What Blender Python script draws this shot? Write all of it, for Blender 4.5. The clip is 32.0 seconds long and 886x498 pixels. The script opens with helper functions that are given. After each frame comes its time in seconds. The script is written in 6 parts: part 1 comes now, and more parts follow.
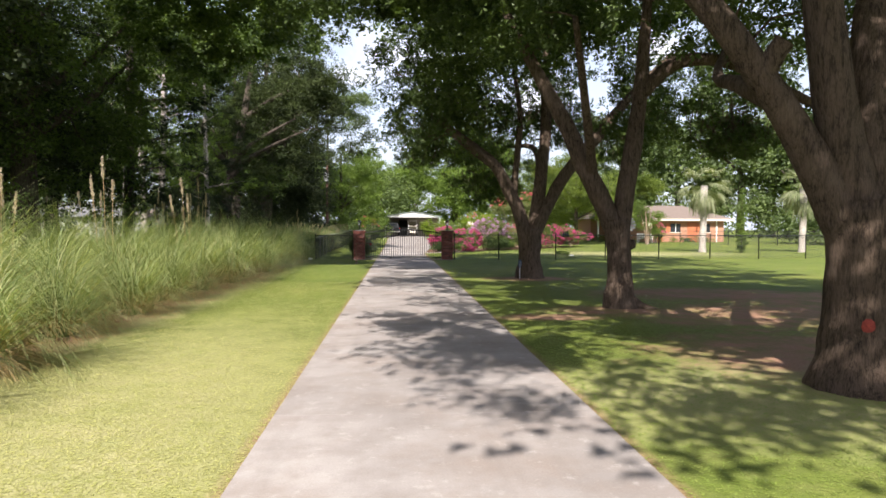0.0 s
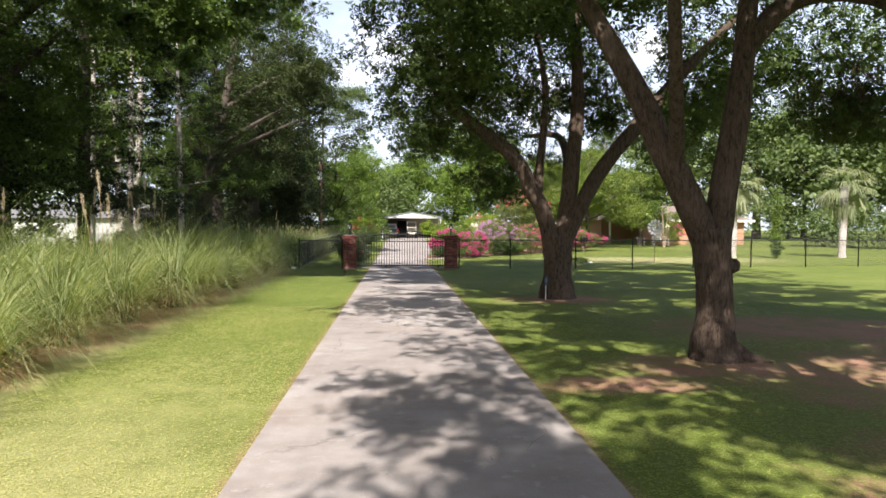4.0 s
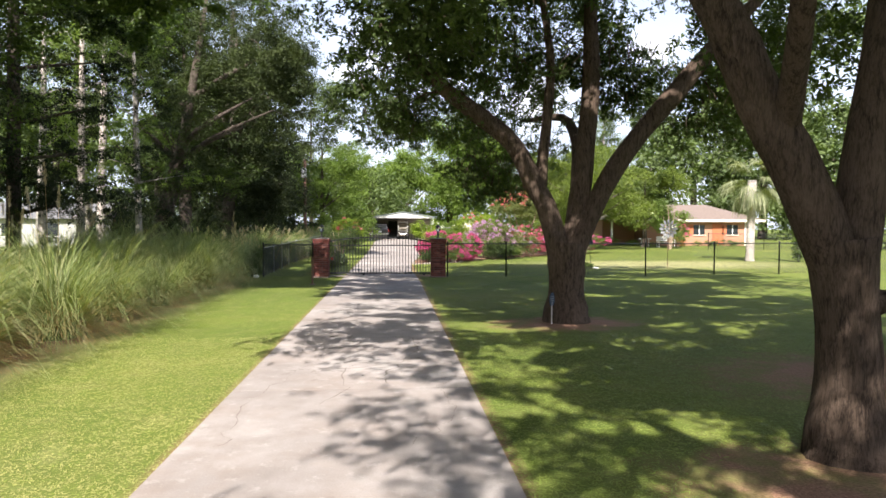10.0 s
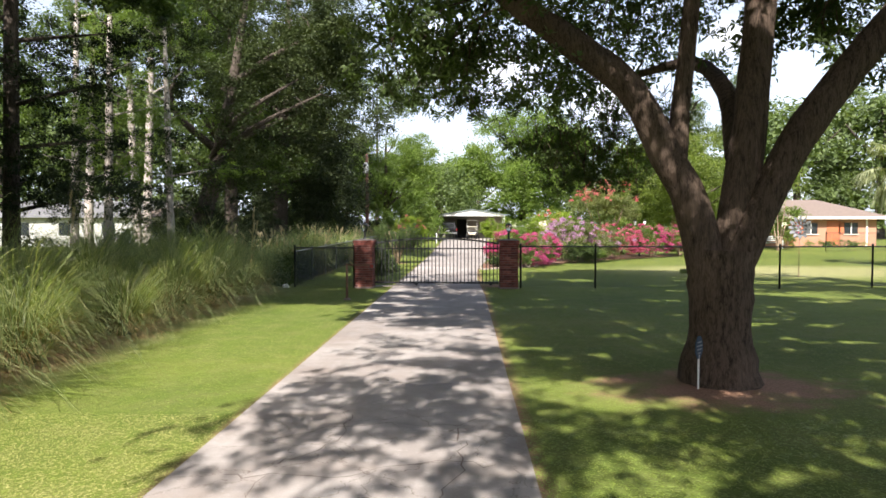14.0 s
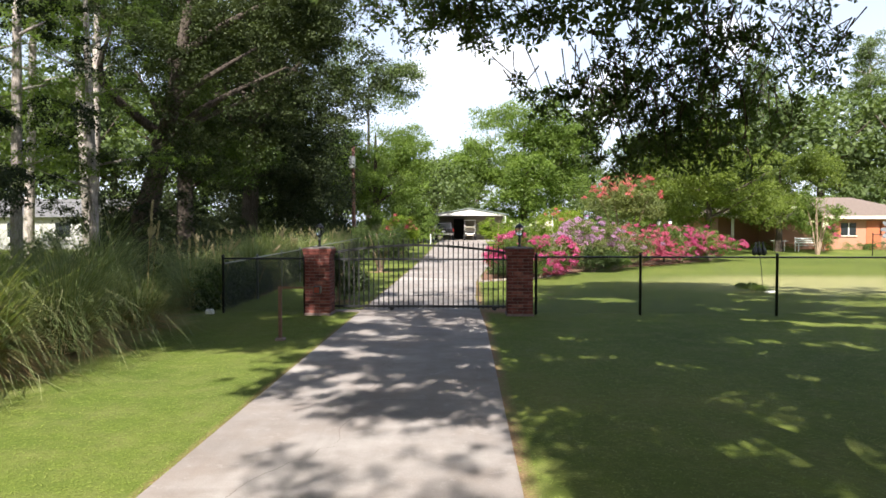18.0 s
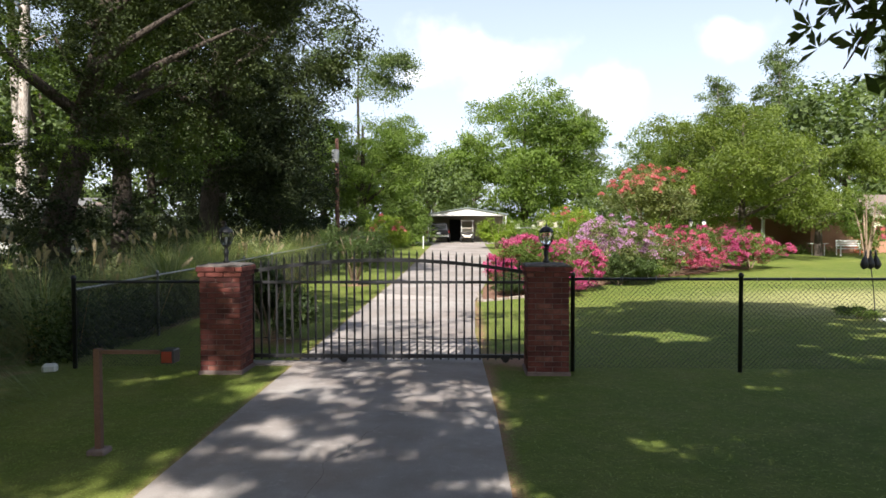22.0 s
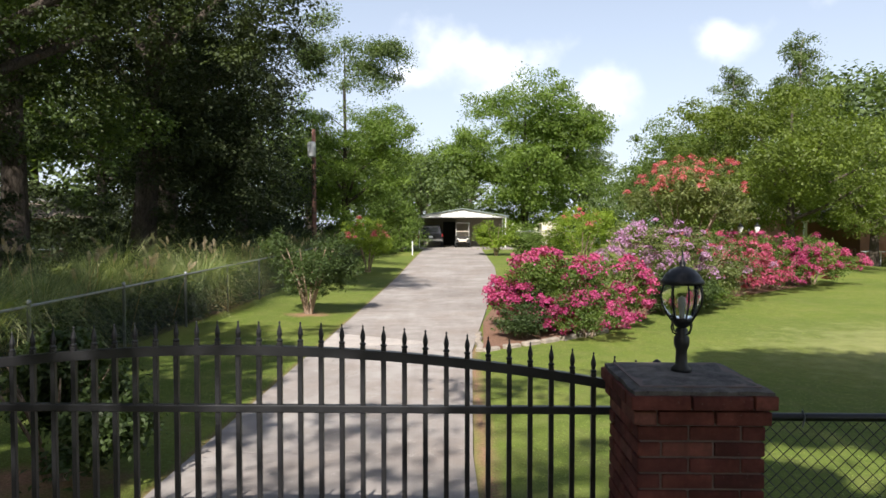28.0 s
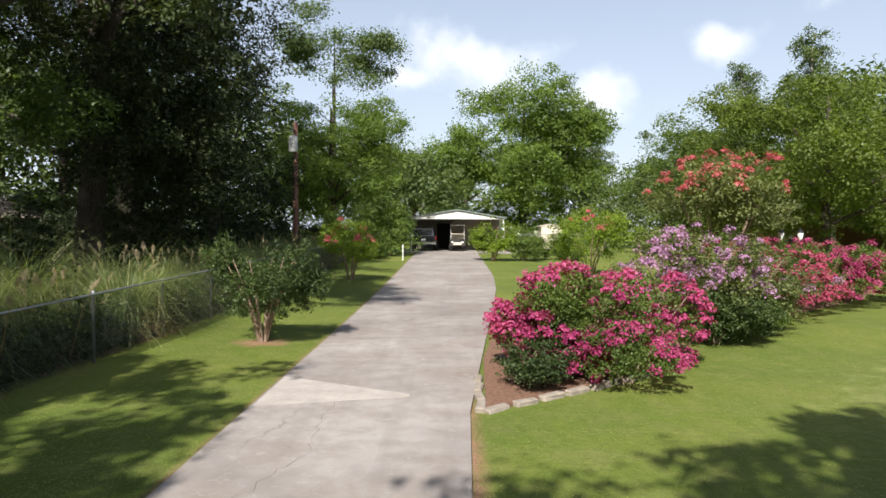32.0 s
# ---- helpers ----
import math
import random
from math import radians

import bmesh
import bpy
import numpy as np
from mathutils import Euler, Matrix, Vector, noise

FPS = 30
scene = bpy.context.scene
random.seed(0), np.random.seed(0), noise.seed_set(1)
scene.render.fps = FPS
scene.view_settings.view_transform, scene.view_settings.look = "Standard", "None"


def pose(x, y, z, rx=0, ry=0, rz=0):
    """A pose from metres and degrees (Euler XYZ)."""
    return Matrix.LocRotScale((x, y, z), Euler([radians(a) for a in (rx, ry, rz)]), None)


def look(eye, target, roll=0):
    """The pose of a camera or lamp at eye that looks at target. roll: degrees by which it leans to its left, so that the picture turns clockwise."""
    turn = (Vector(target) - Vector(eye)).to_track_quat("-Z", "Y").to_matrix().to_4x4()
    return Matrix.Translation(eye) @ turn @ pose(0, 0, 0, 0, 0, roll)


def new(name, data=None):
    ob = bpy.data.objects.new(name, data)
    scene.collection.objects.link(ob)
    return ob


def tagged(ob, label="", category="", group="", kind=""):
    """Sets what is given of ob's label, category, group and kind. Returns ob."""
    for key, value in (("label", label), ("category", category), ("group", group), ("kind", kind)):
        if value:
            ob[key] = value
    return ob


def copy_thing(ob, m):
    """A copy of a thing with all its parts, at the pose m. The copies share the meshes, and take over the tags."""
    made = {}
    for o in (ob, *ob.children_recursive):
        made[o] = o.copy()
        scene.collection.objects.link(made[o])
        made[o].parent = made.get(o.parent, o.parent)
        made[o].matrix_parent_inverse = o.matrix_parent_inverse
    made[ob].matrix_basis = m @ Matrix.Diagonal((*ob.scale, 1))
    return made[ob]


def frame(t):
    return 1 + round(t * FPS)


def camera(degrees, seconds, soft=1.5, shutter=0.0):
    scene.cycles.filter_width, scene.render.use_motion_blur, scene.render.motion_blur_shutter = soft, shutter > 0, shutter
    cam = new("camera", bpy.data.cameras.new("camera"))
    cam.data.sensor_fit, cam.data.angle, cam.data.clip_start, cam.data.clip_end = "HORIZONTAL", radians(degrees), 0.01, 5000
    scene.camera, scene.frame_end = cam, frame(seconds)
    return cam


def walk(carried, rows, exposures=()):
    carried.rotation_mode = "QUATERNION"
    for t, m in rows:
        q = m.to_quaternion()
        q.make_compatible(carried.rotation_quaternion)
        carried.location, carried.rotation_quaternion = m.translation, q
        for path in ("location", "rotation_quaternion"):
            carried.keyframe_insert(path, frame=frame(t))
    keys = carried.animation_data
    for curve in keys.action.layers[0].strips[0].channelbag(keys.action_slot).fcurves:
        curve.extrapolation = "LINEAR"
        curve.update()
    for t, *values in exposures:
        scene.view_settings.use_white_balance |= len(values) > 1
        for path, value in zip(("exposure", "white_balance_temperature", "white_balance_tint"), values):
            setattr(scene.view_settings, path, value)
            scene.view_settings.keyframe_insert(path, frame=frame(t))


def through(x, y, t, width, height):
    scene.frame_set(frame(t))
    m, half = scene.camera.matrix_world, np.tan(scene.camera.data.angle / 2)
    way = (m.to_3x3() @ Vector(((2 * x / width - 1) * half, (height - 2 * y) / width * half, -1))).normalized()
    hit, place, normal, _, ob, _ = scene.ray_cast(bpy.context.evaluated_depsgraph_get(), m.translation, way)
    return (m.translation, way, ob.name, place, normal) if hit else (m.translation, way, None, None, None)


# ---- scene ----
cam = camera(66.4, 32.0, 1.6)
EXPOSURES = [(0.0, 1.12, 6500, 14), (9.0, 1.40, 6500, 14), (17.0, 1.29, 6500, 12), (21.0, 1.12, 6500, 11), (25.0, 0.98, 6500, 11), (32.0, 0.68, 6500, 10)]
PATH = [
    (0, (1.185, -0.049, 1.521), (1.319, 1.945, 1.458), 0.2),
    (1, (1.215, 0.842, 1.623), (1.348, 2.836, 1.559), 0.2),
    (2, (1.223, 2.003, 1.662), (1.357, 3.998, 1.6), 0.2),
    (3, (1.258, 3.181, 1.671), (1.392, 5.175, 1.609), 0.2),
    (4.5, (1.354, 4.7, 1.726), (1.49, 6.694, 1.661), 0.2),
    (5.5, (1.432, 5.667, 1.771), (1.569, 7.662, 1.705), 0.2),
    (6, (1.475, 6.13, 1.788), (1.615, 8.124, 1.721), 0.2),
    (7, (1.567, 6.654, 1.806), (1.709, 8.647, 1.738), 0.2),
    (8, (1.66, 6.87, 1.814), (1.805, 8.864, 1.748), 0.2),
    (9, (1.781, 7.144, 1.805), (1.928, 9.137, 1.739), 0.1),
    (10, (1.928, 7.807, 1.787), (2.075, 9.801, 1.722), 0.1),
    (10.5, (1.997, 8.292, 1.787), (2.14, 10.286, 1.721), 0.0),
    (11, (2.057, 8.824, 1.793), (2.183, 10.819, 1.725), 0.0),
    (11.2, (2.079, 9.021, 1.794), (2.065, 11.02, 1.726), 0.0),
    (11.3, (2.09, 9.16, 1.793), (2.036, 11.159, 1.725), 0.0),
    (11.5, (2.11, 9.369, 1.79), (2.042, 11.367, 1.723), -0.0),
    (12, (2.157, 10.012, 1.779), (2.089, 12.01, 1.712), -0.0),
    (13, (2.235, 11.347, 1.769), (2.167, 13.345, 1.702), -0.0),
    (14, (2.302, 12.682, 1.784), (2.236, 14.68, 1.715), -0.0),
    (14.5, (2.325, 13.362, 1.794), (2.261, 15.36, 1.724), -0.0),
    (16, (2.366, 15.422, 1.8), (2.303, 17.42, 1.731), -0.0),
    (17, (2.38, 16.785, 1.807), (2.319, 18.783, 1.739), -0.0),
    (18, (2.393, 18.186, 1.838), (2.332, 20.184, 1.768), 0.0),
    (19, (2.406, 19.586, 1.867), (2.347, 21.584, 1.795), 0.0),
    (20, (2.415, 20.935, 1.876), (2.359, 22.933, 1.806), -0.0),
    (21, (2.43, 22.245, 1.875), (2.376, 24.244, 1.807), -0.0),
    (22, (2.448, 23.488, 1.871), (2.395, 25.486, 1.803), -0.1),
    (23, (2.465, 24.604, 1.882), (2.414, 26.602, 1.813), -0.1),
    (24, (2.48, 25.588, 1.92), (2.433, 27.586, 1.853), -0.1),
    (25, (2.495, 26.571, 1.965), (2.452, 28.57, 1.9), -0.1),
    (26.5, (2.524, 27.902, 2.019), (2.482, 29.9, 1.952), -0.0),
    (28, (2.545, 29.226, 2.042), (2.504, 31.224, 1.976), 0.0),
    (29, (2.538, 30.07, 2.022), (2.501, 32.069, 1.96), 0.0),
    (30, (2.532, 30.869, 2.034), (2.504, 32.868, 1.975), 0.1),
    (31, (2.55, 31.735, 2.076), (2.522, 33.734, 2.015), 0.2),
    (32, (2.574, 32.525, 2.13), (2.548, 34.524, 2.067), 0.3),
]
walk(cam, [(t, look(eye, target, roll)) for t, eye, target, roll in PATH], EXPOSURES)
CLOUDS = [(0.8, 13.9, 0.095, 0.036), (-3.0, 12.4, 0.045, 0.02), (11.5, 10.6, 0.08, 0.028), (21.5, 14.2, 0.04, 0.018), (-22.0, 22.0, 0.14, 0.05), (40.0, 20.0, 0.16, 0.05), (8.0, 32.0, 0.22, 0.06)]
CLOUD_COL = (11.0, 11.2, 11.5, 1)
SKY, SUN = 0.075, 5.0
DIRT = [(5.15, 20.2, 1.5, 0.9), (-3.8, 16.0, 1.0, 17.5), (5.1, 12.4, 1.3, 0.8), (3.9, 11.5, 1.1, 0.5), (8.2, 15.5, 2.6, 1.7), (7.6, 11.6, 2.6, 2.0), (6.4, 8.0, 2.2, 1.8), (10.5, 14.0, 2.5, 2.0), (5.3, 20.3, 1.1, 0.9), (3.1, 33.0, 0.5, 0.7), (-0.75, 34.5, 0.7, 0.5), (-0.95, 45.0, 0.55, 0.45), (-3.75, 37.2, 0.85, 4.8), (-3.85, 46.0, 0.75, 5.0)]
DRY = [(-1.4, 3.0, 2.4, 9.0), (6.0, 6.0, 4.5, 1.8), (15.0, 40.0, 7.0, 4.0), (-3.3, 16.0, 0.9, 17.0), (-3.5, 14.0, 0.7, 15.0)]

# ---- light ----
SUN_EL, SUN_TO = 41.0, Vector((0.22, 0.975, 0.0)).normalized()
world = bpy.data.worlds.new("sky")
scene.world = world
world.use_nodes = True
wn, wl = world.node_tree.nodes, world.node_tree.links
wn.clear()
w_out, w_bg = wn.new("ShaderNodeOutputWorld"), wn.new("ShaderNodeBackground")
w_sky = wn.new("ShaderNodeTexSky")
w_sky.sky_type, w_sky.sun_disc = "NISHITA", False
w_sky.sun_elevation = radians(SUN_EL)
w_sky.sun_rotation = math.atan2(-SUN_TO.x, -SUN_TO.y)
w_sky.air_density, w_sky.dust_density, w_sky.ozone_density = 1.0, 2.0, 1.0
w_co = wn.new("ShaderNodeTexCoord")
w_warp = wn.new("ShaderNodeTexNoise")
w_warp.inputs["Scale"].default_value, w_warp.inputs["Detail"].default_value = 13.0, 8.0
wl.new(w_co.outputs["Generated"], w_warp.inputs["Vector"])


def cloud_at(azimuth, elevation, wide, high):
    """One cumulus of the sky: a soft patch round a direction, broken up by noise."""
    a, e = radians(azimuth), radians(elevation)
    m = wn.new("ShaderNodeMapping")
    m.vector_type = "POINT"
    m.inputs["Location"].default_value = (-math.sin(a) / wide, 0, -math.sin(e) / high)
    m.inputs["Scale"].default_value = (1 / wide, 0.0, 1 / high)
    wl.new(w_co.outputs["Generated"], m.inputs["Vector"])
    ln = wn.new("ShaderNodeVectorMath")
    ln.operation = "LENGTH"
    wl.new(m.outputs["Vector"], ln.inputs[0])
    r = wn.new("ShaderNodeMath")
    r.operation = "SUBTRACT"
    r.inputs[0].default_value = 1.0
    wl.new(ln.outputs["Value"], r.inputs[1])
    return r.outputs[0]


cover = None
for spot in CLOUDS:
    c = cloud_at(*spot)
    if cover is None:
        cover = c
    else:
        mx = wn.new("ShaderNodeMath")
        mx.operation = "SMOOTH_MAX"
        mx.inputs[2].default_value = 0.3
        wl.new(cover, mx.inputs[0])
        wl.new(c, mx.inputs[1])
        cover = mx.outputs[0]
w_add = wn.new("ShaderNodeMath")
w_add.operation = "MULTIPLY_ADD"
w_add.inputs[1].default_value, w_add.inputs[2].default_value = 3.8, -1.9
wl.new(w_warp.outputs["Fac"], w_add.inputs[0])
w_sum = wn.new("ShaderNodeMath")
wl.new(cover, w_sum.inputs[0])
wl.new(w_add.outputs[0], w_sum.inputs[1])
w_rmp = wn.new("ShaderNodeMapRange")
w_rmp.interpolation_type = "SMOOTHSTEP"
w_rmp.inputs["From Min"].default_value, w_rmp.inputs["From Max"].default_value = -0.45, 1.15
w_rmp.inputs["To Max"].default_value = 0.72
wl.new(w_sum.outputs[0], w_rmp.inputs["Value"])
w_mix = wn.new("ShaderNodeMixRGB")
w_mix.inputs[2].default_value = CLOUD_COL
wl.new(w_rmp.outputs["Result"], w_mix.inputs[0])
w_haze = wn.new("ShaderNodeMixRGB")
w_haze.inputs[2].default_value = (8.6, 9.4, 10.9, 1)
w_sep = wn.new("ShaderNodeSeparateXYZ")
wl.new(w_co.outputs["Generated"], w_sep.inputs[0])
w_low = wn.new("ShaderNodeMapRange")
w_low.inputs["From Min"].default_value, w_low.inputs["From Max"].default_value = 0.0, 0.75
w_low.inputs["To Min"].default_value, w_low.inputs["To Max"].default_value = 0.66, 0.0
wl.new(w_sep.outputs["Z"], w_low.inputs["Value"])
wl.new(w_low.outputs["Result"], w_haze.inputs[0])
wl.new(w_sky.outputs["Color"], w_haze.inputs[1])
wl.new(w_haze.outputs[0], w_mix.inputs[1])
wl.new(w_mix.outputs[0], w_bg.inputs["Color"])
w_bg.inputs["Strength"].default_value = SKY
wl.new(w_bg.outputs[0], w_out.inputs["Surface"])
sun = new("sun", bpy.data.lights.new("sun", "SUN"))
sun.data.energy, sun.data.angle, sun.data.color = SUN, radians(0.53), (1.0, 0.95, 0.87)
down = math.tan(radians(SUN_EL))
sun.matrix_world = look((0, 0, 60), (SUN_TO.x, SUN_TO.y, 60 - down))


# ---- materials ----
def nodes_of(name, rough=0.8, metal=0.0, spec=0.3):
    m = bpy.data.materials.new(name)
    m.use_nodes = True
    n, l = m.node_tree.nodes, m.node_tree.links
    b = n["Principled BSDF"]
    b.inputs["Roughness"].default_value, b.inputs["Metallic"].default_value = rough, metal
    b.inputs["Specular IOR Level"].default_value = spec
    return m, n, l, b


def tex(n, l, kind, scale, detail=4.0, vec=None, rough=0.6):
    t = n.new("ShaderNodeTex" + kind)
    t.inputs["Scale"].default_value = scale
    if "Detail" in t.inputs:
        t.inputs["Detail"].default_value = detail
    if "Roughness" in t.inputs:
        t.inputs["Roughness"].default_value = rough
    if vec is not None:
        l.new(vec, t.inputs["Vector"])
    return t


def place(n, l, stretch=(1, 1, 1), world_space=False):
    co = n.new("ShaderNodeNewGeometry") if world_space else n.new("ShaderNodeTexCoord")
    mp = n.new("ShaderNodeMapping")
    mp.inputs["Scale"].default_value = stretch
    l.new(co.outputs["Position" if world_space else "Object"], mp.inputs["Vector"])
    return mp.outputs["Vector"]


def ramp(n, l, fac, stops):
    r = n.new("ShaderNodeValToRGB")
    el = r.color_ramp.elements
    while len(el) < len(stops):
        el.new(0.5)
    for e, (p, c) in zip(el, stops):
        e.position, e.color = p, (*c, 1)
    l.new(fac, r.inputs["Fac"])
    return r.outputs["Color"]


def mix(n, l, fac, a, b, mode="MIX"):
    m = n.new("ShaderNodeMixRGB")
    m.blend_type = mode
    for s, v in zip(m.inputs, (fac, a, b)):
        if isinstance(v, (int, float)):
            s.default_value = v
        elif isinstance(v, tuple):
            s.default_value = (*v, 1) if len(v) == 3 else v
        else:
            l.new(v, s)
    return m.outputs[0]


def bump(n, l, b, height, strength=0.3, dist=0.01):
    k = n.new("ShaderNodeBump")
    k.inputs["Strength"].default_value, k.inputs["Distance"].default_value = strength, dist
    l.new(height, k.inputs["Height"])
    l.new(k.outputs["Normal"], b.inputs["Normal"])


def plain(name, col, rough=0.5, metal=0.0, vary=0.25, scale=6.0, relief=0.15, spec=0.4):
    m, n, l, b = nodes_of(name, rough, metal, spec)
    v = place(n, l)
    t, f = tex(n, l, "Noise", scale, 5, v), tex(n, l, "Noise", scale * 9, 3, v)
    dark, light = tuple(c * (1 - vary) for c in col), tuple(min(1, c * (1 + vary * 0.6)) for c in col)
    c = ramp(n, l, t.outputs["Fac"], [(0.3, dark), (0.7, light)])
    c = mix(n, l, 0.25, c, ramp(n, l, f.outputs["Fac"], [(0.35, dark), (0.65, light)]))
    l.new(c, b.inputs["Base Color"])
    if relief:
        bump(n, l, b, f.outputs["Fac"], relief, 0.004)
    return m


def foliage(name, dark, light, through=0.35, rough=0.5, gloss=0.35, tip=None, blend=0.6):
    """Leaves: each leaf has its own tone, and light shines through it."""
    m, n, l, b = nodes_of(name, rough, 0, gloss)
    g = n.new("ShaderNodeNewGeometry")
    big = tex(n, l, "Noise", 0.55, 2, g.outputs["Position"])
    stops = [(0.0, dark), (0.75, light), (1.0, tip or tuple(min(1, c * 1.15) for c in light))]
    c = ramp(n, l, g.outputs["Random Per Island"], stops)
    c = mix(n, l, blend, c, ramp(n, l, big.outputs["Fac"], [(0.35, dark), (0.65, light)]))
    l.new(c, b.inputs["Base Color"])
    tr = n.new("ShaderNodeBsdfTranslucent")
    l.new(mix(n, l, 1.0, c, (1.4, 1.5, 0.5), "MULTIPLY"), tr.inputs["Color"])
    ms = n.new("ShaderNodeMixShader")
    ms.inputs[0].default_value = through
    l.new(b.outputs[0], ms.inputs[1])
    l.new(tr.outputs[0], ms.inputs[2])
    l.new(ms.outputs[0], n["Material Output"].inputs["Surface"])
    return m


def bark_mat(name, dark, light, stretch=(1, 1, 0.22), scale=38.0, patches=0.3):
    m, n, l, b = nodes_of(name, 0.95, 0, 0.1)
    v = place(n, l, stretch)
    vo = tex(n, l, "Voronoi", scale, 0, mix(n, l, 0.09, v, tex(n, l, "Noise", scale * 0.3, 4, v).outputs["Color"], "ADD"))
    vo.feature = "DISTANCE_TO_EDGE"
    fine, big = tex(n, l, "Noise", scale * 2.5, 6, v), tex(n, l, "Noise", 1.6, 5, place(n, l))
    crack = ramp(n, l, vo.outputs["Distance"], [(0.0, (0.4, 0.4, 0.4)), (0.22, (1, 1, 1))])
    ridge = tex(n, l, "Noise", scale * 0.55, 7, mix(n, l, 0.03, v, fine.outputs["Color"], "ADD"), 0.7)
    hgt = mix(n, l, 0.55, ridge.outputs["Fac"], mix(n, l, 0.7, crack, fine.outputs["Fac"], "MULTIPLY"), "MULTIPLY")
    c = ramp(n, l, hgt, [(0.2, dark), (0.4, light)])
    pale = tuple(min(1, x * 1.7) for x in light)
    c = mix(n, l, ramp(n, l, big.outputs["Fac"], [(0.52, (0, 0, 0)), (0.68, (patches,) * 3)]), c, pale)
    l.new(c, b.inputs["Base Color"])
    bump(n, l, b, hgt, 1.0, 0.06)
    return m


def lawn_mat():
    m, n, l, b = nodes_of("lawn", 0.9, 0, 0.15)
    p = place(n, l, (1, 1, 1), True)
    a, c2, f = tex(n, l, "Noise", 0.22, 4, p), tex(n, l, "Noise", 2.2, 6, p), tex(n, l, "Noise", 45, 4, p)
    col = ramp(n, l, a.outputs["Fac"], [(0.3, (0.122, 0.178, 0.036)), (0.55, (0.175, 0.228, 0.046)), (0.75, (0.25, 0.27, 0.072))])
    col = mix(n, l, ramp(n, l, c2.outputs["Fac"], [(0.42, (0, 0, 0)), (0.75, (0.4,) * 3)]), col, (0.31, 0.285, 0.13))
    col = mix(n, l, 0.6, col, ramp(n, l, f.outputs["Fac"], [(0.3, (0.6, 0.6, 0.55)), (0.7, (1, 1, 1))]), "MULTIPLY")
    sep = n.new("ShaderNodeSeparateXYZ")
    l.new(p, sep.inputs[0])

    def disc(x, y, rx, ry):
        mp = n.new("ShaderNodeMapping")
        mp.inputs["Location"].default_value = (-x / rx, -y / ry, 0)
        mp.inputs["Scale"].default_value = (1 / rx, 1 / ry, 0)
        l.new(p, mp.inputs["Vector"])
        le = n.new("ShaderNodeVectorMath")
        le.operation = "LENGTH"
        l.new(mp.outputs["Vector"], le.inputs[0])
        ad = n.new("ShaderNodeMath")
        ad.operation = "MULTIPLY_ADD"
        ad.inputs[1].default_value = 1.6
        l.new(c2.outputs["Fac"], ad.inputs[0])
        l.new(le.outputs["Value"], ad.inputs[2])
        return step(ad.outputs[0])

    def step(val):
        mr = n.new("ShaderNodeMapRange")
        mr.inputs["From Min"].default_value, mr.inputs["From Max"].default_value = 1.35, 1.95
        mr.inputs["To Min"].default_value, mr.inputs["To Max"].default_value = 1.0, 0.0
        l.new(val, mr.inputs["Value"])
        return mr.outputs["Result"]

    g2, g3 = tex(n, l, "Noise", 11, 5, p), tex(n, l, "Noise", 150, 3, p)
    col = mix(n, l, 0.7, col, ramp(n, l, g3.outputs["Fac"], [(0.32, (0.42, 0.45, 0.4)), (0.62, (1.12, 1.1, 1.0))]), "MULTIPLY")
    col = mix(n, l, 0.5, col, ramp(n, l, g2.outputs["Fac"], [(0.3, (0.6, 0.62, 0.6)), (0.7, (1.1, 1.08, 1.0))]), "MULTIPLY")
    soil = ramp(n, l, f.outputs["Fac"], [(0.3, (0.17, 0.088, 0.055)), (0.7, (0.40, 0.24, 0.16))])
    straw = ramp(n, l, c2.outputs["Fac"], [(0.3, (0.40, 0.375, 0.17)), (0.7, (0.54, 0.475, 0.27))])
    for d in DRY:
        col = mix(n, l, mix(n, l, 1.0, disc(*d), (0.5, 0.5, 0.5), "MULTIPLY"), col, straw)
    patchy = ramp(n, l, tex(n, l, "Noise", 1.3, 7, p, 0.7).outputs["Fac"], [(0.38, (0.4,) * 3), (0.56, (1, 1, 1))])
    for d in DIRT:
        col = mix(n, l, mix(n, l, 1.0, disc(*d), patchy, "MULTIPLY"), col, soil)
    for edge, width in ((0.2, 0.13), (2.8, 0.15)):
        off, away = n.new("ShaderNodeMath"), n.new("ShaderNodeMath")
        off.operation, away.operation = "SUBTRACT", "ABSOLUTE"
        off.inputs[1].default_value = edge
        l.new(sep.outputs["X"], off.inputs[0])
        l.new(off.outputs[0], away.inputs[0])
        near = n.new("ShaderNodeMapRange")
        near.inputs["From Max"].default_value = width
        near.inputs["To Min"].default_value, near.inputs["To Max"].default_value = 0.95, 0.0
        l.new(away.outputs[0], near.inputs["Value"])
        col = mix(n, l, mix(n, l, 1.0, near.outputs["Result"], patchy, "MULTIPLY"), col, soil)
    l.new(col, b.inputs["Base Color"])
    bump(n, l, b, f.outputs["Fac"], 0.5, 0.02)
    return m


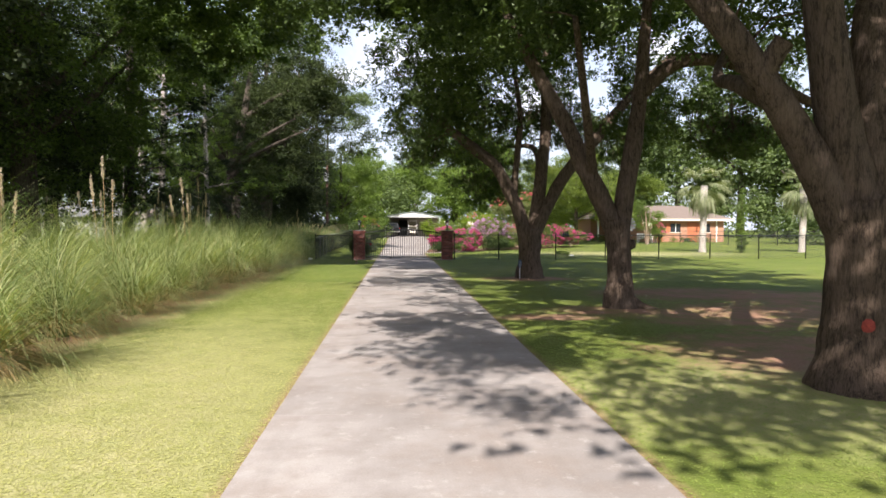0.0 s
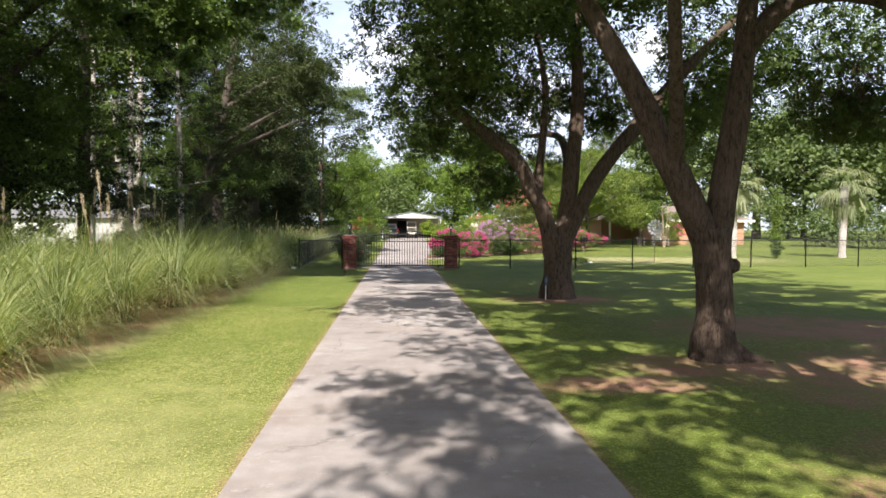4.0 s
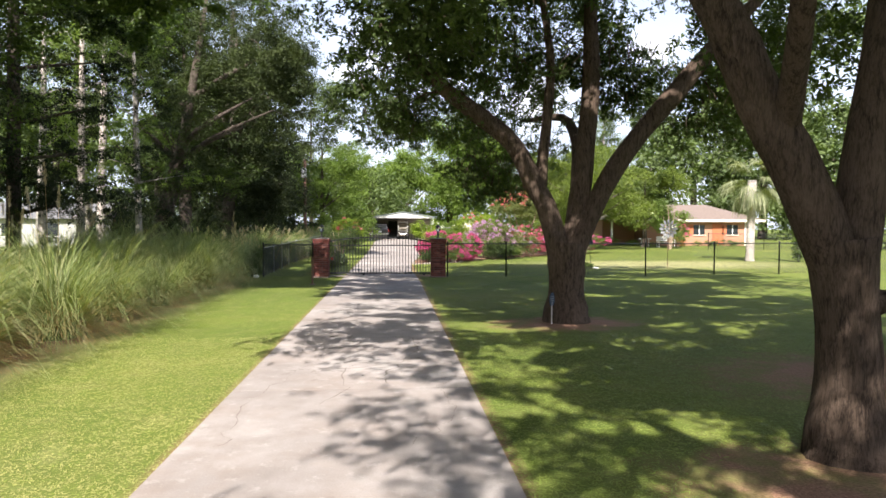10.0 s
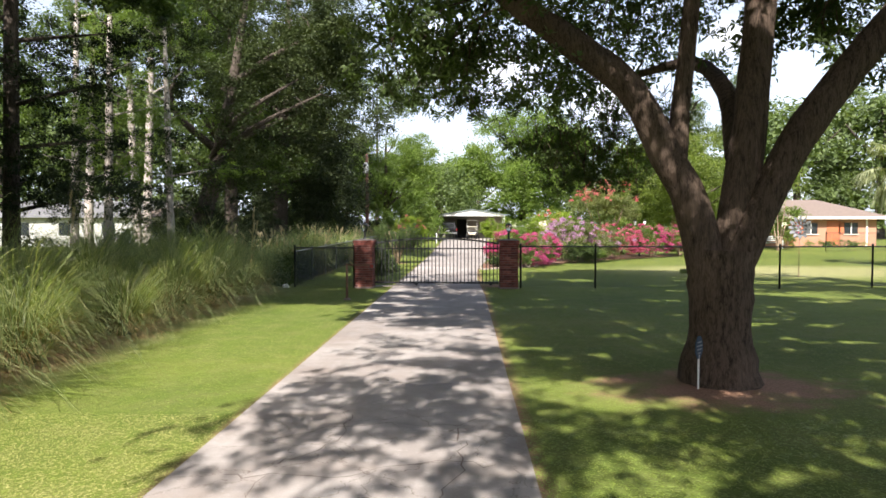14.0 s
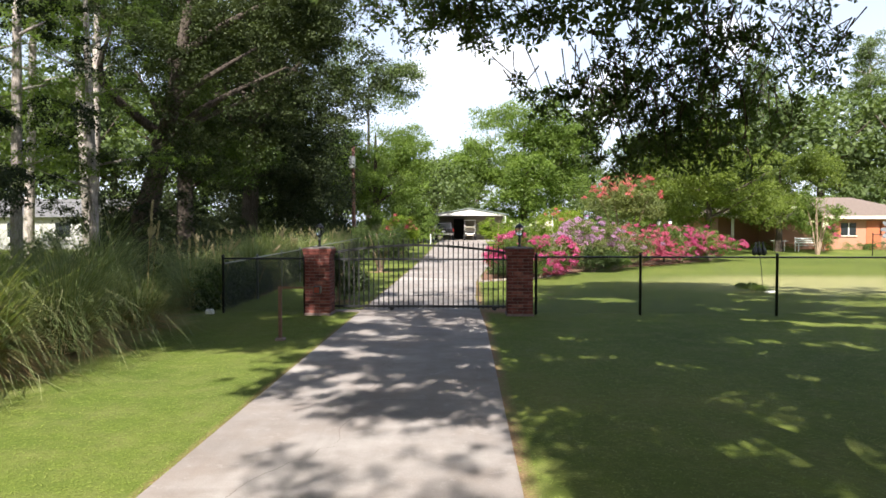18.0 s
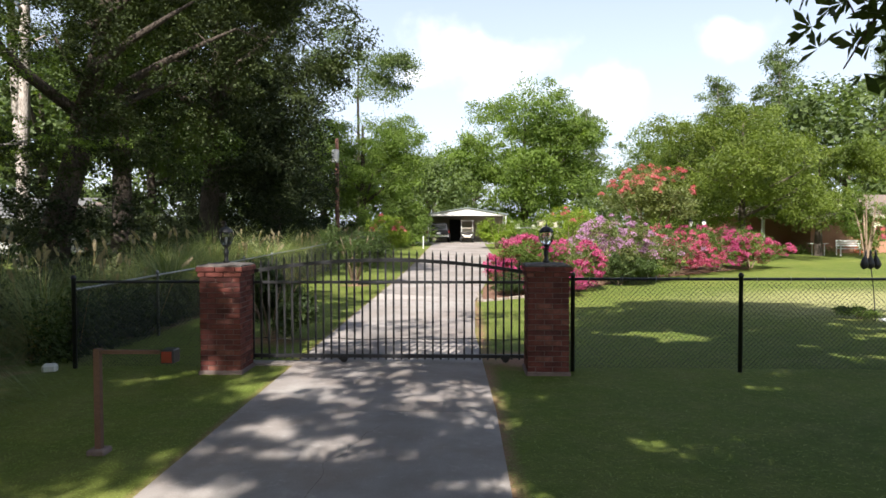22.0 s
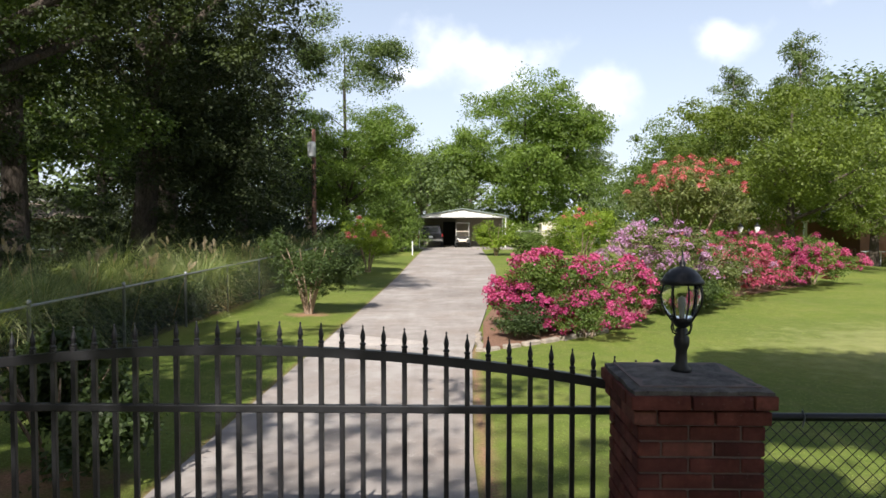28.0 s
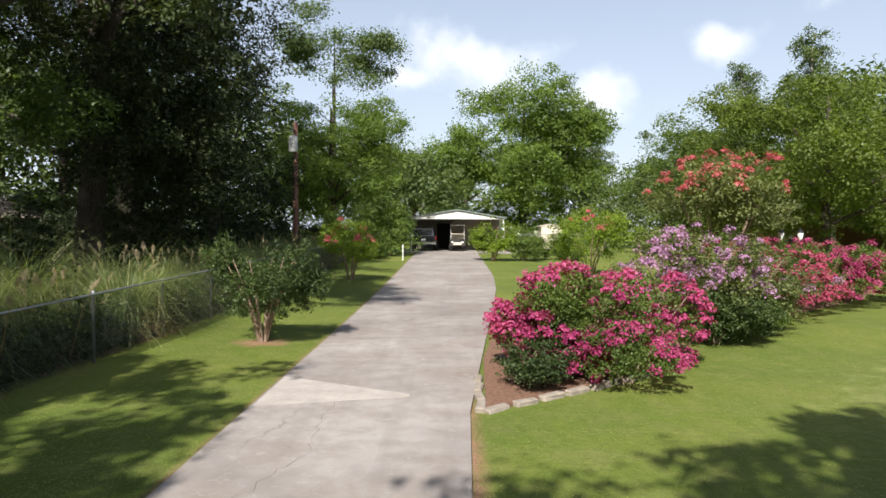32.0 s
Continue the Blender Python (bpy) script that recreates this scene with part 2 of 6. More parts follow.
def concrete_mat():
    m, n, l, b = nodes_of("concrete", 0.9, 0, 0.2)
    p = place(n, l, (1, 1, 1), True)
    big, mid, f = tex(n, l, "Noise", 0.35, 5, p), tex(n, l, "Noise", 2.5, 7, p), tex(n, l, "Noise", 70, 3, p)
    oi = n.new("ShaderNodeObjectInfo")
    col = ramp(n, l, big.outputs["Fac"], [(0.34, (0.265, 0.238, 0.222)), (0.5, (0.345, 0.313, 0.294)), (0.66, (0.425, 0.395, 0.373))])
    col = mix(n, l, ramp(n, l, mid.outputs["Fac"], [(0.43, (0, 0, 0)), (0.75, (0.65,) * 3)]), col, (0.22, 0.19, 0.172))
    rust = tex(n, l, "Noise", 0.75, 7, p, 0.7)
    col = mix(n, l, ramp(n, l, rust.outputs["Fac"], [(0.47, (0, 0, 0)), (0.66, (0.55,) * 3)]), col, (0.27, 0.215, 0.18))
    scale = tex(n, l, "Noise", 5.5, 8, p, 0.75)
    col = mix(n, l, ramp(n, l, scale.outputs["Fac"], [(0.56, (0, 0, 0)), (0.68, (0.6,) * 3)]), col, (0.47, 0.44, 0.41))
    col = mix(n, l, 0.35, col, ramp(n, l, f.outputs["Fac"], [(0.3, (0.6,) * 3), (0.7, (1, 1, 1))]), "MULTIPLY")
    streak = tex(n, l, "Noise", 1.1, 5, place(n, l, (2.6, 0.16, 1), True))
    col = mix(n, l, ramp(n, l, streak.outputs["Fac"], [(0.5, (0, 0, 0)), (0.75, (0.38,) * 3)]), col, (0.20, 0.175, 0.16))
    col = mix(n, l, 0.3, col, ramp(n, l, oi.outputs["Random"], [(0, (0.75, 0.74, 0.73)), (1, (1, 1, 1))]), "MULTIPLY")
    warp = mix(n, l, 0.5, p, tex(n, l, "Noise", 1.6, 6, p).outputs["Color"], "ADD")
    vo = tex(n, l, "Voronoi", 0.34, 0, warp)
    vo.feature = "DISTANCE_TO_EDGE"
    where = tex(n, l, "Noise", 0.16, 2, p)
    line = ramp(n, l, vo.outputs["Distance"], [(0.0, (1, 1, 1)), (0.006, (0, 0, 0))])
    line = mix(n, l, 1.0, line, ramp(n, l, where.outputs["Fac"], [(0.56, (0, 0, 0)), (0.64, (0.6, 0.6, 0.6))]), "MULTIPLY")
    col = mix(n, l, line, col, (0.06, 0.05, 0.04))
    mp = n.new("ShaderNodeMapping")
    mp.inputs["Location"].default_value, mp.inputs["Scale"].default_value = (-1.6 / 1.9, -17.4 / 2.6, 0), (1 / 1.9, 1 / 2.6, 0)
    l.new(p, mp.inputs["Vector"])
    le = n.new("ShaderNodeVectorMath")
    le.operation = "LENGTH"
    l.new(mp.outputs["Vector"], le.inputs[0])
    v2 = tex(n, l, "Voronoi", 1.5, 0, mix(n, l, 0.6, p, tex(n, l, "Noise", 2.6, 6, p).outputs["Color"], "ADD"))
    v2.feature = "DISTANCE_TO_EDGE"
    broken = mix(n, l, 1.0, ramp(n, l, v2.outputs["Distance"], [(0.0, (1, 1, 1)), (0.010, (0, 0, 0))]), ramp(n, l, le.outputs["Value"], [(0.5, (0.7, 0.7, 0.7)), (1.0, (0, 0, 0))]), "MULTIPLY")
    col = mix(n, l, broken, col, (0.10, 0.07, 0.05))
    l.new(col, b.inputs["Base Color"])
    bump(n, l, b, mix(n, l, 0.5, f.outputs["Fac"], mid.outputs["Fac"]), 0.35, 0.01)
    return m


def brick_mat():
    m, n, l, b = nodes_of("brick", 0.88, 0, 0.2)
    oi = n.new("ShaderNodeObjectInfo")
    v = place(n, l)
    f, g = tex(n, l, "Noise", 30, 6, v), tex(n, l, "Noise", 140, 3, v)
    c = ramp(n, l, oi.outputs["Random"], [(0.0, (0.12, 0.045, 0.04)), (0.35, (0.19, 0.062, 0.052)), (0.8, (0.25, 0.085, 0.066)), (1.0, (0.33, 0.145, 0.11))])
    c = mix(n, l, 0.55, c, ramp(n, l, f.outputs["Fac"], [(0.3, (0.45, 0.4, 0.4)), (0.7, (1.15, 1.1, 1.1))]), "MULTIPLY")
    geo = n.new("ShaderNodeNewGeometry")
    soot, chip = tex(n, l, "Noise", 7, 5, geo.outputs["Position"]), tex(n, l, "Noise", 60, 4, geo.outputs["Position"])
    c = mix(n, l, 0.6, c, ramp(n, l, soot.outputs["Fac"], [(0.4, (0.3, 0.3, 0.32)), (0.62, (1, 1, 1))]), "MULTIPLY")
    c = mix(n, l, ramp(n, l, chip.outputs["Fac"], [(0.64, (0, 0, 0)), (0.74, (0.45, 0.45, 0.45))]), c, (0.3, 0.24, 0.22, 1))
    l.new(c, b.inputs["Base Color"])
    bump(n, l, b, g.outputs["Fac"], 0.5, 0.004)
    return m


def glass_mat(name, col=(0.9, 0.92, 0.9), rough=0.03):
    m, n, l, b = nodes_of(name, rough, 0, 0.5)
    b.inputs["Base Color"].default_value = (*col, 1)
    b.inputs["Transmission Weight"].default_value = 1.0
    b.inputs["IOR"].default_value = 1.15
    return m


M_LAWN, M_CONC, M_BRICK = lawn_mat(), concrete_mat(), brick_mat()
M_PATCH = plain("pale_concrete", (0.43, 0.385, 0.355), 0.9, vary=0.25, scale=3, relief=0.3)
M_MORTAR = plain("mortar", (0.21, 0.16, 0.145), 0.95, vary=0.3, scale=12)
M_CAP = plain("cap_mortar", (0.15, 0.135, 0.125), 0.95, vary=0.75, scale=14, relief=0.8)
M_IRON = plain("black_iron", (0.014, 0.014, 0.016), 0.42, 0.0, vary=0.5, scale=8, spec=0.5)
M_STEEL = plain("galvanised_steel", (0.33, 0.34, 0.35), 0.5, 0.7, vary=0.3, scale=10)
M_WIRE = plain("black_wire", (0.03, 0.03, 0.032), 0.5, 0.2, vary=0.3, scale=10)
M_GWIRE = plain("grey_wire", (0.06, 0.063, 0.063), 0.5, 0.6, vary=0.3, scale=10)
M_GLASS = glass_mat("lamp_glass", (0.72, 0.74, 0.74), 0.12)
M_BULB = plain("frosted_bulb", (0.75, 0.74, 0.7), 0.3, vary=0.05)
M_OAKBARK = bark_mat("oak_bark", (0.018, 0.013, 0.010), (0.135, 0.098, 0.074), (1, 1, 0.17), 42, 0.42)
M_DARKBARK = bark_mat("dark_bark", (0.02, 0.016, 0.013), (0.11, 0.09, 0.075))
M_PINEBARK = bark_mat("pine_bark", (0.14, 0.115, 0.10), (0.46, 0.41, 0.37), scale=16)
M_STEM = bark_mat("crape_bark", (0.14, 0.09, 0.06), (0.36, 0.27, 0.20), scale=30)
M_PALMBARK = bark_mat("palm_bark", (0.16, 0.14, 0.12), (0.42, 0.38, 0.34), (1, 1, 2.5), 8)
M_OAK = foliage("oak_leaves", (0.035, 0.058, 0.016), (0.095, 0.14, 0.034), 0.27)
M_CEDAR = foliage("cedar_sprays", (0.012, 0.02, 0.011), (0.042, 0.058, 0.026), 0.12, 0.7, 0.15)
# Darker copy of the live oak leaves: the woods' shade is in the colour.
M_SHADELIVE = foliage("shade_darkened_live_oak_leaves", (0.016, 0.025, 0.012), (0.054, 0.07, 0.028), 0.16, 0.6, 0.2, (0.085, 0.10, 0.04))
M_LIVE = foliage("live_oak_leaves", (0.032, 0.054, 0.018), (0.09, 0.13, 0.04), 0.3)
M_LEFT = foliage("roadside_leaves", (0.04, 0.068, 0.02), (0.115, 0.165, 0.045), 0.42)
M_PALE = foliage("maple_leaves", (0.07, 0.115, 0.027), (0.205, 0.285, 0.063), 0.47)
M_YARD = foliage("yard_tree_leaves", (0.055, 0.085, 0.018), (0.185, 0.235, 0.045), 0.42)
# Oak leaves dimmed in base colour to read as standing in shade.
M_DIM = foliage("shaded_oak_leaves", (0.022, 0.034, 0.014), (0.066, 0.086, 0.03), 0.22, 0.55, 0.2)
M_FAR = foliage("far_leaves", (0.055, 0.085, 0.035), (0.155, 0.205, 0.075), 0.4)
M_BRIGHT = foliage("bright_leaves", (0.10, 0.16, 0.025), (0.26, 0.34, 0.05), 0.45)
M_PINE = foliage("pine_needles", (0.05, 0.075, 0.025), (0.15, 0.20, 0.07), 0.35)
M_SHRUB = foliage("shrub_leaves", (0.05, 0.085, 0.02), (0.165, 0.23, 0.055), 0.42)
M_GREYSHRUB = foliage("crape_leaves", (0.08, 0.10, 0.04), (0.21, 0.24, 0.09), 0.4)
M_PINK = foliage("pink_blossom", (0.34, 0.04, 0.145), (0.54, 0.105, 0.26), 0.35, 0.7, 0.1, (0.68, 0.27, 0.42))
M_ROSE = foliage("rose_blossom", (0.34, 0.05, 0.12), (0.52, 0.12, 0.22), 0.35, 0.7, 0.1, (0.66, 0.28, 0.36))
M_RED = foliage("coral_blossom", (0.41, 0.075, 0.105), (0.60, 0.17, 0.195), 0.3, 0.7, 0.1, (0.68, 0.30, 0.29))
M_LILAC = foliage("lilac_blossom", (0.30, 0.15, 0.31), (0.50, 0.29, 0.49), 0.3, 0.7, 0.1, (0.64, 0.45, 0.64))
M_WHITEFL = foliage("white_blossom", (0.6, 0.62, 0.52), (0.8, 0.8, 0.72), 0.3, 0.7, 0.1)
M_REED = foliage("pampas_blades", (0.08, 0.125, 0.04), (0.31, 0.36, 0.15), 0.3, 0.42, 0.5, (0.64, 0.60, 0.36), 0.25)
M_STRAW = foliage("dry_blades", (0.30, 0.19, 0.10), (0.54, 0.39, 0.22), 0.25, 0.8, 0.1)
M_PLUME = foliage("plumes", (0.34, 0.27, 0.20), (0.54, 0.46, 0.36), 0.35, 0.9, 0.1)
M_GRASS = foliage("grass_blades", (0.145, 0.205, 0.04), (0.24, 0.295, 0.06), 0.1, 0.6, 0.2, (0.37, 0.36, 0.13))
M_DRYGRASS = foliage("dry_grass_blades", (0.31, 0.32, 0.10), (0.42, 0.40, 0.15), 0.08, 0.6, 0.2, (0.44, 0.41, 0.18), 0.75)
M_FROND = foliage("palm_fronds", (0.13, 0.16, 0.08), (0.30, 0.32, 0.19), 0.25, 0.5, 0.3, (0.48, 0.43, 0.30))
M_MULCH = plain("pine_bark_mulch", (0.215, 0.118, 0.078), 0.95, vary=0.6, scale=25, relief=0.9)
M_STONE = plain("edging_stone", (0.32, 0.275, 0.23), 0.9, vary=0.35, scale=7, relief=0.5)
M_WHITE = plain("white_paint", (0.78, 0.78, 0.76), 0.5, vary=0.08)
M_ROOFMETAL = plain("grey_metal_roof", (0.22, 0.26, 0.24), 0.4, 0.3, vary=0.2)
M_TAN = plain("tan_siding", (0.30, 0.26, 0.22), 0.7, vary=0.15)
M_DARK = plain("dark_interior", (0.03, 0.028, 0.026), 0.8, vary=0.3)
M_CREAM = plain("cream_metal", (0.62, 0.55, 0.45), 0.55, vary=0.1)
M_CAR = plain("black_car_paint", (0.012, 0.013, 0.018), 0.12, 0.0, vary=0.1, relief=0, spec=0.6)
M_CHROME = plain("chrome", (0.6, 0.6, 0.62), 0.15, 1.0, vary=0.05, relief=0)
M_TYRE = plain("rubber", (0.02, 0.02, 0.02), 0.85, vary=0.3)
M_TAIL = plain("red_lens", (0.2, 0.015, 0.015), 0.2, vary=0.1, relief=0)
M_CRACK = plain("crack_dirt", (0.15, 0.12, 0.10), 0.95, vary=0.4, scale=20)
M_REDPAINT = plain("faded_red_paint", (0.30, 0.05, 0.035), 0.8, vary=0.5, scale=30, relief=0.6)
M_WINDOW = plain("dark_window", (0.02, 0.024, 0.028), 0.08, vary=0.1, relief=0, spec=0.6)
M_ORANGE = plain("orange_brickwork", (0.37, 0.195, 0.125), 0.85, vary=0.2, scale=14, relief=0.4)
M_RUST = plain("rust_orange_paint", (0.40, 0.125, 0.055), 0.6, vary=0.15)
M_SHINGLE = plain("brown_shingles", (0.195, 0.152, 0.128), 0.9, vary=0.22, scale=5, relief=0.6)
M_GREYROOF = plain("grey_shingles", (0.16, 0.16, 0.165), 0.9, vary=0.25, scale=5, relief=0.6)
M_WOOD = plain("weathered_wood", (0.15, 0.085, 0.06), 0.85, vary=0.35, scale=7, relief=0.5)
M_POLE = plain("pole_wood", (0.20, 0.10, 0.075), 0.9, vary=0.3, scale=5, relief=0.5)
M_SIGN = plain("blue_sign", (0.03, 0.06, 0.10), 0.4, vary=0.1, relief=0)
M_SLATE = plain("dull_grey_metal", (0.16, 0.165, 0.17), 0.6, 0.3, vary=0.3, scale=10)
# White siding greyed in colour for the tree shade on the wall.
M_SHADESIDING = plain("shade_greyed_siding", (0.42, 0.42, 0.40), 0.7, vary=0.2, scale=3)
M_GREYP = plain("grey_plastic", (0.35, 0.36, 0.36), 0.5, vary=0.15)


# ---- building blocks ----
def bm_mesh(name, bm, material, smooth=False):
    me = bpy.data.meshes.new(name)
    bm.to_mesh(me)
    bm.free()
    me.materials.append(material)
    if smooth:
        me.polygons.foreach_set("use_smooth", [True] * len(me.polygons))
    return me


def part(name, bm, material, parent=None, label="", smooth=False):
    ob = new(name, bm_mesh(name, bm, material, smooth) if isinstance(bm, bmesh.types.BMesh) else bm)
    if not isinstance(bm, bmesh.types.BMesh) and material and not ob.data.materials:
        ob.data.materials.append(material)
    ob.parent = parent
    return tagged(ob, label) if label else ob


def thing(name, at, label, category, group="", kind="", turn=0.0):
    ob = new(name)
    ob.empty_display_size = 0.2
    ob.matrix_basis = pose(*at, 0, 0, turn)
    return tagged(ob, label, category, group, kind)


def box(bm, lo, hi, bevel=0.0):
    r = bmesh.ops.create_cube(bm, size=1.0)
    lo, hi = Vector(lo), Vector(hi)
    for v in r["verts"]:
        v.co = Vector([(lo[i] + hi[i]) / 2 + v.co[i] * (hi[i] - lo[i]) for i in range(3)])
    if bevel:
        es = list({e for v in r["verts"] for e in v.link_edges})
        bmesh.ops.bevel(bm, geom=es, offset=bevel, segments=1, affect="EDGES")
    return bm


def boxed(lo, hi, bevel=0.0):
    return box(bmesh.new(), lo, hi, bevel)


def lathe(bm, profile, sides=16, at=(0, 0, 0)):
    """Turns (radius, height) pairs round the z axis."""
    rings = []
    for r, z in profile:
        rings.append([bm.verts.new((at[0] + r * math.cos(2 * math.pi * k / sides), at[1] + r * math.sin(2 * math.pi * k / sides), at[2] + z)) for k in range(sides)])
    for a, b in zip(rings, rings[1:]):
        for k in range(sides):
            bm.faces.new((a[k], a[(k + 1) % sides], b[(k + 1) % sides], b[k]))
    bm.faces.new(rings[0][::-1])
    bm.faces.new(rings[-1])
    return bm


def prism(bm, outline, axis, lo, hi):
    """Pushes an outline of 2D points along an axis (0 x, 1 y, 2 z)."""
    def at(p, d):
        q = list(p)
        q.insert(axis, d)
        return bm.verts.new(q)
    a, b = [at(p, lo) for p in outline], [at(p, hi) for p in outline]
    n = len(outline)
    for k in range(n):
        bm.faces.new((a[k], a[(k + 1) % n], b[(k + 1) % n], b[k]))
    bm.faces.new(a[::-1])
    bm.faces.new(b)
    bmesh.ops.recalc_face_normals(bm, faces=bm.faces[:])
    return bm


class Tubes:
    """Collects tapered tubes along polylines into one mesh."""

    def __init__(self):
        self.v, self.f = [], []

    def add(self, pts, radii, sides=8, lumps=0.0, rnd=random):
        base = None
        ref = Vector((0.31, 0.77, 0.55))
        n = len(pts)
        for i, (p, r) in enumerate(zip(pts, radii)):
            d = (pts[min(i + 1, n - 1)] - pts[max(i - 1, 0)]).normalized()
            u = d.cross(ref).normalized()
            w = d.cross(u)
            first = len(self.v)
            for k in range(sides):
                a = 2 * math.pi * k / sides
                rr = r * (1 + (rnd.uniform(-lumps, lumps) if lumps else 0))
                self.v.append(p + (u * math.cos(a) + w * math.sin(a)) * rr)
            if base is not None:
                for k in range(sides):
                    k2 = (k + 1) % sides
                    self.f.append((base + k, base + k2, first + k2, first + k))
            base = first
        self.f.append(tuple(range(base, base + sides)))

    def mesh(self, name, material, smooth=True):
        me = bpy.data.meshes.new(name)
        me.from_pydata([tuple(v) for v in self.v], [], self.f)
        me.materials.append(material)
        if smooth:
            me.polygons.foreach_set("use_smooth", [True] * len(me.polygons))
        return me


def quads(name, v, material):
    """A mesh of loose leaves from an array of n x corners x 3 places."""
    n, m = np.shape(v)[:2]
    me = bpy.data.meshes.new(name)
    me.vertices.add(m * n)
    me.vertices.foreach_set("co", np.asarray(v, np.float32).ravel())
    me.loops.add(m * n)
    me.loops.foreach_set("vertex_index", np.arange(m * n, dtype=np.int32))
    me.polygons.add(n)
    me.polygons.foreach_set("loop_start", np.arange(0, m * n, m, dtype=np.int32))
    me.update(calc_edges=True)
    me.materials.append(material)
    return me


def leaves(rg, centres, size, slim=0.5, droop=0.25, fold=0.18, heart=None, order=0.75, tri=False, whorl=0):
    """Folded leaf blades round the given centres; their faces look up and outwards from the heart of the plant."""
    n = len(centres)
    c = np.asarray(centres)
    if whorl:
        return rosettes(rg, c, size, slim, fold, heart, whorl)
    if droop < -0.5:
        d = rg.normal(size=(n, 3))
        d[:, 2] -= droop
        d /= np.linalg.norm(d, axis=1, keepdims=True)
        s = np.cross(d, rg.normal(size=(n, 3)))
    else:
        up = rg.normal(size=(n, 3)) * 0.55
        up[:, 2] += order
        if heart is not None:
            o = c - heart
            up += order * 0.8 * o / (np.linalg.norm(o, axis=1, keepdims=True) + 1e-9)
        d = np.cross(up, rg.normal(size=(n, 3)))
        d[:, 2] -= droop
        d /= np.linalg.norm(d, axis=1, keepdims=True) + 1e-9
        s = np.cross(d, up)
    s /= np.linalg.norm(s, axis=1, keepdims=True) + 1e-9
    up = np.cross(s, d)
    k = size * rg.uniform(0.65, 1.3, size=(n, 1))
    a, b = c - d * k * 0.5, c + d * k * 0.5
    if tri:
        e = c + d * k * 0.3
        return np.stack([a, e + s * k * slim * 0.6, e - s * k * slim * 0.6], 1)
    m = c + d * k * 0.05 + up * k * fold
    return np.stack([a, m + s * k * slim * 0.5, b, m - s * k * slim * 0.5], 1)


def rosettes(rg, c, size, slim, fold, heart, count):
    """Leaves set in whorls round the twig ends: broad beyond the middle, splayed out from each tip."""
    m = len(c) // count
    tip, h = c[: m * count: count], heart[: m * count: count]
    axis = tip - h
    axis /= np.linalg.norm(axis, axis=1, keepdims=True) + 1e-9
    axis = axis + rg.normal(size=(m, 3)) * 0.45 + np.array([0, 0, 0.25])
    axis /= np.linalg.norm(axis, axis=1, keepdims=True)
    u = np.cross(axis, rg.normal(size=(m, 3)))
    u /= np.linalg.norm(u, axis=1, keepdims=True)
    w = np.cross(axis, u)
    a = np.arange(count)[None] * 2 * np.pi / count + rg.normal(0, 0.3, (m, count))
    tilt = rg.uniform(0.75, 1.75, (m, count))
    d = axis[:, None] * np.cos(tilt)[..., None] + (u[:, None] * np.cos(a)[..., None] + w[:, None] * np.sin(a)[..., None]) * np.sin(tilt)[..., None]
    s = np.cross(d, np.broadcast_to(axis[:, None], d.shape))
    s /= np.linalg.norm(s, axis=2, keepdims=True) + 1e-9
    up = np.cross(s, d)
    k = size * rg.uniform(0.65, 1.3, (m, count, 1))
    o = np.broadcast_to(tip[:, None], d.shape)
    mid = o + d * k * 0.66 + up * k * fold
    return np.stack([o + d * k * 0.06, mid + s * k * slim * 0.5, o + d * k * 1.08, mid - s * k * slim * 0.5], 2).reshape(-1, 4, 3)


def lump(p, seed, wave=1.0):
    """A smooth random field between about -1 and 1."""
    r = np.random.default_rng(seed)
    out = 0
    for _ in range(7):
        k = r.normal(size=3) / wave
        out = out + np.sin(p @ k + r.uniform(0, 6.28))
    return out / 3.2


def crown_points(rg, blobs, count, per, rc, gaps=-0.25, wave=1.1, shell=0.45, seed=1):
    """Leaf places: rounded clumps strewn through a union of ellipsoids, thinned out into masses and gaps; also each leaf's clump."""
    wts = np.array([b[3] * b[4] * b[5] for b in blobs]) ** 0.75
    wts /= wts.sum()
    need = max(8, int(count / per * 3))
    pick = rg.choice(len(blobs), size=need, p=wts)
    d = rg.normal(size=(need, 3))
    d /= np.linalg.norm(d, axis=1, keepdims=True)
    r = rg.uniform(0, 1, size=(need, 1)) ** shell
    B = np.array(blobs)[pick]
    c = B[:, :3] + d * r * B[:, 3:6]
    c = c[lump(c, seed, wave) > gaps][: max(4, count // per)]
    n = len(c)
    rad = rc * rg.uniform(0.55, 1.35, size=(n, 1, 1))
    o = rg.normal(size=(n, per, 3))
    o /= np.linalg.norm(o, axis=2, keepdims=True)
    flip = (o[..., 2] < -0.2) & (rg.uniform(size=(n, per)) < 0.6)
    o[..., 2] = np.where(flip, -o[..., 2], o[..., 2])
    o *= rg.uniform(0.05, 1, size=(n, per, 1)) ** 0.5 * rad * np.array([1, 1, 0.6])
    o += rg.normal(size=o.shape) * rad * 0.12
    o[..., 2] -= 0.25 * (o[..., 0] ** 2 + o[..., 1] ** 2) / rad[..., 0]
    heart = np.repeat(c[:, None] - np.array([0, 0, 0.25]) * rad, per, axis=1)
    return c, (c[:, None] + o).reshape(-1, 3), heart.reshape(-1, 3)


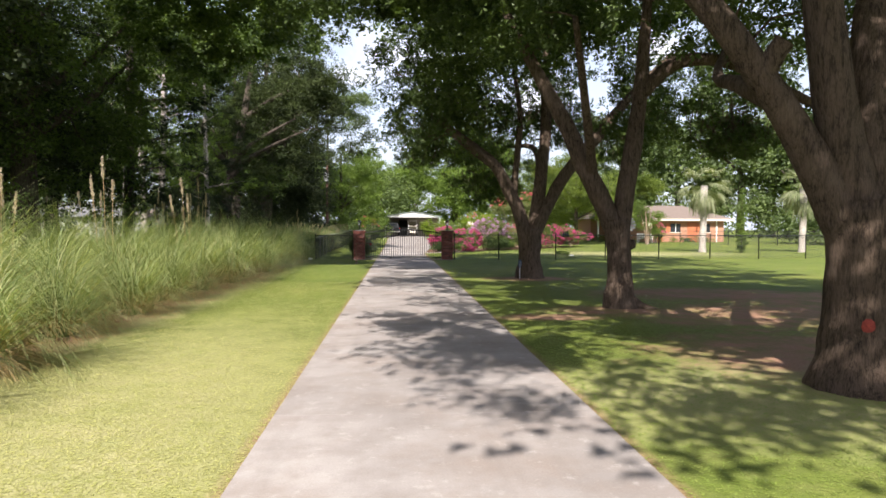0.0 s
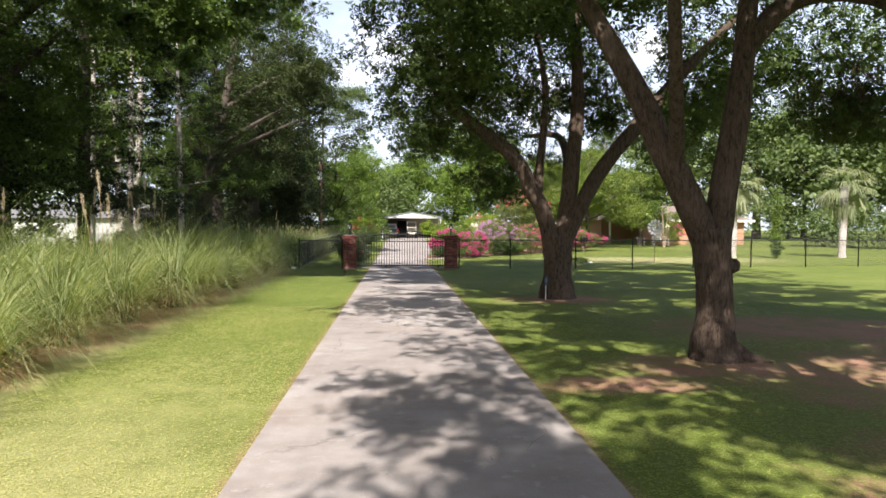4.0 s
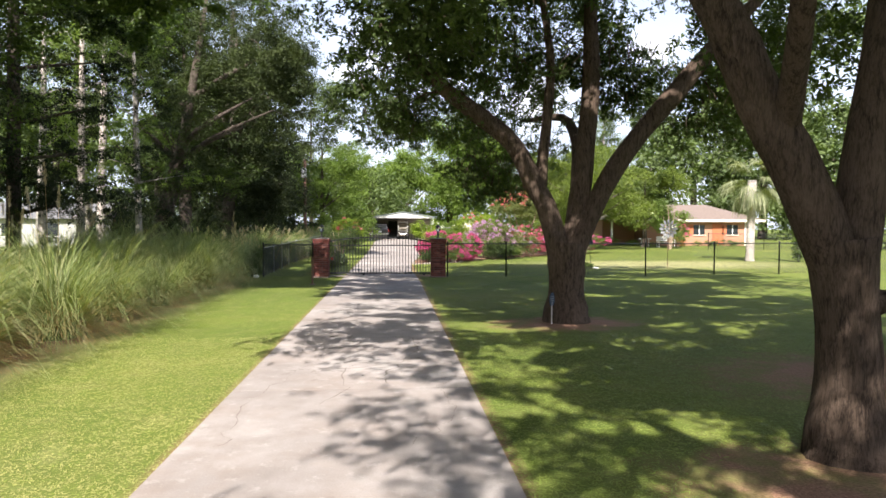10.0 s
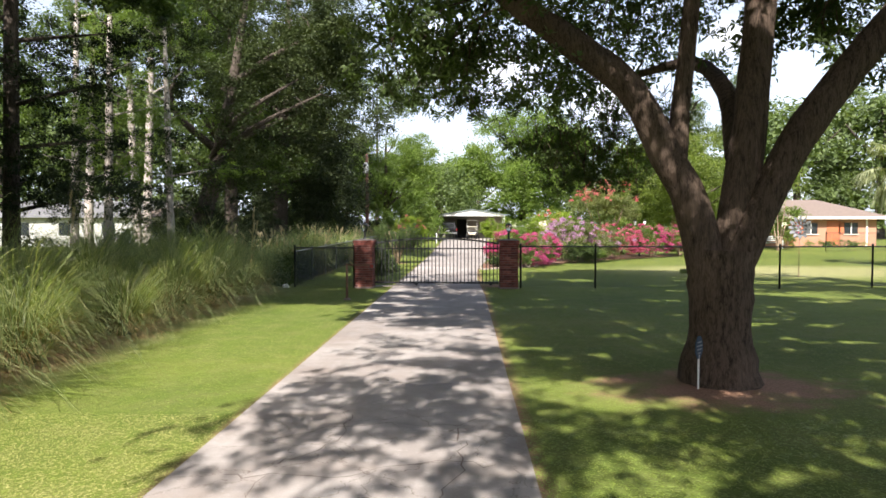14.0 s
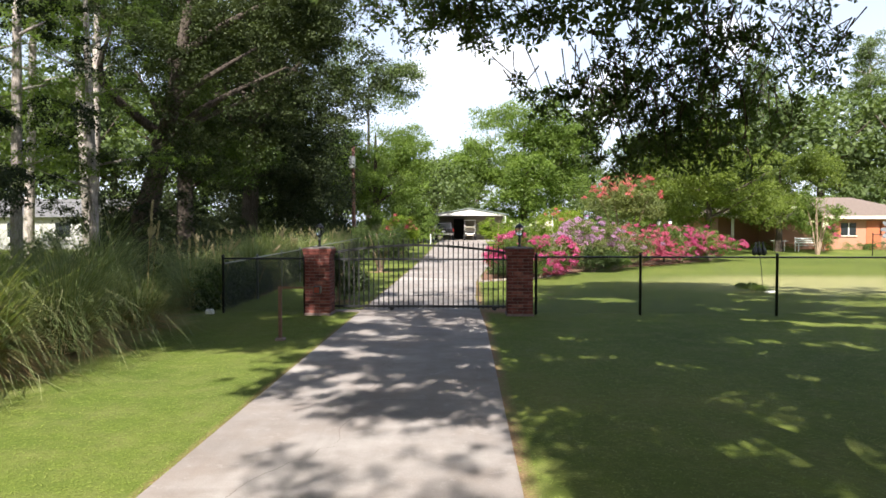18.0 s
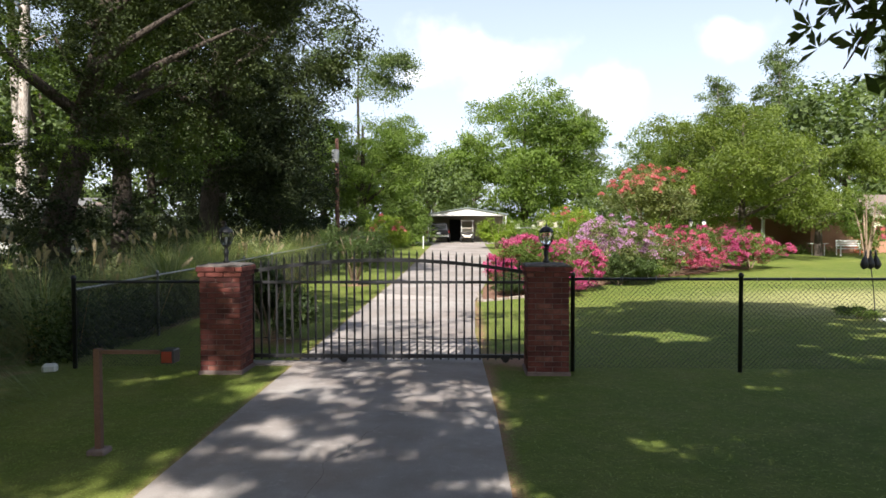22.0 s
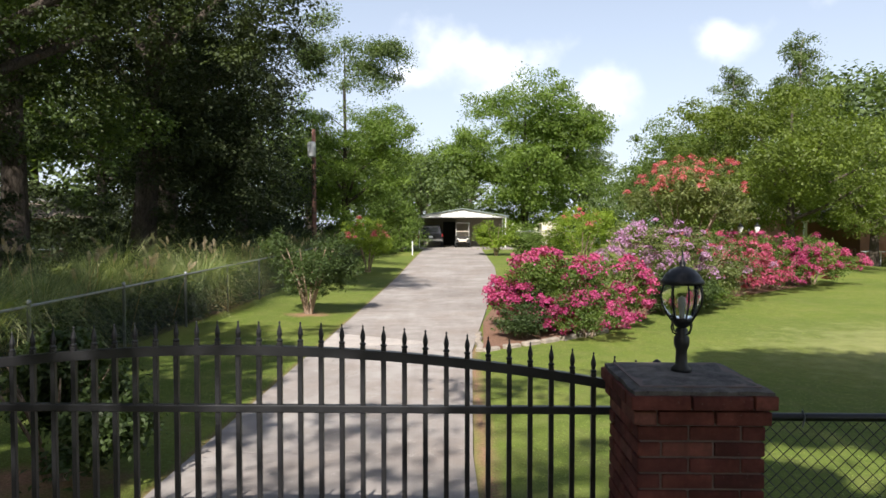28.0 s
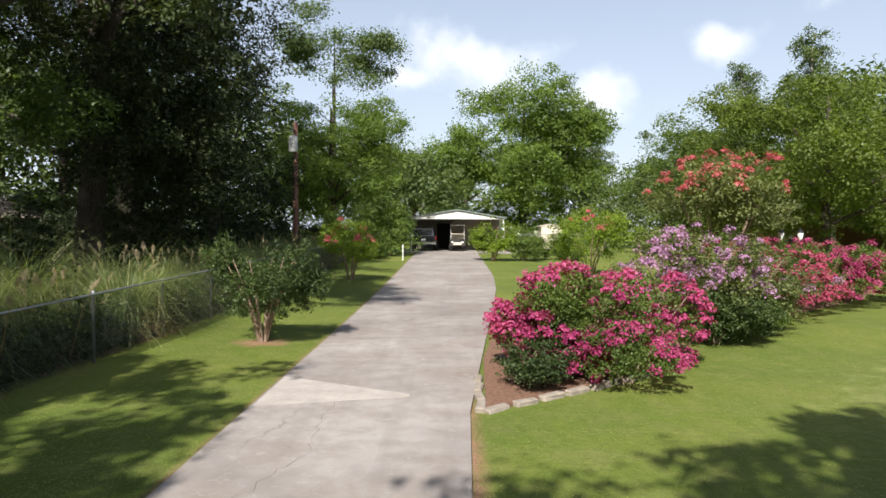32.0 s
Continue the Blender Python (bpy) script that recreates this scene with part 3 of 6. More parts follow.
def grow(tubes, rg, nodes, targets, r0, sides=5, sag=0.12):
    """Branches from the nearest node of the limbs to each target, curved, getting thin; makes new nodes as it goes."""
    pos = [Vector(p) for p, _ in nodes]
    rad = [r for _, r in nodes]
    order = sorted(targets, key=lambda t: min((Vector(t) - p).length for p in pos))
    for t in order:
        t = Vector(t)
        best = min(range(len(pos)), key=lambda k: (pos[k] - t).length + 0.4 * max(0, pos[k].z - t.z))
        a = pos[best]
        span = (t - a).length
        if span < 0.3 or span > 3.4:
            continue
        mid = a.lerp(t, 0.5) + Vector(rg.normal(size=3)) * span * 0.10 + Vector((0, 0, span * sag))
        pts = [a, a.lerp(mid, 0.5) + Vector(rg.normal(size=3)) * span * 0.03, mid, mid.lerp(t, 0.55) + Vector(rg.normal(size=3)) * span * 0.04, t]
        r = min(r0 * (0.35 + span * 0.14), rad[best] * 0.62)
        rs = [r, r * 0.85, r * 0.66, r * 0.45, r * 0.2]
        tubes.add(pts, rs, sides)
        for p, q in zip(pts[1:], rs[1:]):
            pos.append(p)
            rad.append(q)


def limb(tubes, pts, sides=12, lumps=0.05, rnd=random, step=3):
    """A limb through (x, y, z, radius) points, smoothed; returns its nodes."""
    P = [Vector(p[:3]) for p in pts]
    R = [p[3] for p in pts]
    q, r = [], []
    for i in range(len(P) - 1):
        a, b, c, d = P[max(i - 1, 0)], P[i], P[i + 1], P[min(i + 2, len(P) - 1)]
        for k in range(step):
            u = k / step
            q.append(0.5 * (2 * b + (c - a) * u + (2 * a - 5 * b + 4 * c - d) * u * u + (3 * b - a - 3 * c + d) * u ** 3))
            r.append(R[i] + (R[i + 1] - R[i]) * u)
    q.append(P[-1])
    r.append(R[-1])
    tubes.add(q, r, sides, lumps, rnd)
    return list(zip(q, r))


def tree(name, at, label, category, limbs, blobs, n_leaf, size, leaf_mat, bark, spray=26, spread=0.34, gaps=-0.2, wave=1.1, twigs=70, seed=1, slim=0.5, r0=0.06, group="", turn=0.0, blossom=None, shell=0.45, keep=None, split=False, whorl=0):
    rg = np.random.default_rng(seed)
    rn = random.Random(seed)
    root = thing(name, at, label, category, group, "", turn)
    tb = Tubes()
    nodes = []
    for lm in limbs:
        if split:
            tb = Tubes()
        got = limb(tb, lm, 8 if split else 12, 0.05, rn)
        if split:
            part("stem", tb.mesh(name + "_stem", bark), None, root)
        nodes += got[len(got) // 3:]
    c, pts, hearts = crown_points(rg, blobs, n_leaf, spray, spread, gaps, wave, shell, seed)
    if keep is not None:
        ok = keep(pts)
        pts, hearts = pts[ok], hearts[ok]
    if twigs and len(c) and not split:
        grow(tb, rg, nodes, c[rg.choice(len(c), size=min(twigs, len(c)), replace=False)], r0)
    if not split:
        part("trunk", tb.mesh(name + "_trunk", bark), None, root)
    part("crown", quads(name + "_crown", leaves(rg, pts, size, slim, heart=hearts, tri=size > 0.12, whorl=whorl), leaf_mat), None, root)
    if blossom:
        mat, count, bsize, low = blossom
        _, bp, bh = crown_points(rg, [(b[0], b[1], b[2], b[3] * 1.08, b[4] * 1.08, b[5] * 1.08) for b in blobs], count, 60, bsize * 2.5, -0.2, 0.4, 0.1, seed + 5)
        keep = bp[:, 2] > low
        part("blossom", quads(name + "_blossom", leaves(rg, bp[keep], bsize, 0.8, heart=bh[keep]), mat), None, root, "clusters of crinkled blossom")
    return root


def gz(y):
    """The ground's height: level to the gate and beyond, then a gentle rise."""
    u = min(1.0, max(0.0, (y - 48) / 34))
    return 0.44 * u * u * (3 - 2 * u)


# ---- ground ----
def ground():
    xs = [-400, -200, -120, -80, -50, -30, -20, -14, -10, -7, -5, -3.5, -2, -1, 0.1, 1.5, 2.9, 4, 5, 6, 8, 11, 15, 20, 30, 45, 70, 110, 180, 400]
    ys = [-400, -200, -100, -60, -30, -15, -8, -4] + [k * 2 for k in range(0, 48)] + [100, 110, 125, 150, 200, 300, 450]
    bm = bmesh.new()
    g = []
    for y in ys:
        row = []
        for x in xs:
            z = gz(y) - 0.02 + 0.02 * math.sin(x * 0.7 + y * 0.31) * (0 if -3 < x < 12 else 1)
            if -8 < x < -4 and y < 90:
                z -= 0.12
            row.append(bm.verts.new((x, y, z)))
        g.append(row)
    for a, b in zip(g, g[1:]):
        for k in range(len(xs) - 1):
            bm.faces.new((a[k], a[k + 1], b[k + 1], b[k]))
    ob = part("ground", bm, M_LAWN, None, "", True)
    return tagged(ob, "mown lawn with worn bare soil under the trees", "lawn", "", "structure")


ground()


# ---- driveway ----
def driveway():
    """Concrete slabs with open joints; wider beyond the gate, up to the carport."""
    root = thing("driveway", (0, 0, 0), "cracked grey-brown concrete driveway in cast slabs", "driveway", "", "structure")
    cuts = [-8.0 + 0.42, -4.6, 0.4, 5.4, 10.3, 15.2, 20.2, 25.2, 30.2, 35.2, 40.3, 45.3, 50.3, 55.4, 60.5, 66.0, 72.0, 78.0]

    def right(y):
        return 2.8 if y < 31 else (2.69 if y < 36 else min(4.3, 2.8 + (y - 40.3) * 0.085))

    for a, b in zip(cuts, cuts[1:]):
        bm = bmesh.new()
        xa, xb = right(a), right(b)
        lo = []
        for x, y in ((0.2, a + 0.003), (xa, a + 0.003), (xb, b - 0.003), (0.2, b - 0.003)):
            lo.append((x, y))
        prism(bm, lo, 2, 0, 0.10)
        for v in bm.verts:
            v.co.z += gz(v.co.y) - 0.085
        part("concrete_slab", bm, M_CONC, root)
    bm = bmesh.new()
    prism(bm, [(-1.4, 78.02), (6.6, 78.02), (6.6, 88.0), (-1.4, 88.0)], 2, gz(78) - 0.05, gz(80) + 0.03)
    part("apron_slab", bm, M_CONC, root)
    bm = bmesh.new()
    prism(bm, [(0.23, 40.42), (2.05, 40.93), (2.05, 41.05), (0.23, 42.0)], 2, gz(41) + 0.005, gz(41) + 0.019)
    rc = random.Random(3)
    for x0, y0, x1, y1 in ((0.95, 37.3, 1.28, 40.5), (0.45, 13.2, 0.85, 17.6), (0.6, 17.3, 2.6, 17.7), (1.9, 15.4, 2.3, 18.6), (1.3, 25.3, 1.6, 29.8), (0.25, 48.0, 2.4, 49.2), (2.1, 9.0, 2.75, 10.2), (0.3, 15.9, 1.7, 16.5), (1.2, 14.6, 1.5, 16.6), (1.5, 16.4, 2.7, 15.6), (0.7, 18.3, 2.7, 18.9), (1.0, 17.5, 1.3, 19.6), (2.2, 13.2, 2.6, 15.6), (0.5, 26.0, 1.4, 27.2), (0.9, 22.6, 1.5, 24.8)):
        n = max(6, int(math.hypot(x1 - x0, y1 - y0) / 0.13))
        cb, prev = bmesh.new(), None
        for k in range(n + 1):
            u = k / n
            cx, cy = x0 + (x1 - x0) * u + 0.12 * math.sin(u * 7 + x0 * 5) + rc.uniform(-0.06, 0.06), y0 + (y1 - y0) * u + 0.1 * math.sin(u * 9 + y0 * 3) + rc.uniform(-0.07, 0.07)
            w = rc.uniform(0.0006, 0.0035) if not 14 < y0 < 19 else rc.uniform(0.001, 0.009)
            dx, dy = (w, 0) if y1 - y0 > x1 - x0 else (0, w)
            pair = [cb.verts.new((cx - dx, cy - dy, gz(cy) + 0.0165)), cb.verts.new((cx + dx, cy + dy, gz(cy) + 0.0165))]
            if prev:
                cb.faces.new((prev[0], prev[1], pair[1], pair[0]))
            prev = pair
        part("crack", cb, M_CRACK, root, "dark meandering crack")
    part("repair_patch", bm, M_PATCH, root, "pale wedge of newer concrete")


driveway()


# ---- brick gate pillars ----
COURSE, BRICK_L, BRICK_D = 0.0667, 0.194, 0.092


def brick_mesh(lx, name):
    bm = boxed((-lx / 2, -BRICK_D / 2, 0), (lx / 2, BRICK_D / 2, 0.056), 0.003)
    return bm_mesh(name, bm, M_BRICK)


def pillar(x0, x1, label):
    """A square pier: mortar core, brick courses, two corbelled courses and a mortar-washed cap."""
    w = x1 - x0
    root = thing("brick_pillar", (x0 + w / 2, 32.0 + w / 2, 0), label, "pillar", "gate pillars")
    part("mortar_core", boxed((-w / 2 + 0.012, -w / 2 + 0.012, -0.05), (w / 2 - 0.012, w / 2 - 0.012, 1.385)), M_MORTAR, root)
    part("footing", boxed((-w / 2 - 0.02, -w / 2 - 0.02, -0.06), (w / 2 + 0.02, w / 2 + 0.02, 0.03), 0.008), M_MORTAR, root)
    bm = bmesh.new()
    o, steps = w / 2 + 0.024, 10
    rw = random.Random(round(x0 * 100))
    rows = []
    for j in range(steps + 1):
        row = []
        for i in range(steps + 1):
            x, y = (2 * i / steps - 1) * o, (2 * j / steps - 1) * o
            rim = max(abs(x), abs(y)) / o
            row.append(bm.verts.new((x + rw.uniform(-0.006, 0.006), y + rw.uniform(-0.006, 0.006), 1.398 - 0.026 * rim ** 3 + rw.uniform(-0.004, 0.004))))
        rows.append(row)
    for a, b in zip(rows, rows[1:]):
        for i in range(steps):
            bm.faces.new((a[i], a[i + 1], b[i + 1], b[i]))
    ring = [e for e in bm.edges if len(e.link_faces) == 1]
    low = bmesh.ops.extrude_edge_only(bm, edges=ring)["geom"]
    for v in low:
        if isinstance(v, bmesh.types.BMVert):
            v.co.z = 1.355
    part("cap", bm, M_CAP, root, "dark weathered mortar wash")
    return root, w


PILLARS = [pillar(-0.88, -0.36, "red brick gate pillar with corbelled top, dappled with shade"), pillar(3.29, 3.81, "red brick gate pillar carrying a black lantern, in tree shade")]


def lantern(at, label):
    """Black post lantern: base, stem, collar, eight-ribbed glass globe, domed roof and spike."""
    root = thing("post_lantern", at, label, "lantern", "gate lanterns")
    part("stem", lathe(bmesh.new(), [(0.045, 0.0), (0.045, 0.012), (0.027, 0.03), (0.024, 0.09), (0.034, 0.12), (0.034, 0.15), (0.022, 0.165), (0.028, 0.185), (0.012, 0.2)], 14), M_IRON, root, "", True)
    part("cup", lathe(bmesh.new(), [(0.012, 0.19), (0.03, 0.2), (0.05, 0.225), (0.052, 0.235), (0.03, 0.24)], 14), M_IRON, root, "", True)
    part("glass_globe", lathe(bmesh.new(), [(0.04, 0.236), (0.066, 0.262), (0.083, 0.30), (0.088, 0.335), (0.082, 0.37), (0.068, 0.395)], 16), M_GLASS, root, "clear glass globe", True)
    part("bulb", lathe(bmesh.new(), [(0.01, 0.24), (0.011, 0.275), (0.016, 0.30), (0.014, 0.325), (0.003, 0.335)], 10), M_BULB, root, "", True)
    part("domed_roof", lathe(bmesh.new(), [(0.03, 0.392), (0.094, 0.388), (0.097, 0.402), (0.084, 0.412), (0.078, 0.428), (0.055, 0.45), (0.035, 0.462), (0.012, 0.468), (0.016, 0.482), (0.006, 0.495), (0.002, 0.54)], 16), M_IRON, root, "", True)
    for k in range(8):
        t = Tubes()
        a = 2 * math.pi * k / 8
        t.add([Vector((math.cos(a) * r, math.sin(a) * r, z)) for r, z in ((0.05, 0.232), (0.07, 0.262), (0.088, 0.30), (0.093, 0.335), (0.087, 0.37), (0.074, 0.396))], [0.0045] * 6, 5)
        part("rib", t.mesh("rib", M_IRON), None, root)
    for k in range(4):
        t = Tubes()
        a = 2 * math.pi * k / 4 + 0.4
        t.add([Vector((math.cos(a) * r, math.sin(a) * r, z)) for r, z in ((0.028, 0.165), (0.05, 0.175), (0.058, 0.2), (0.05, 0.226))], [0.004] * 4, 5)
        part("scroll", t.mesh("scroll", M_IRON), None, root)
    return root


lantern((-0.62, 32.26, 1.398), "black metal lantern with clear globe on the brick pillar")
lantern((3.55, 32.26, 1.398), "black metal lantern with clear globe on the brick pillar")


# ---- sliding gate ----
def finial(bm, x, z):
    lathe(bm, [(0.011, 0), (0.016, 0.004), (0.016, 0.012), (0.009, 0.018), (0.014, 0.045), (0.011, 0.062), (0.003, 0.092), (0.006, 0.097), (0.002, 0.106)], 8, (x, 0, z))


def sliding_gate():
    """Black iron gate with an arched top rail, closed behind the pillars; it runs on wheels."""
    g = thing("sliding_gate", (-0.5, 32.66, 0), "closed black iron sliding gate with arched top and spearheads", "gate")
    L = 4.06

    def arch(x):
        u = (x - L * 0.47) / (L * 0.5)
        return 1.41 - 0.19 * u * u

    part("bottom_rail", boxed((0, -0.025, 0.075), (L, 0.025, 0.125), 0.004), M_IRON, g)
    part("middle_rail", boxed((0.04, -0.02, 1.09), (L - 0.04, 0.02, 1.128), 0.004), M_IRON, g)
    bm = bmesh.new()
    rows = []
    for k in range(41):
        x = L * k / 40
        z = arch(x)
        rows.append([bm.verts.new((x, y, z + d)) for y, d in ((-0.022, -0.024), (0.022, -0.024), (0.022, 0.024), (-0.022, 0.024))])
    for a, b in zip(rows, rows[1:]):
        for k in range(4):
            bm.faces.new((a[k], a[(k + 1) % 4], b[(k + 1) % 4], b[k]))
    bm.faces.new(rows[0][::-1])
    bm.faces.new(rows[-1])
    bmesh.ops.recalc_face_normals(bm, faces=bm.faces[:])
    part("arched_top_rail", bm, M_IRON, g)
    n = int(L / 0.107)
    for k in range(1, n + 1):
        x = k * L / (n + 1)
        top = arch(x) + 0.045
        bm = boxed((x - 0.0125, -0.0125, 0.05), (x + 0.0125, 0.0125, top), 0.002)
        finial(bm, x, top)
        part("picket", bm, M_IRON, g)
    for x in (0.0, L):
        bm = boxed((x - 0.035, -0.035, 0.06), (x + 0.035, 0.035, 1.285), 0.004)
        lathe(bm, [(0.042, 0), (0.042, 0.012), (0.015, 0.02), (0.034, 0.045), (0.034, 0.06), (0.006, 0.085)], 10, (x, 0, 1.285))
        part("end_post", bm, M_IRON, g)
    for x in (1.35, 3.55):
        bm = lathe(bmesh.new(), [(0.02, -0.03), (0.05, -0.03), (0.05, -0.008), (0.042, 0), (0.05, 0.008), (0.05, 0.03), (0.02, 0.03)], 14)
        bmesh.ops.rotate(bm, verts=bm.verts[:], matrix=Matrix.Rotation(radians(90), 3, "X"))
        bmesh.ops.translate(bm, verts=bm.verts[:], vec=(x, 0, 0.065))
        part("wheel", bm, M_IRON, g)
        part("wheel_bracket", boxed((x - 0.06, -0.04, 0.06), (x + 0.06, 0.04, 0.11), 0.004), M_IRON, g)
    t = Tubes()
    t.add([Vector((0.03 + k * 0.25, 0.016, 0.33 + 0.012 * math.sin(k * 1.7))) for k in range(17)], [0.005] * 17, 5)
    part("tension_wire", t.mesh("tension_wire", M_IRON), None, g)
    t = Tubes()
    t.add([Vector((L + 0.03, 0.03, 0.40)), Vector((L + 0.1, 0.03, 0.415)), Vector((L + 0.15, 0.03, 0.38)), Vector((L + 0.16, 0.03, 0.3))], [0.012] * 4, 6)
    part("hook", t.mesh("hook", M_IRON), None, g)
    part("latch_arm", boxed((L + 0.02, 0.018, 0.262), (L + 0.44, 0.042, 0.292), 0.003), M_IRON, g)
    return g


sliding_gate()
sill = part("gate_sill", boxed((-0.6, 32.55, -0.06), (0.2, 32.78, 0.012), 0.006), M_CONC)
tagged(sill, "low concrete strip under the gate beside the driveway", "kerb", "", "structure")


# ---- chain-link fences ----
def chain(a, b, z0, z1, pitch, wire, sides=3):
    """Woven wire between two ground points as crossing slanted strands."""
    a, b = Vector((*a, 0)), Vector((*b, 0))
    L, h = (b - a).length, z1 - z0
    along = (b - a) / L
    side = Vector((-along.y, along.x, 0)) * 0.004
    t = Tubes()
    k = -h
    while k < L:
        for s in (1, -1):
            u0, u1 = (k, k + h) if s > 0 else (k + h, k)
            za, zb = z0, z1
            p, q = u0, u1
            if p < 0:
                za, p = z0 + (0 - u0) / (u1 - u0) * h, 0
            if p > L:
                za, p = z0 + (L - u0) / (u1 - u0) * h, L
            if q < 0:
                zb, q = z0 + (0 - u0) / (u1 - u0) * h, 0
            if q > L:
                zb, q = z0 + (L - u0) / (u1 - u0) * h, L
            if abs(p - q) > 0.01:
                pa, pb = a + along * p + side * s, a + along * q + side * s
                t.add([Vector((pa.x, pa.y, za)), Vector((pb.x, pb.y, zb))], [wire, wire], sides)
        k += pitch
    return t


def fence(name, pts, posts, label, height, post_mat, wire_mat, wire=0.0016, pitch=0.075, r=0.028, top_mat=None):
    root = thing(name, (0, 0, 0), label, "fence")
    for (ax, ay), (bx, by) in zip(pts, pts[1:]):
        za, zb = gz(ay), gz(by)
        t = Tubes()
        t.add([Vector((ax, ay, za + height - 0.03)), Vector((bx, by, zb + height - 0.03))], [0.019] * 2, 8)
        part("top_rail", t.mesh("top_rail", top_mat or post_mat), None, root)
        n = max(1, int(math.hypot(bx - ax, by - ay) / 6))
        for k in range(n):
            u, v = k / n, (k + 1) / n
            pa, pb = (ax + (bx - ax) * u, ay + (by - ay) * u), (ax + (bx - ax) * v, ay + (by - ay) * v)
            zm = gz((pa[1] + pb[1]) / 2)
            ob = part("chain_link_mesh", chain(pa, pb, zm + 0.02, zm + height - 0.02, pitch, wire).mesh("chain_link_mesh", wire_mat, False), None, root)
            ob["kind"] = "stuff"
    for x, y in posts:
        bm = lathe(bmesh.new(), [(r, -0.2), (r, height), (r * 1.25, height + 0.005), (r * 1.25, height + 0.03), (r * 0.7, height + 0.055), (0.004, height + 0.06)], 10, (x, y, gz(y)))
        part("post", bm, post_mat, root, "", True)
    return root


def rail_ties(root, x0, x1, step):
    """Wire ties that hold the woven wire to the top rail."""
    x = x0
    while x < x1:
        t = Tubes()
        t.add([Vector((x, 32.3 - 0.024, 1.14)), Vector((x + 0.008, 32.3 - 0.03, 1.19)), Vector((x + 0.016, 32.3 + 0.01, 1.208)), Vector((x + 0.02, 32.3 + 0.024, 1.17))], [0.004] * 4, 5)
        part("wire_tie", t.mesh("wire_tie", M_STEEL), None, root)
        x += step


def fy(x):
    return 32.25 + max(0, x - 11) * 0.14


BLACK = fence("black_chain_link_fence", [(3.84, 32.3), (11.25, fy(11.25)), (40, fy(40))], [(3.9, 32.3), (6.04, 32.25), (8.82, fy(8.8)), (11.27, fy(11.2)), (14.1, fy(14.1)), (16.9, fy(16.9))] + [(16.9 + 2.75 * k, fy(16.9 + 2.75 * k)) for k in range(1, 9)], "waist-high black chain-link fence across the lawn", 1.21, M_IRON, M_WIRE, 0.0023, 0.062)
rail_ties(BLACK, 4.1, 8.6, 0.43)
fence("corner_chain_link_fence", [(-2.68, 32.3), (-0.86, 32.3)], [(-2.68, 32.3), (-0.93, 32.22)], "short black chain-link panel beside the brick pillar", 1.17, M_IRON, M_WIRE, 0.0022, 0.05)
fence("grey_chain_link_fence", [(-2.68, 32.3), (-3.02, 40.4), (-3.05, 78.0)], [(-2.78, 35.0), (-2.9, 37.7), (-3.02, 40.4), (-3.05, 43.05), (-3.05, 45.6), (-3.05, 48.25)] + [(-3.05, 48.25 + 2.6 * k) for k in range(1, 12)], "galvanised chain-link fence along the tall grass", 1.06, M_STEEL, M_GWIRE, 0.002, 0.06, 0.025)
fence("far_yard_fence", [(26.0, 58.0), (58.0, 52.0)], [(26 + 4 * k, 58 - 0.75 * k) for k in range(9)], "dark chain-link fence at the back of the yard", 1.25, M_IRON, M_WIRE, 0.004, 0.15)
fence("carport_yard_fence", [(-3.0, 78.2), (-0.2, 78.2)], [(-3.0, 78.2), (-0.2, 78.2)], "galvanised yard fence beside the carport", 1.25, M_STEEL, M_GWIRE, 0.004, 0.15)
fence("carport_side_fence", [(5.2, 76.0), (12.5, 76.5)], [(5.2, 76.0), (7.6, 76.2), (10.0, 76.3), (12.5, 76.5)], "galvanised yard fence behind the clipped shrubs", 1.35, M_STEEL, M_GWIRE, 0.004, 0.15)


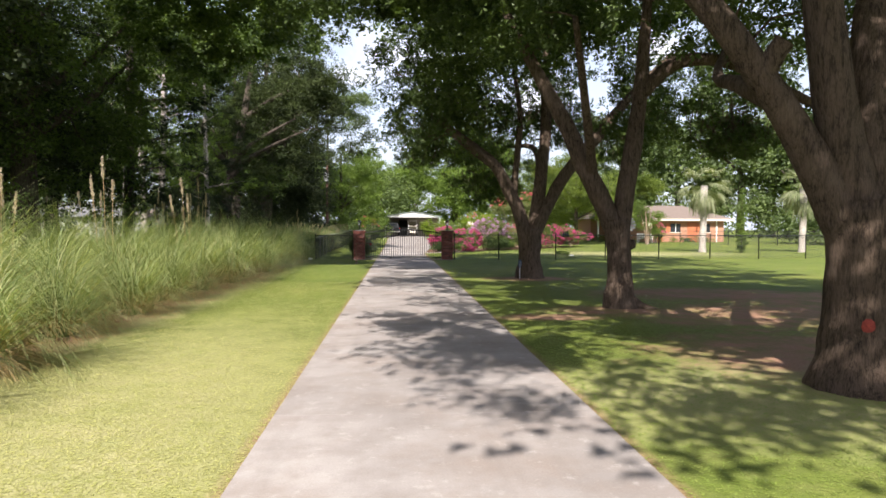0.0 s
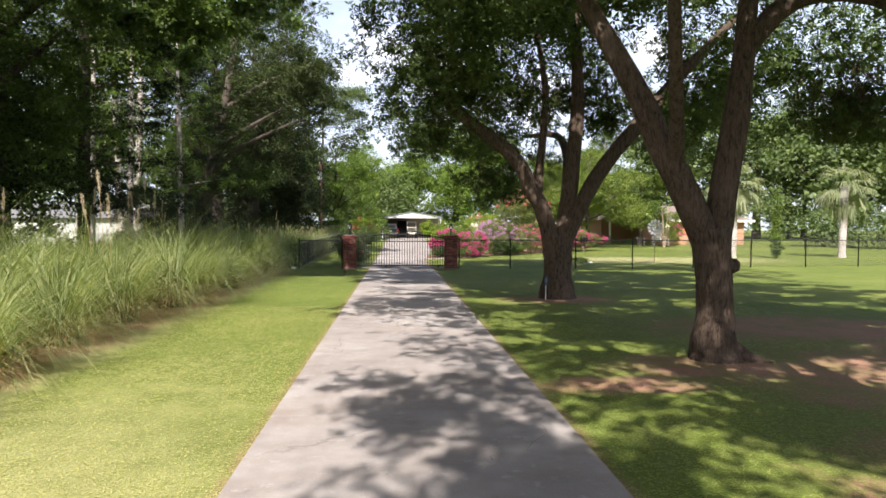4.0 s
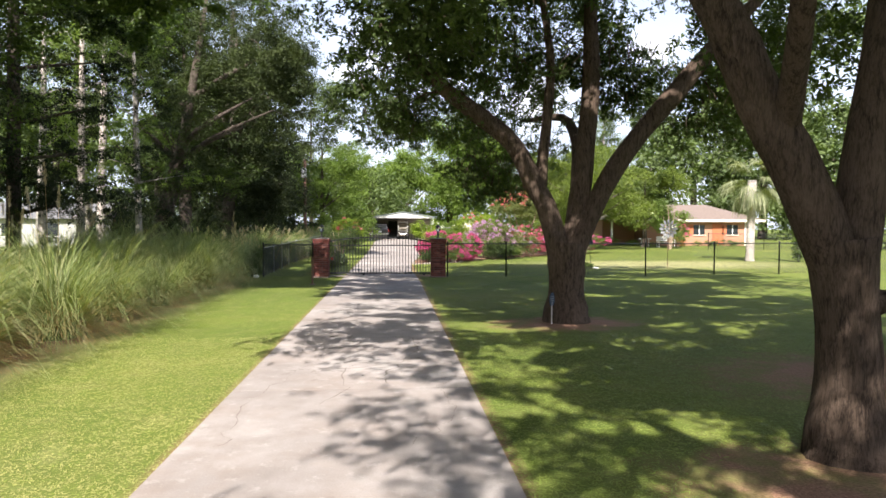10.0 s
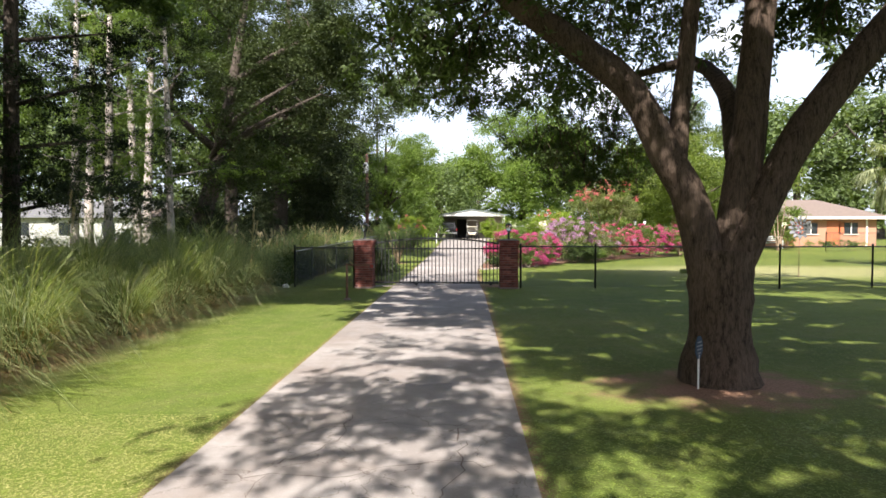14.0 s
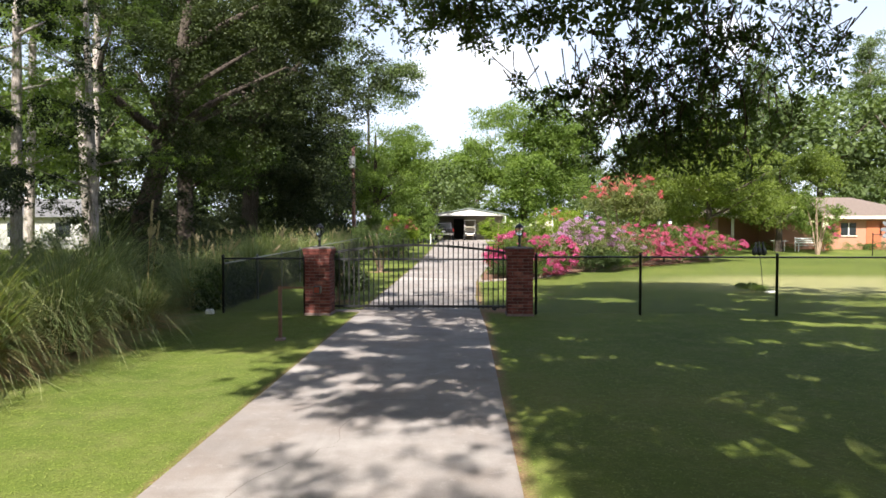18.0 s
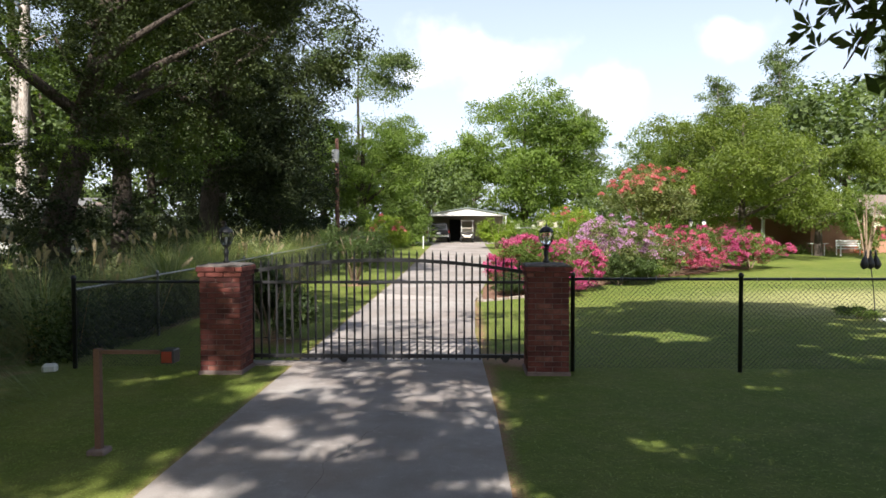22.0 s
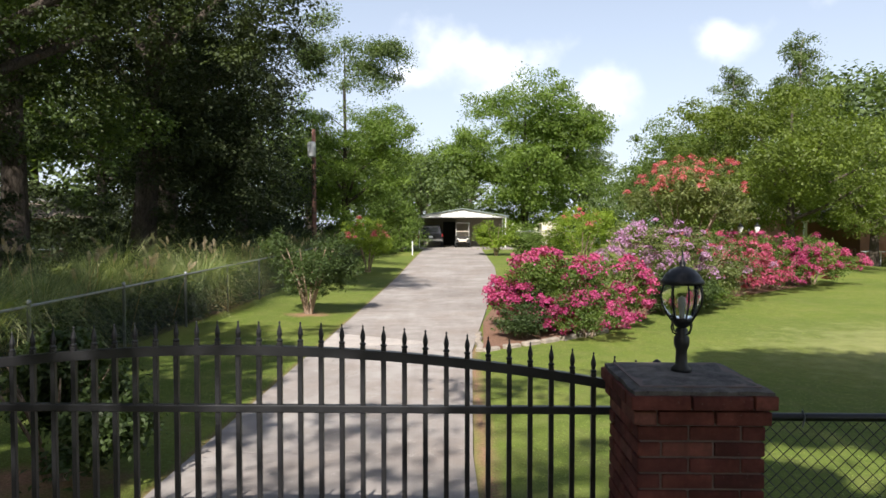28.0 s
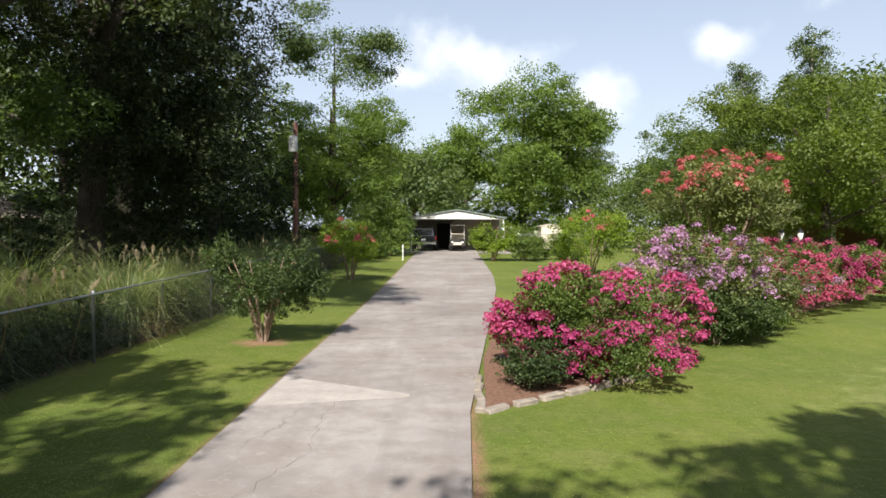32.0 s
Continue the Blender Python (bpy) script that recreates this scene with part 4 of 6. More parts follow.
# ---- three oaks over the driveway ----
def oak(at, label, limbs, blobs, seed, n=42000, hang=None, low=None, top=None, cover=76000, thin=-0.33, full=(), **kw):
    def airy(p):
        """Ragged openings between the boughs, cut along sun rays; full marks ground to shade."""
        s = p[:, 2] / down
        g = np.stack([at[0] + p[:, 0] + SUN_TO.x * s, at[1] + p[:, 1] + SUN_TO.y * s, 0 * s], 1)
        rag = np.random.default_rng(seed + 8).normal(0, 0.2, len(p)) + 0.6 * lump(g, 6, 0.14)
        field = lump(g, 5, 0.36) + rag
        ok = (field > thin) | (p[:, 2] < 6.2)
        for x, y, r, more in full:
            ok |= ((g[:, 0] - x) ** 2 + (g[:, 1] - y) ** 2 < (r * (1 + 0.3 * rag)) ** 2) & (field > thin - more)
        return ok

    def sprays(name, label, blobs, count, per, rc, gaps, size, shift):
        """Leafy twigs: whorls of leaves on thin wood that hangs from above."""
        rg = np.random.default_rng(seed + shift)
        c, p, q = crown_points(rg, blobs, count, per, rc, gaps, 0.5, 0.55, seed)
        ob = part(name, quads(name, leaves(rg, p, size, 0.4, fold=0.1, heart=q, whorl=6), M_OAK), None, root, label)
        t = Tubes()
        for v in c:
            v = Vector(v)
            o = Vector((rg.normal(0, 0.22), rg.normal(0, 0.22), rg.uniform(0.25, 0.6)))
            t.add([v + o, v + o * 0.45 + Vector((rg.normal(0, 0.04), rg.normal(0, 0.04), 0.03)), v - o * 0.25], [0.009, 0.006, 0.003], 4)
        part("twig_wood", t.mesh("twig_wood", M_OAKBARK), None, ob)["kind"] = "stuff"

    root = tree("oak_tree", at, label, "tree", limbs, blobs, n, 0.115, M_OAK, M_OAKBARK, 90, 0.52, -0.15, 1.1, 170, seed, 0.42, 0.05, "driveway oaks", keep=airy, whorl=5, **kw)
    if hang:
        sprays("drooping_spray", "drooping leafy spray", hang, 15000, 55, 0.2, -3.0, 0.075, 3)
    if low:
        sprays("low_bough", "low leafy boughs", low, 28000, 60, 0.26, -0.7, 0.085, 6)
    # Foliage mostly above the view, added to cast shade on lawn and drive.
    if top:
        rg = np.random.default_rng(seed + 4)
        c, p, q = crown_points(rg, top, cover, 150, 0.75, -0.6, 1.0, 0.5, seed)
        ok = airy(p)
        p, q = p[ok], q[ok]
        part("upper_crown", quads("upper_crown", leaves(rg, p, 0.23, 0.6, heart=q, tri=True), M_OAK), None, root)
    return root


oak((5.25, 20.6, 0), "broad oak with three forking limbs and flared base", [
    [(0, 0, -0.15, 0.55), (0, 0, 0.12, 0.43), (0, 0, 0.6, 0.345), (0, 0, 1.1, 0.36), (0.02, 0, 1.5, 0.36)],
    [(-0.12, 0, 1.1, 0.22), (-0.33, 0, 2.0, 0.205), (-0.62, 0.05, 2.6, 0.19), (-1.05, 0.1, 3.4, 0.175), (-1.7, 0.2, 3.95, 0.17), (-2.6, 0.4, 4.7, 0.13), (-3.6, 0.6, 5.8, 0.08)],
    [(-0.5, 0.05, 2.5, 0.12), (-0.45, 0.1, 3.1, 0.11), (-0.35, 0.15, 4.0, 0.1), (-0.3, 0.2, 5.2, 0.08), (-0.6, 0.4, 7.2, 0.05)],
    [(0.08, 0.05, 1.2, 0.23), (0.24, 0.1, 2.1, 0.205), (0.35, 0.1, 3.0, 0.195), (0.45, 0.2, 3.8, 0.18), (0.55, 0.3, 4.8, 0.17), (0.6, 0.6, 7.0, 0.1), (0.9, 0.8, 9.5, 0.05)],
    [(0.1, -0.05, 1.2, 0.2), (0.58, -0.05, 2.3, 0.19), (0.93, -0.1, 2.95, 0.19), (1.4, -0.15, 3.6, 0.18), (2.0, -0.2, 4.3, 0.19), (2.9, -0.3, 5.4, 0.14), (4.2, -0.6, 6.8, 0.07)],
    [(0.3, 0.3, 2.6, 0.15), (0.6, 1.5, 3.6, 0.13), (0.7, 3.2, 4.4, 0.1), (0.2, 5.0, 4.6, 0.05)],
], [(-0.9, 0.4, 8.6, 6.4, 6.6, 3.4), (-4.0, 0.8, 6.4, 3.2, 5.0, 1.7), (3.4, 0.5, 6.6, 4.6, 5.6, 2.2), (-0.6, 5.2, 5.1, 3.4, 2.6, 1.2), (-3.7, 3.5, 4.6, 1.6, 1.4, 0.7), (0.6, 2.4, 11.0, 5.0, 4.6, 2.2), (4.8, 4.0, 4.4, 3.0, 2.6, 1.3), (-1.5, -2.0, 6.0, 3.0, 2.5, 1.4), (-4.4, 3.0, 8.2, 3.8, 3.8, 1.8), (-6.0, 0.0, 8.8, 3.0, 4.6, 1.5), (-6.5, -2.0, 8.6, 2.2, 3.0, 1.2), (6.5, 3.0, 7.0, 3.4, 4.6, 1.6), (-3.0, 2.0, 10.0, 5.0, 5.0, 1.8), (-1.8, 0.0, 6.0, 2.8, 2.4, 1.5), (1.5, 0.0, 6.4, 3.0, 2.4, 1.5), (-3.8, 0.5, 5.0, 2.2, 2.4, 1.1), (2.9, 0.6, 5.6, 2.6, 2.4, 1.2), (-2.2, 1.0, 5.2, 1.8, 1.8, 0.9), (1.5, 1.2, 4.7, 2.0, 1.6, 0.8), (3.2, 1.0, 4.6, 1.8, 1.8, 0.8), (2.2, -0.4, 5.3, 2.2, 1.8, 0.9)], 11, 132000, low=[(-2.6, 0.3, 4.4, 1.3, 1.2, 0.75), (-1.6, 0.8, 3.9, 0.9, 0.9, 0.6), (-3.3, 1.0, 3.8, 0.9, 0.8, 0.5), (1.6, 0.5, 4.4, 1.0, 1.0, 0.6), (2.7, 0.6, 3.9, 1.1, 1.0, 0.6), (3.6, 0.2, 4.7, 1.2, 1.0, 0.6), (-0.6, 0.9, 4.8, 1.0, 0.9, 0.6), (-2.2, -0.5, 5.2, 1.6, 1.0, 0.7), (0.7, 1.0, 5.0, 0.9, 0.9, 0.6)], hang=[(-0.8, 5.3, 2.75, 0.7, 0.5, 0.45), (0.1, 5.5, 2.75, 0.9, 0.5, 0.45), (-1.3, 5.4, 3.15, 0.7, 0.6, 0.35), (0.2, 5.2, 3.2, 1.0, 0.8, 0.5), (-0.8, 5.6, 3.5, 1.5, 0.8, 0.4), (-2.9, 5.0, 4.15, 1.2, 0.8, 0.45), (0.3, 5.5, 3.95, 1.5, 0.7, 0.4), (-0.2, 5.9, 3.0, 0.5, 0.3, 0.4)], top=[(0.8, 2.2, 9.6, 7.0, 6.6, 1.3), (-3.0, 1.6, 9.2, 4.4, 4.0, 0.9), (-1.0, 6.9, 9.4, 2.2, 1.4, 0.7), (0.8, 7.2, 9.4, 2.4, 1.4, 0.7)], thin=-0.5, full=[(6.2, 38.0, 1.9, 3), (8.0, 38.4, 2.0, 3), (3.7, 32.6, 1.5, 3), (5.5, 30.5, 1.6, 0.4)])
oak((5.5, 12.85, 0), "slender oak with a two-way fork and a knot on its trunk", [
    [(0.03, 0, -0.15, 0.44), (0, 0, 0.12, 0.31), (0, 0, 0.6, 0.245), (-0.03, 0, 1.2, 0.235), (-0.08, 0, 1.7, 0.26)],
    [(-0.1, 0, 1.45, 0.2), (-0.42, 0, 2.15, 0.19), (-0.75, 0.05, 2.8, 0.18), (-1.0, 0.1, 3.4, 0.165), (-1.5, 0.3, 4.4, 0.13), (-2.2, 0.5, 5.8, 0.08)],
    [(0.0, 0, 1.5, 0.19), (0.12, 0, 2.4, 0.18), (0.25, 0, 3.2, 0.17), (0.4, 0.1, 4.2, 0.14), (0.6, 0.3, 6.0, 0.09), (0.7, 0.3, 8.2, 0.04)],
    [(-0.55, 0, 2.5, 0.1), (-0.9, -0.8, 3.5, 0.08), (-1.4, -1.8, 5.0, 0.05)],
    [(0.4, 0.1, 4.1, 0.15), (1.1, 0.05, 4.75, 0.135), (2.1, -0.05, 4.75, 0.12), (3.2, -0.15, 4.2, 0.10), (4.3, -0.3, 3.75, 0.08), (5.6, -0.5, 3.9, 0.05)],
    [(0.0, -0.03, 1.16, 0.09), (0.17, -0.06, 1.2, 0.10), (0.25, -0.07, 1.23, 0.085), (0.29, -0.08, 1.24, 0.03)],
    [(0.1, 0.0, 0.25, 0.13), (0.35, -0.15, 0.03, 0.09), (0.65, -0.3, -0.06, 0.05)],
], [(-0.8, 0.0, 8.4, 6.0, 5.0, 3.2), (-3.6, 0.4, 6.6, 3.2, 3.6, 1.6), (3.0, 0.2, 6.4, 4.2, 4.0, 1.9), (3.4, 1.4, 4.8, 3.0, 2.2, 1.1), (5.0, 2.6, 4.4, 2.6, 2.4, 1.2), (2.4, 3.4, 4.2, 2.2, 1.6, 0.8), (6.5, -0.5, 5.2, 2.4, 2.4, 1.2), (-1.6, 0.5, 5.6, 2.2, 2.4, 0.9), (-4.6, 0.0, 8.8, 2.6, 4.4, 1.4), (-3.0, 0.5, 9.4, 4.0, 4.0, 1.6), (-5.6, -1.2, 6.6, 1.9, 2.4, 0.9)], 12, 90000, hang=[(4.6, 0.0, 3.2, 1.2, 1.0, 0.5), (3.2, 1.8, 3.5, 1.2, 0.9, 0.45)], top=[(1.0, 0.0, 9.4, 6.4, 5.0, 1.2), (-4.9, 3.8, 9.4, 3.0, 3.1, 0.9)], cover=48000, full=[(5.6, 21.6, 1.5, 3), (5.8, 23.8, 1.5, 3), (4.1, 24.2, 1.5, 1.0), (1.4, 18.8, 1.9, 0.7), (6.0, 17.4, 2.6, 1.4), (9.0, 18.0, 2.6, 1.4)])
T0 = oak((5.75, 6.2, 0), "massive oak with a leaning main limb and red paint mark", [
    [(0, 0, -0.15, 0.64), (0, 0, 0.15, 0.5), (0, 0, 0.6, 0.41), (-0.02, 0, 1.2, 0.385), (-0.05, 0, 1.8, 0.40)],
    [(-0.12, 0, 1.4, 0.29), (-0.42, 0.03, 1.92, 0.205), (-0.78, 0.08, 2.55, 0.155), (-1.16, 0.12, 3.12, 0.14), (-1.57, 0.25, 3.73, 0.13), (-2.2, 0.6, 4.7, 0.11), (-3.0, 1.0, 6.0, 0.07)],
    [(-1.05, 0.08, 3.0, 0.11), (-0.98, 0.0, 3.2, 0.1), (-0.93, -0.05, 3.3, 0.095)],
    [(-0.08, 0, 1.6, 0.3), (-0.3, 0, 2.3, 0.205), (-0.42, 0, 2.9, 0.19), (-0.5, 0.05, 3.7, 0.175), (-0.6, 0.1, 5.0, 0.15), (-0.6, 0.2, 7.0, 0.09)],
    [(0.08, 0, 1.6, 0.33), (0.06, 0.05, 2.4, 0.26), (0.06, 0.1, 3.0, 0.23), (0.2, 0.2, 4.0, 0.2), (0.7, 0.3, 5.4, 0.14), (1.4, 0.4, 7.0, 0.07)],
    [(0.1, 0.05, 2.2, 0.16), (0.7, 0.3, 3.2, 0.14), (1.6, 0.5, 4.3, 0.1), (2.6, 0.8, 5.2, 0.05)],
    [(-0.85, 0.1, 2.7, 0.12), (-0.8, 1.0, 3.1, 0.1), (-0.4, 2.4, 3.5, 0.07), (0.3, 3.6, 4.2, 0.04)],
], [(-0.4, -0.5, 8.6, 6.2, 5.4, 3.4), (-3.4, 0.2, 6.8, 3.0, 4.0, 1.6), (3.4, 0.5, 6.4, 4.2, 4.4, 2.0), (1.8, 3.4, 4.9, 3.0, 1.8, 0.9), (-1.0, 2.4, 5.6, 2.4, 2.2, 0.9), (-3.0, -2.5, 9.0, 3.6, 4.0, 1.5), (-5.2, -1.5, 6.2, 1.9, 2.1, 0.9), (-3.6, -2.2, 6.6, 1.4, 1.4, 0.8)], 13, 70000, thin=0.08, full=[(2.0, 11.2, 1.7, 3), (5.6, 17.0, 2.6, 1.4), (8.6, 17.6, 2.6, 1.4), (2.0, 13.5, 1.6, 0.8)], top=[(2.6, -2.0, 9.4, 5.0, 4.6, 1.2), (0.6, 0.2, 9.2, 3.4, 2.6, 1.0), (-1.6, 0.0, 9.0, 2.6, 2.2, 0.9)], cover=20000)
bm = bmesh.new()
bmesh.ops.create_icosphere(bm, subdivisions=2, radius=0.075)
bm.transform(Matrix.Rotation(radians(-36), 4, "Z") @ Matrix.Diagonal((0.9, 0.35, 1.1, 1)))
bmesh.ops.translate(bm, verts=bm.verts[:], vec=(-0.225, -0.315, 0.62))
part("paint_mark", bm, M_REDPAINT, T0, "faded red paint blotch")

yard_sign = thing("yard_sign", (4.88, 20.2, 0), "small blue octagonal yard sign on a stake beside the oak", "sign", turn=48)
bm = bmesh.new()
prism(bm, [(0.1 * math.cos(a), 0.44 + 0.135 * math.sin(a)) for a in [math.pi / 8 + k * math.pi / 4 for k in range(8)]], 1, -0.004, 0.004)
part("board", bm, M_SIGN, yard_sign)
for k, (z, w) in enumerate(((0.5, 0.05), (0.46, 0.07), (0.42, 0.06), (0.38, 0.04))):
    part("text_bar", boxed((-w, -0.008, z - 0.008), (w, -0.0045, z + 0.006)), M_GREYP, yard_sign)
part("stake", boxed((-0.008, -0.006, -0.15), (0.008, 0.012, 0.36), 0.002), M_WHITE, yard_sign)

keypad = thing("keypad_post", (-0.57, 29.0, 0), "rusty brown post with a long arm and card reader", "post")
part("post", boxed((-0.027, -0.027, -0.2), (0.027, 0.027, 0.86), 0.004), M_WOOD, keypad)
part("footing", boxed((-0.075, -0.075, -0.1), (0.075, 0.075, 0.025), 0.012), M_MORTAR, keypad, "pale concrete collar")
part("arm", boxed((0.027, -0.016, 0.815), (0.56, 0.016, 0.848), 0.004), M_WOOD, keypad)
bm = boxed((0.555, -0.07, 0.745), (0.665, 0.07, 0.86), 0.008)
part("reader_box", bm, M_IRON, keypad, "black box with a red face")
part("red_face", boxed((0.568, -0.076, 0.758), (0.652, -0.068, 0.847)), M_TAIL, keypad)


# ---- pampas grass ----
def pampas_mesh(seed, n, high, wide, dry):
    """Arching blades from one root, as strips of four pieces."""
    rg = np.random.default_rng(seed)
    a = rg.uniform(0, 2 * np.pi, n)
    root_r = rg.uniform(0, 0.28, n) * wide
    length = high * rg.uniform(0.75, 1.25, n)
    start = np.clip(np.abs(rg.normal(0.0, 0.48, n)), 0, 1.15)
    bend = rg.uniform(1.2, 2.75, n) - 0.5 * start
    if dry:
        start, bend = rg.uniform(0.5, 1.5, n), rg.uniform(0.5, 1.7, n)
    out = np.stack([np.cos(a), np.sin(a), 0 * a], 1)
    tang = np.stack([-np.sin(a), np.cos(a), 0 * a], 1)
    pos = out * root_r[:, None] + np.array([0, 0, 0.22 * dry])
    steps = 4
    pts = [pos]
    for k in range(steps):
        th = np.minimum(start + bend * ((k + 0.5) / steps) ** 1.4, 2.85)
        pos = pos + (out * np.sin(th)[:, None] * wide + np.array([0, 0, 1]) * np.cos(th)[:, None] + tang * rg.normal(0, 0.1, n)[:, None]) * (length / steps)[:, None]
        pts.append(pos)
    w = rg.uniform(0.004, 0.0085, n)
    qs = []
    for k in range(steps):
        w0, w1 = w * (1 - 0.85 * k / steps), w * (1 - 0.85 * (k + 1) / steps)
        p, q = pts[k], pts[k + 1]
        qs.append(np.stack([p - tang * w0[:, None], p + tang * w0[:, None], q + tang * w1[:, None], q - tang * w1[:, None]], 1))
    v = np.stack(qs, 1).reshape(-1, 4, 3)
    v[..., 2] = np.maximum(v[..., 2], 0.01)
    return v


def strips(name, v, material, per):
    """Blades whose pieces share edges, so that each blade is one island."""
    n = len(v) // per
    q = v.reshape(n, per, 4, 3)
    verts = np.concatenate([q[:, :, 0:2], q[:, -1:, [3, 2]]], 1).reshape(-1, 3)
    i = np.arange(n)[:, None] * (2 * per + 2) + np.arange(per)[None] * 2
    f = np.stack([i, i + 1, i + 3, i + 2], -1).reshape(-1)
    me = bpy.data.meshes.new(name)
    me.vertices.add(len(verts))
    me.vertices.foreach_set("co", verts.astype(np.float32).ravel())
    me.loops.add(len(f))
    me.loops.foreach_set("vertex_index", f.astype(np.int32))
    me.polygons.add(n * per)
    me.polygons.foreach_set("loop_start", np.arange(0, 4 * n * per, 4, dtype=np.int32))
    me.update(calc_edges=True)
    me.materials.append(material)
    return me


def pampas(seed, n, high, wide, plumes, tall=1.3, head=0.28):
    root = thing("pampas_grass", (0, 0, -50), "arching clump of pampas grass with dry straw at its foot", "grass clump", "pampas hedge")
    part("blades", strips("pampas_blades", pampas_mesh(seed, n, high, wide, 0), M_REED, 4), None, root)
    part("dry_blades", strips("pampas_straw", pampas_mesh(seed + 50, int(n * 0.7), high * 0.44, wide * 1.15, 1), M_STRAW, 4), None, root)
    rg = np.random.default_rng(seed + 9)
    for k in range(plumes):
        x, y = rg.normal(size=2) * 0.3
        t = Tubes()
        h = 1.55 * tall * rg.uniform(0.85, 1.15)
        t.add([Vector((x, y, 0.3)), Vector((x * 1.3, y * 1.3, h * 0.7)), Vector((x * 1.6, y * 1.6, h))], [0.005, 0.004, 0.002], 4)
        part("plume_stalk", t.mesh("plume_stalk", M_STRAW), None, root)
        u = rg.uniform(0, 1, (110, 1))
        c = np.array([[x * 1.5, y * 1.5, h - head * 0.6]]) + np.array([[x * 0.2, y * 0.2, head]]) * u + rg.normal(size=(110, 3)) * 0.014 * np.sin(3.1 * (0.1 + 0.85 * u))
        part("plume", quads("plume", leaves(rg, c, 0.07, 0.16, -1.4), M_PLUME), None, root, "feathery cream plume")
    return root


rp = random.Random(4)
KINDS = [pampas(1, 1200, 2.15, 0.95, 0), pampas(2, 1150, 2.35, 0.9, 0), pampas(3, 1000, 2.1, 0.95, 3, 1.5, 0.38), pampas(4, 620, 1.9, 0.75, 5, 0.95, 0.17)]
for row, step, stop in ((0, 2.15, 31.8), (1, 1.9, 31.9), (2, 1.9, 31.9)):
    y = 0.6 + 0.8 * row
    while y < stop:
        k = rp.choice([0, 1, 0, 1, 2, 2, 2]) if row else rp.choice([0, 1, 0, 1, 2])
        s = rp.uniform(0.9, 1.2) if row else rp.uniform(0.8, 1.1)
        copy_thing(KINDS[k], pose(-3.52 - row * 1.55 + rp.uniform(-0.22, 0.22), y, -0.1, 0, 0, rp.uniform(0, 360)) @ Matrix.Diagonal((s, s, s, 1)))
        y += step * rp.uniform(0.85, 1.2)
y = 33.6
while y < 78:
    for row in range(2):
        s = rp.uniform(0.8, 1.15)
        yy = y + rp.uniform(-0.35, 0.35) + 0.8 * row
        copy_thing(KINDS[rp.choice([1, 3, 3])], pose(-3.95 - row * 1.45 + rp.uniform(-0.2, 0.2), yy, gz(yy) - 0.1, 0, 0, rp.uniform(0, 360)) @ Matrix.Diagonal((s, s, s, 1)))
    y += 1.5 if y < 52 else 3.0
for k in KINDS:
    for o in list(k.children_recursive) + [k]:
        bpy.data.objects.remove(o)


# ---- dim undergrowth between fence and pampas ----
def undergrowth(seed):
    root = thing("undergrowth_bush", (0, 0, -50), "dark tangled undergrowth behind the chain-link fence", "bush", "fence undergrowth")
    rg = np.random.default_rng(seed)
    t = Tubes()
    for k in range(9):
        x, y, hh = rg.normal(0, 0.05), rg.uniform(-0.5, 0.5), rg.uniform(0.5, 0.9)
        t.add([Vector((x, y, -0.05)), Vector((x + rg.normal(0, 0.06), y + rg.normal(0, 0.1), hh * 0.6)), Vector((x + rg.normal(0, 0.1), y + rg.normal(0, 0.2), hh))], [0.008, 0.006, 0.002], 5)
    part("stems", t.mesh("stems", M_DARKBARK), None, root)
    p = np.stack([np.clip(rg.normal(0, 0.13, 2300), -0.27, 0.27), rg.uniform(-0.8, 0.8, 2300), rg.uniform(0.03, 1, 2300) ** 1.2 * 0.95], 1)
    p[:, 2] *= 0.75 + 0.25 * np.sin(p[:, 1] * 7 + seed)
    part("foliage", quads("undergrowth_foliage", leaves(rg, p, 0.085, 0.45), M_OAK), None, root)
    return root


BUSHES = [undergrowth(71), undergrowth(72)]
y = 33.2
while y < 50:
    s = rp.uniform(0.85, 1.1)
    fx = -2.68 - 0.042 * (y - 32.3) if y < 40.4 else -3.05
    copy_thing(rp.choice(BUSHES), pose(fx - 0.46, y, gz(y) - 0.02, 0, 0, rp.choice([0, 180])) @ Matrix.Diagonal((s, s, s, 1)))
    y += 1.2
for k in BUSHES:
    for o in list(k.children_recursive) + [k]:
        bpy.data.objects.remove(o)


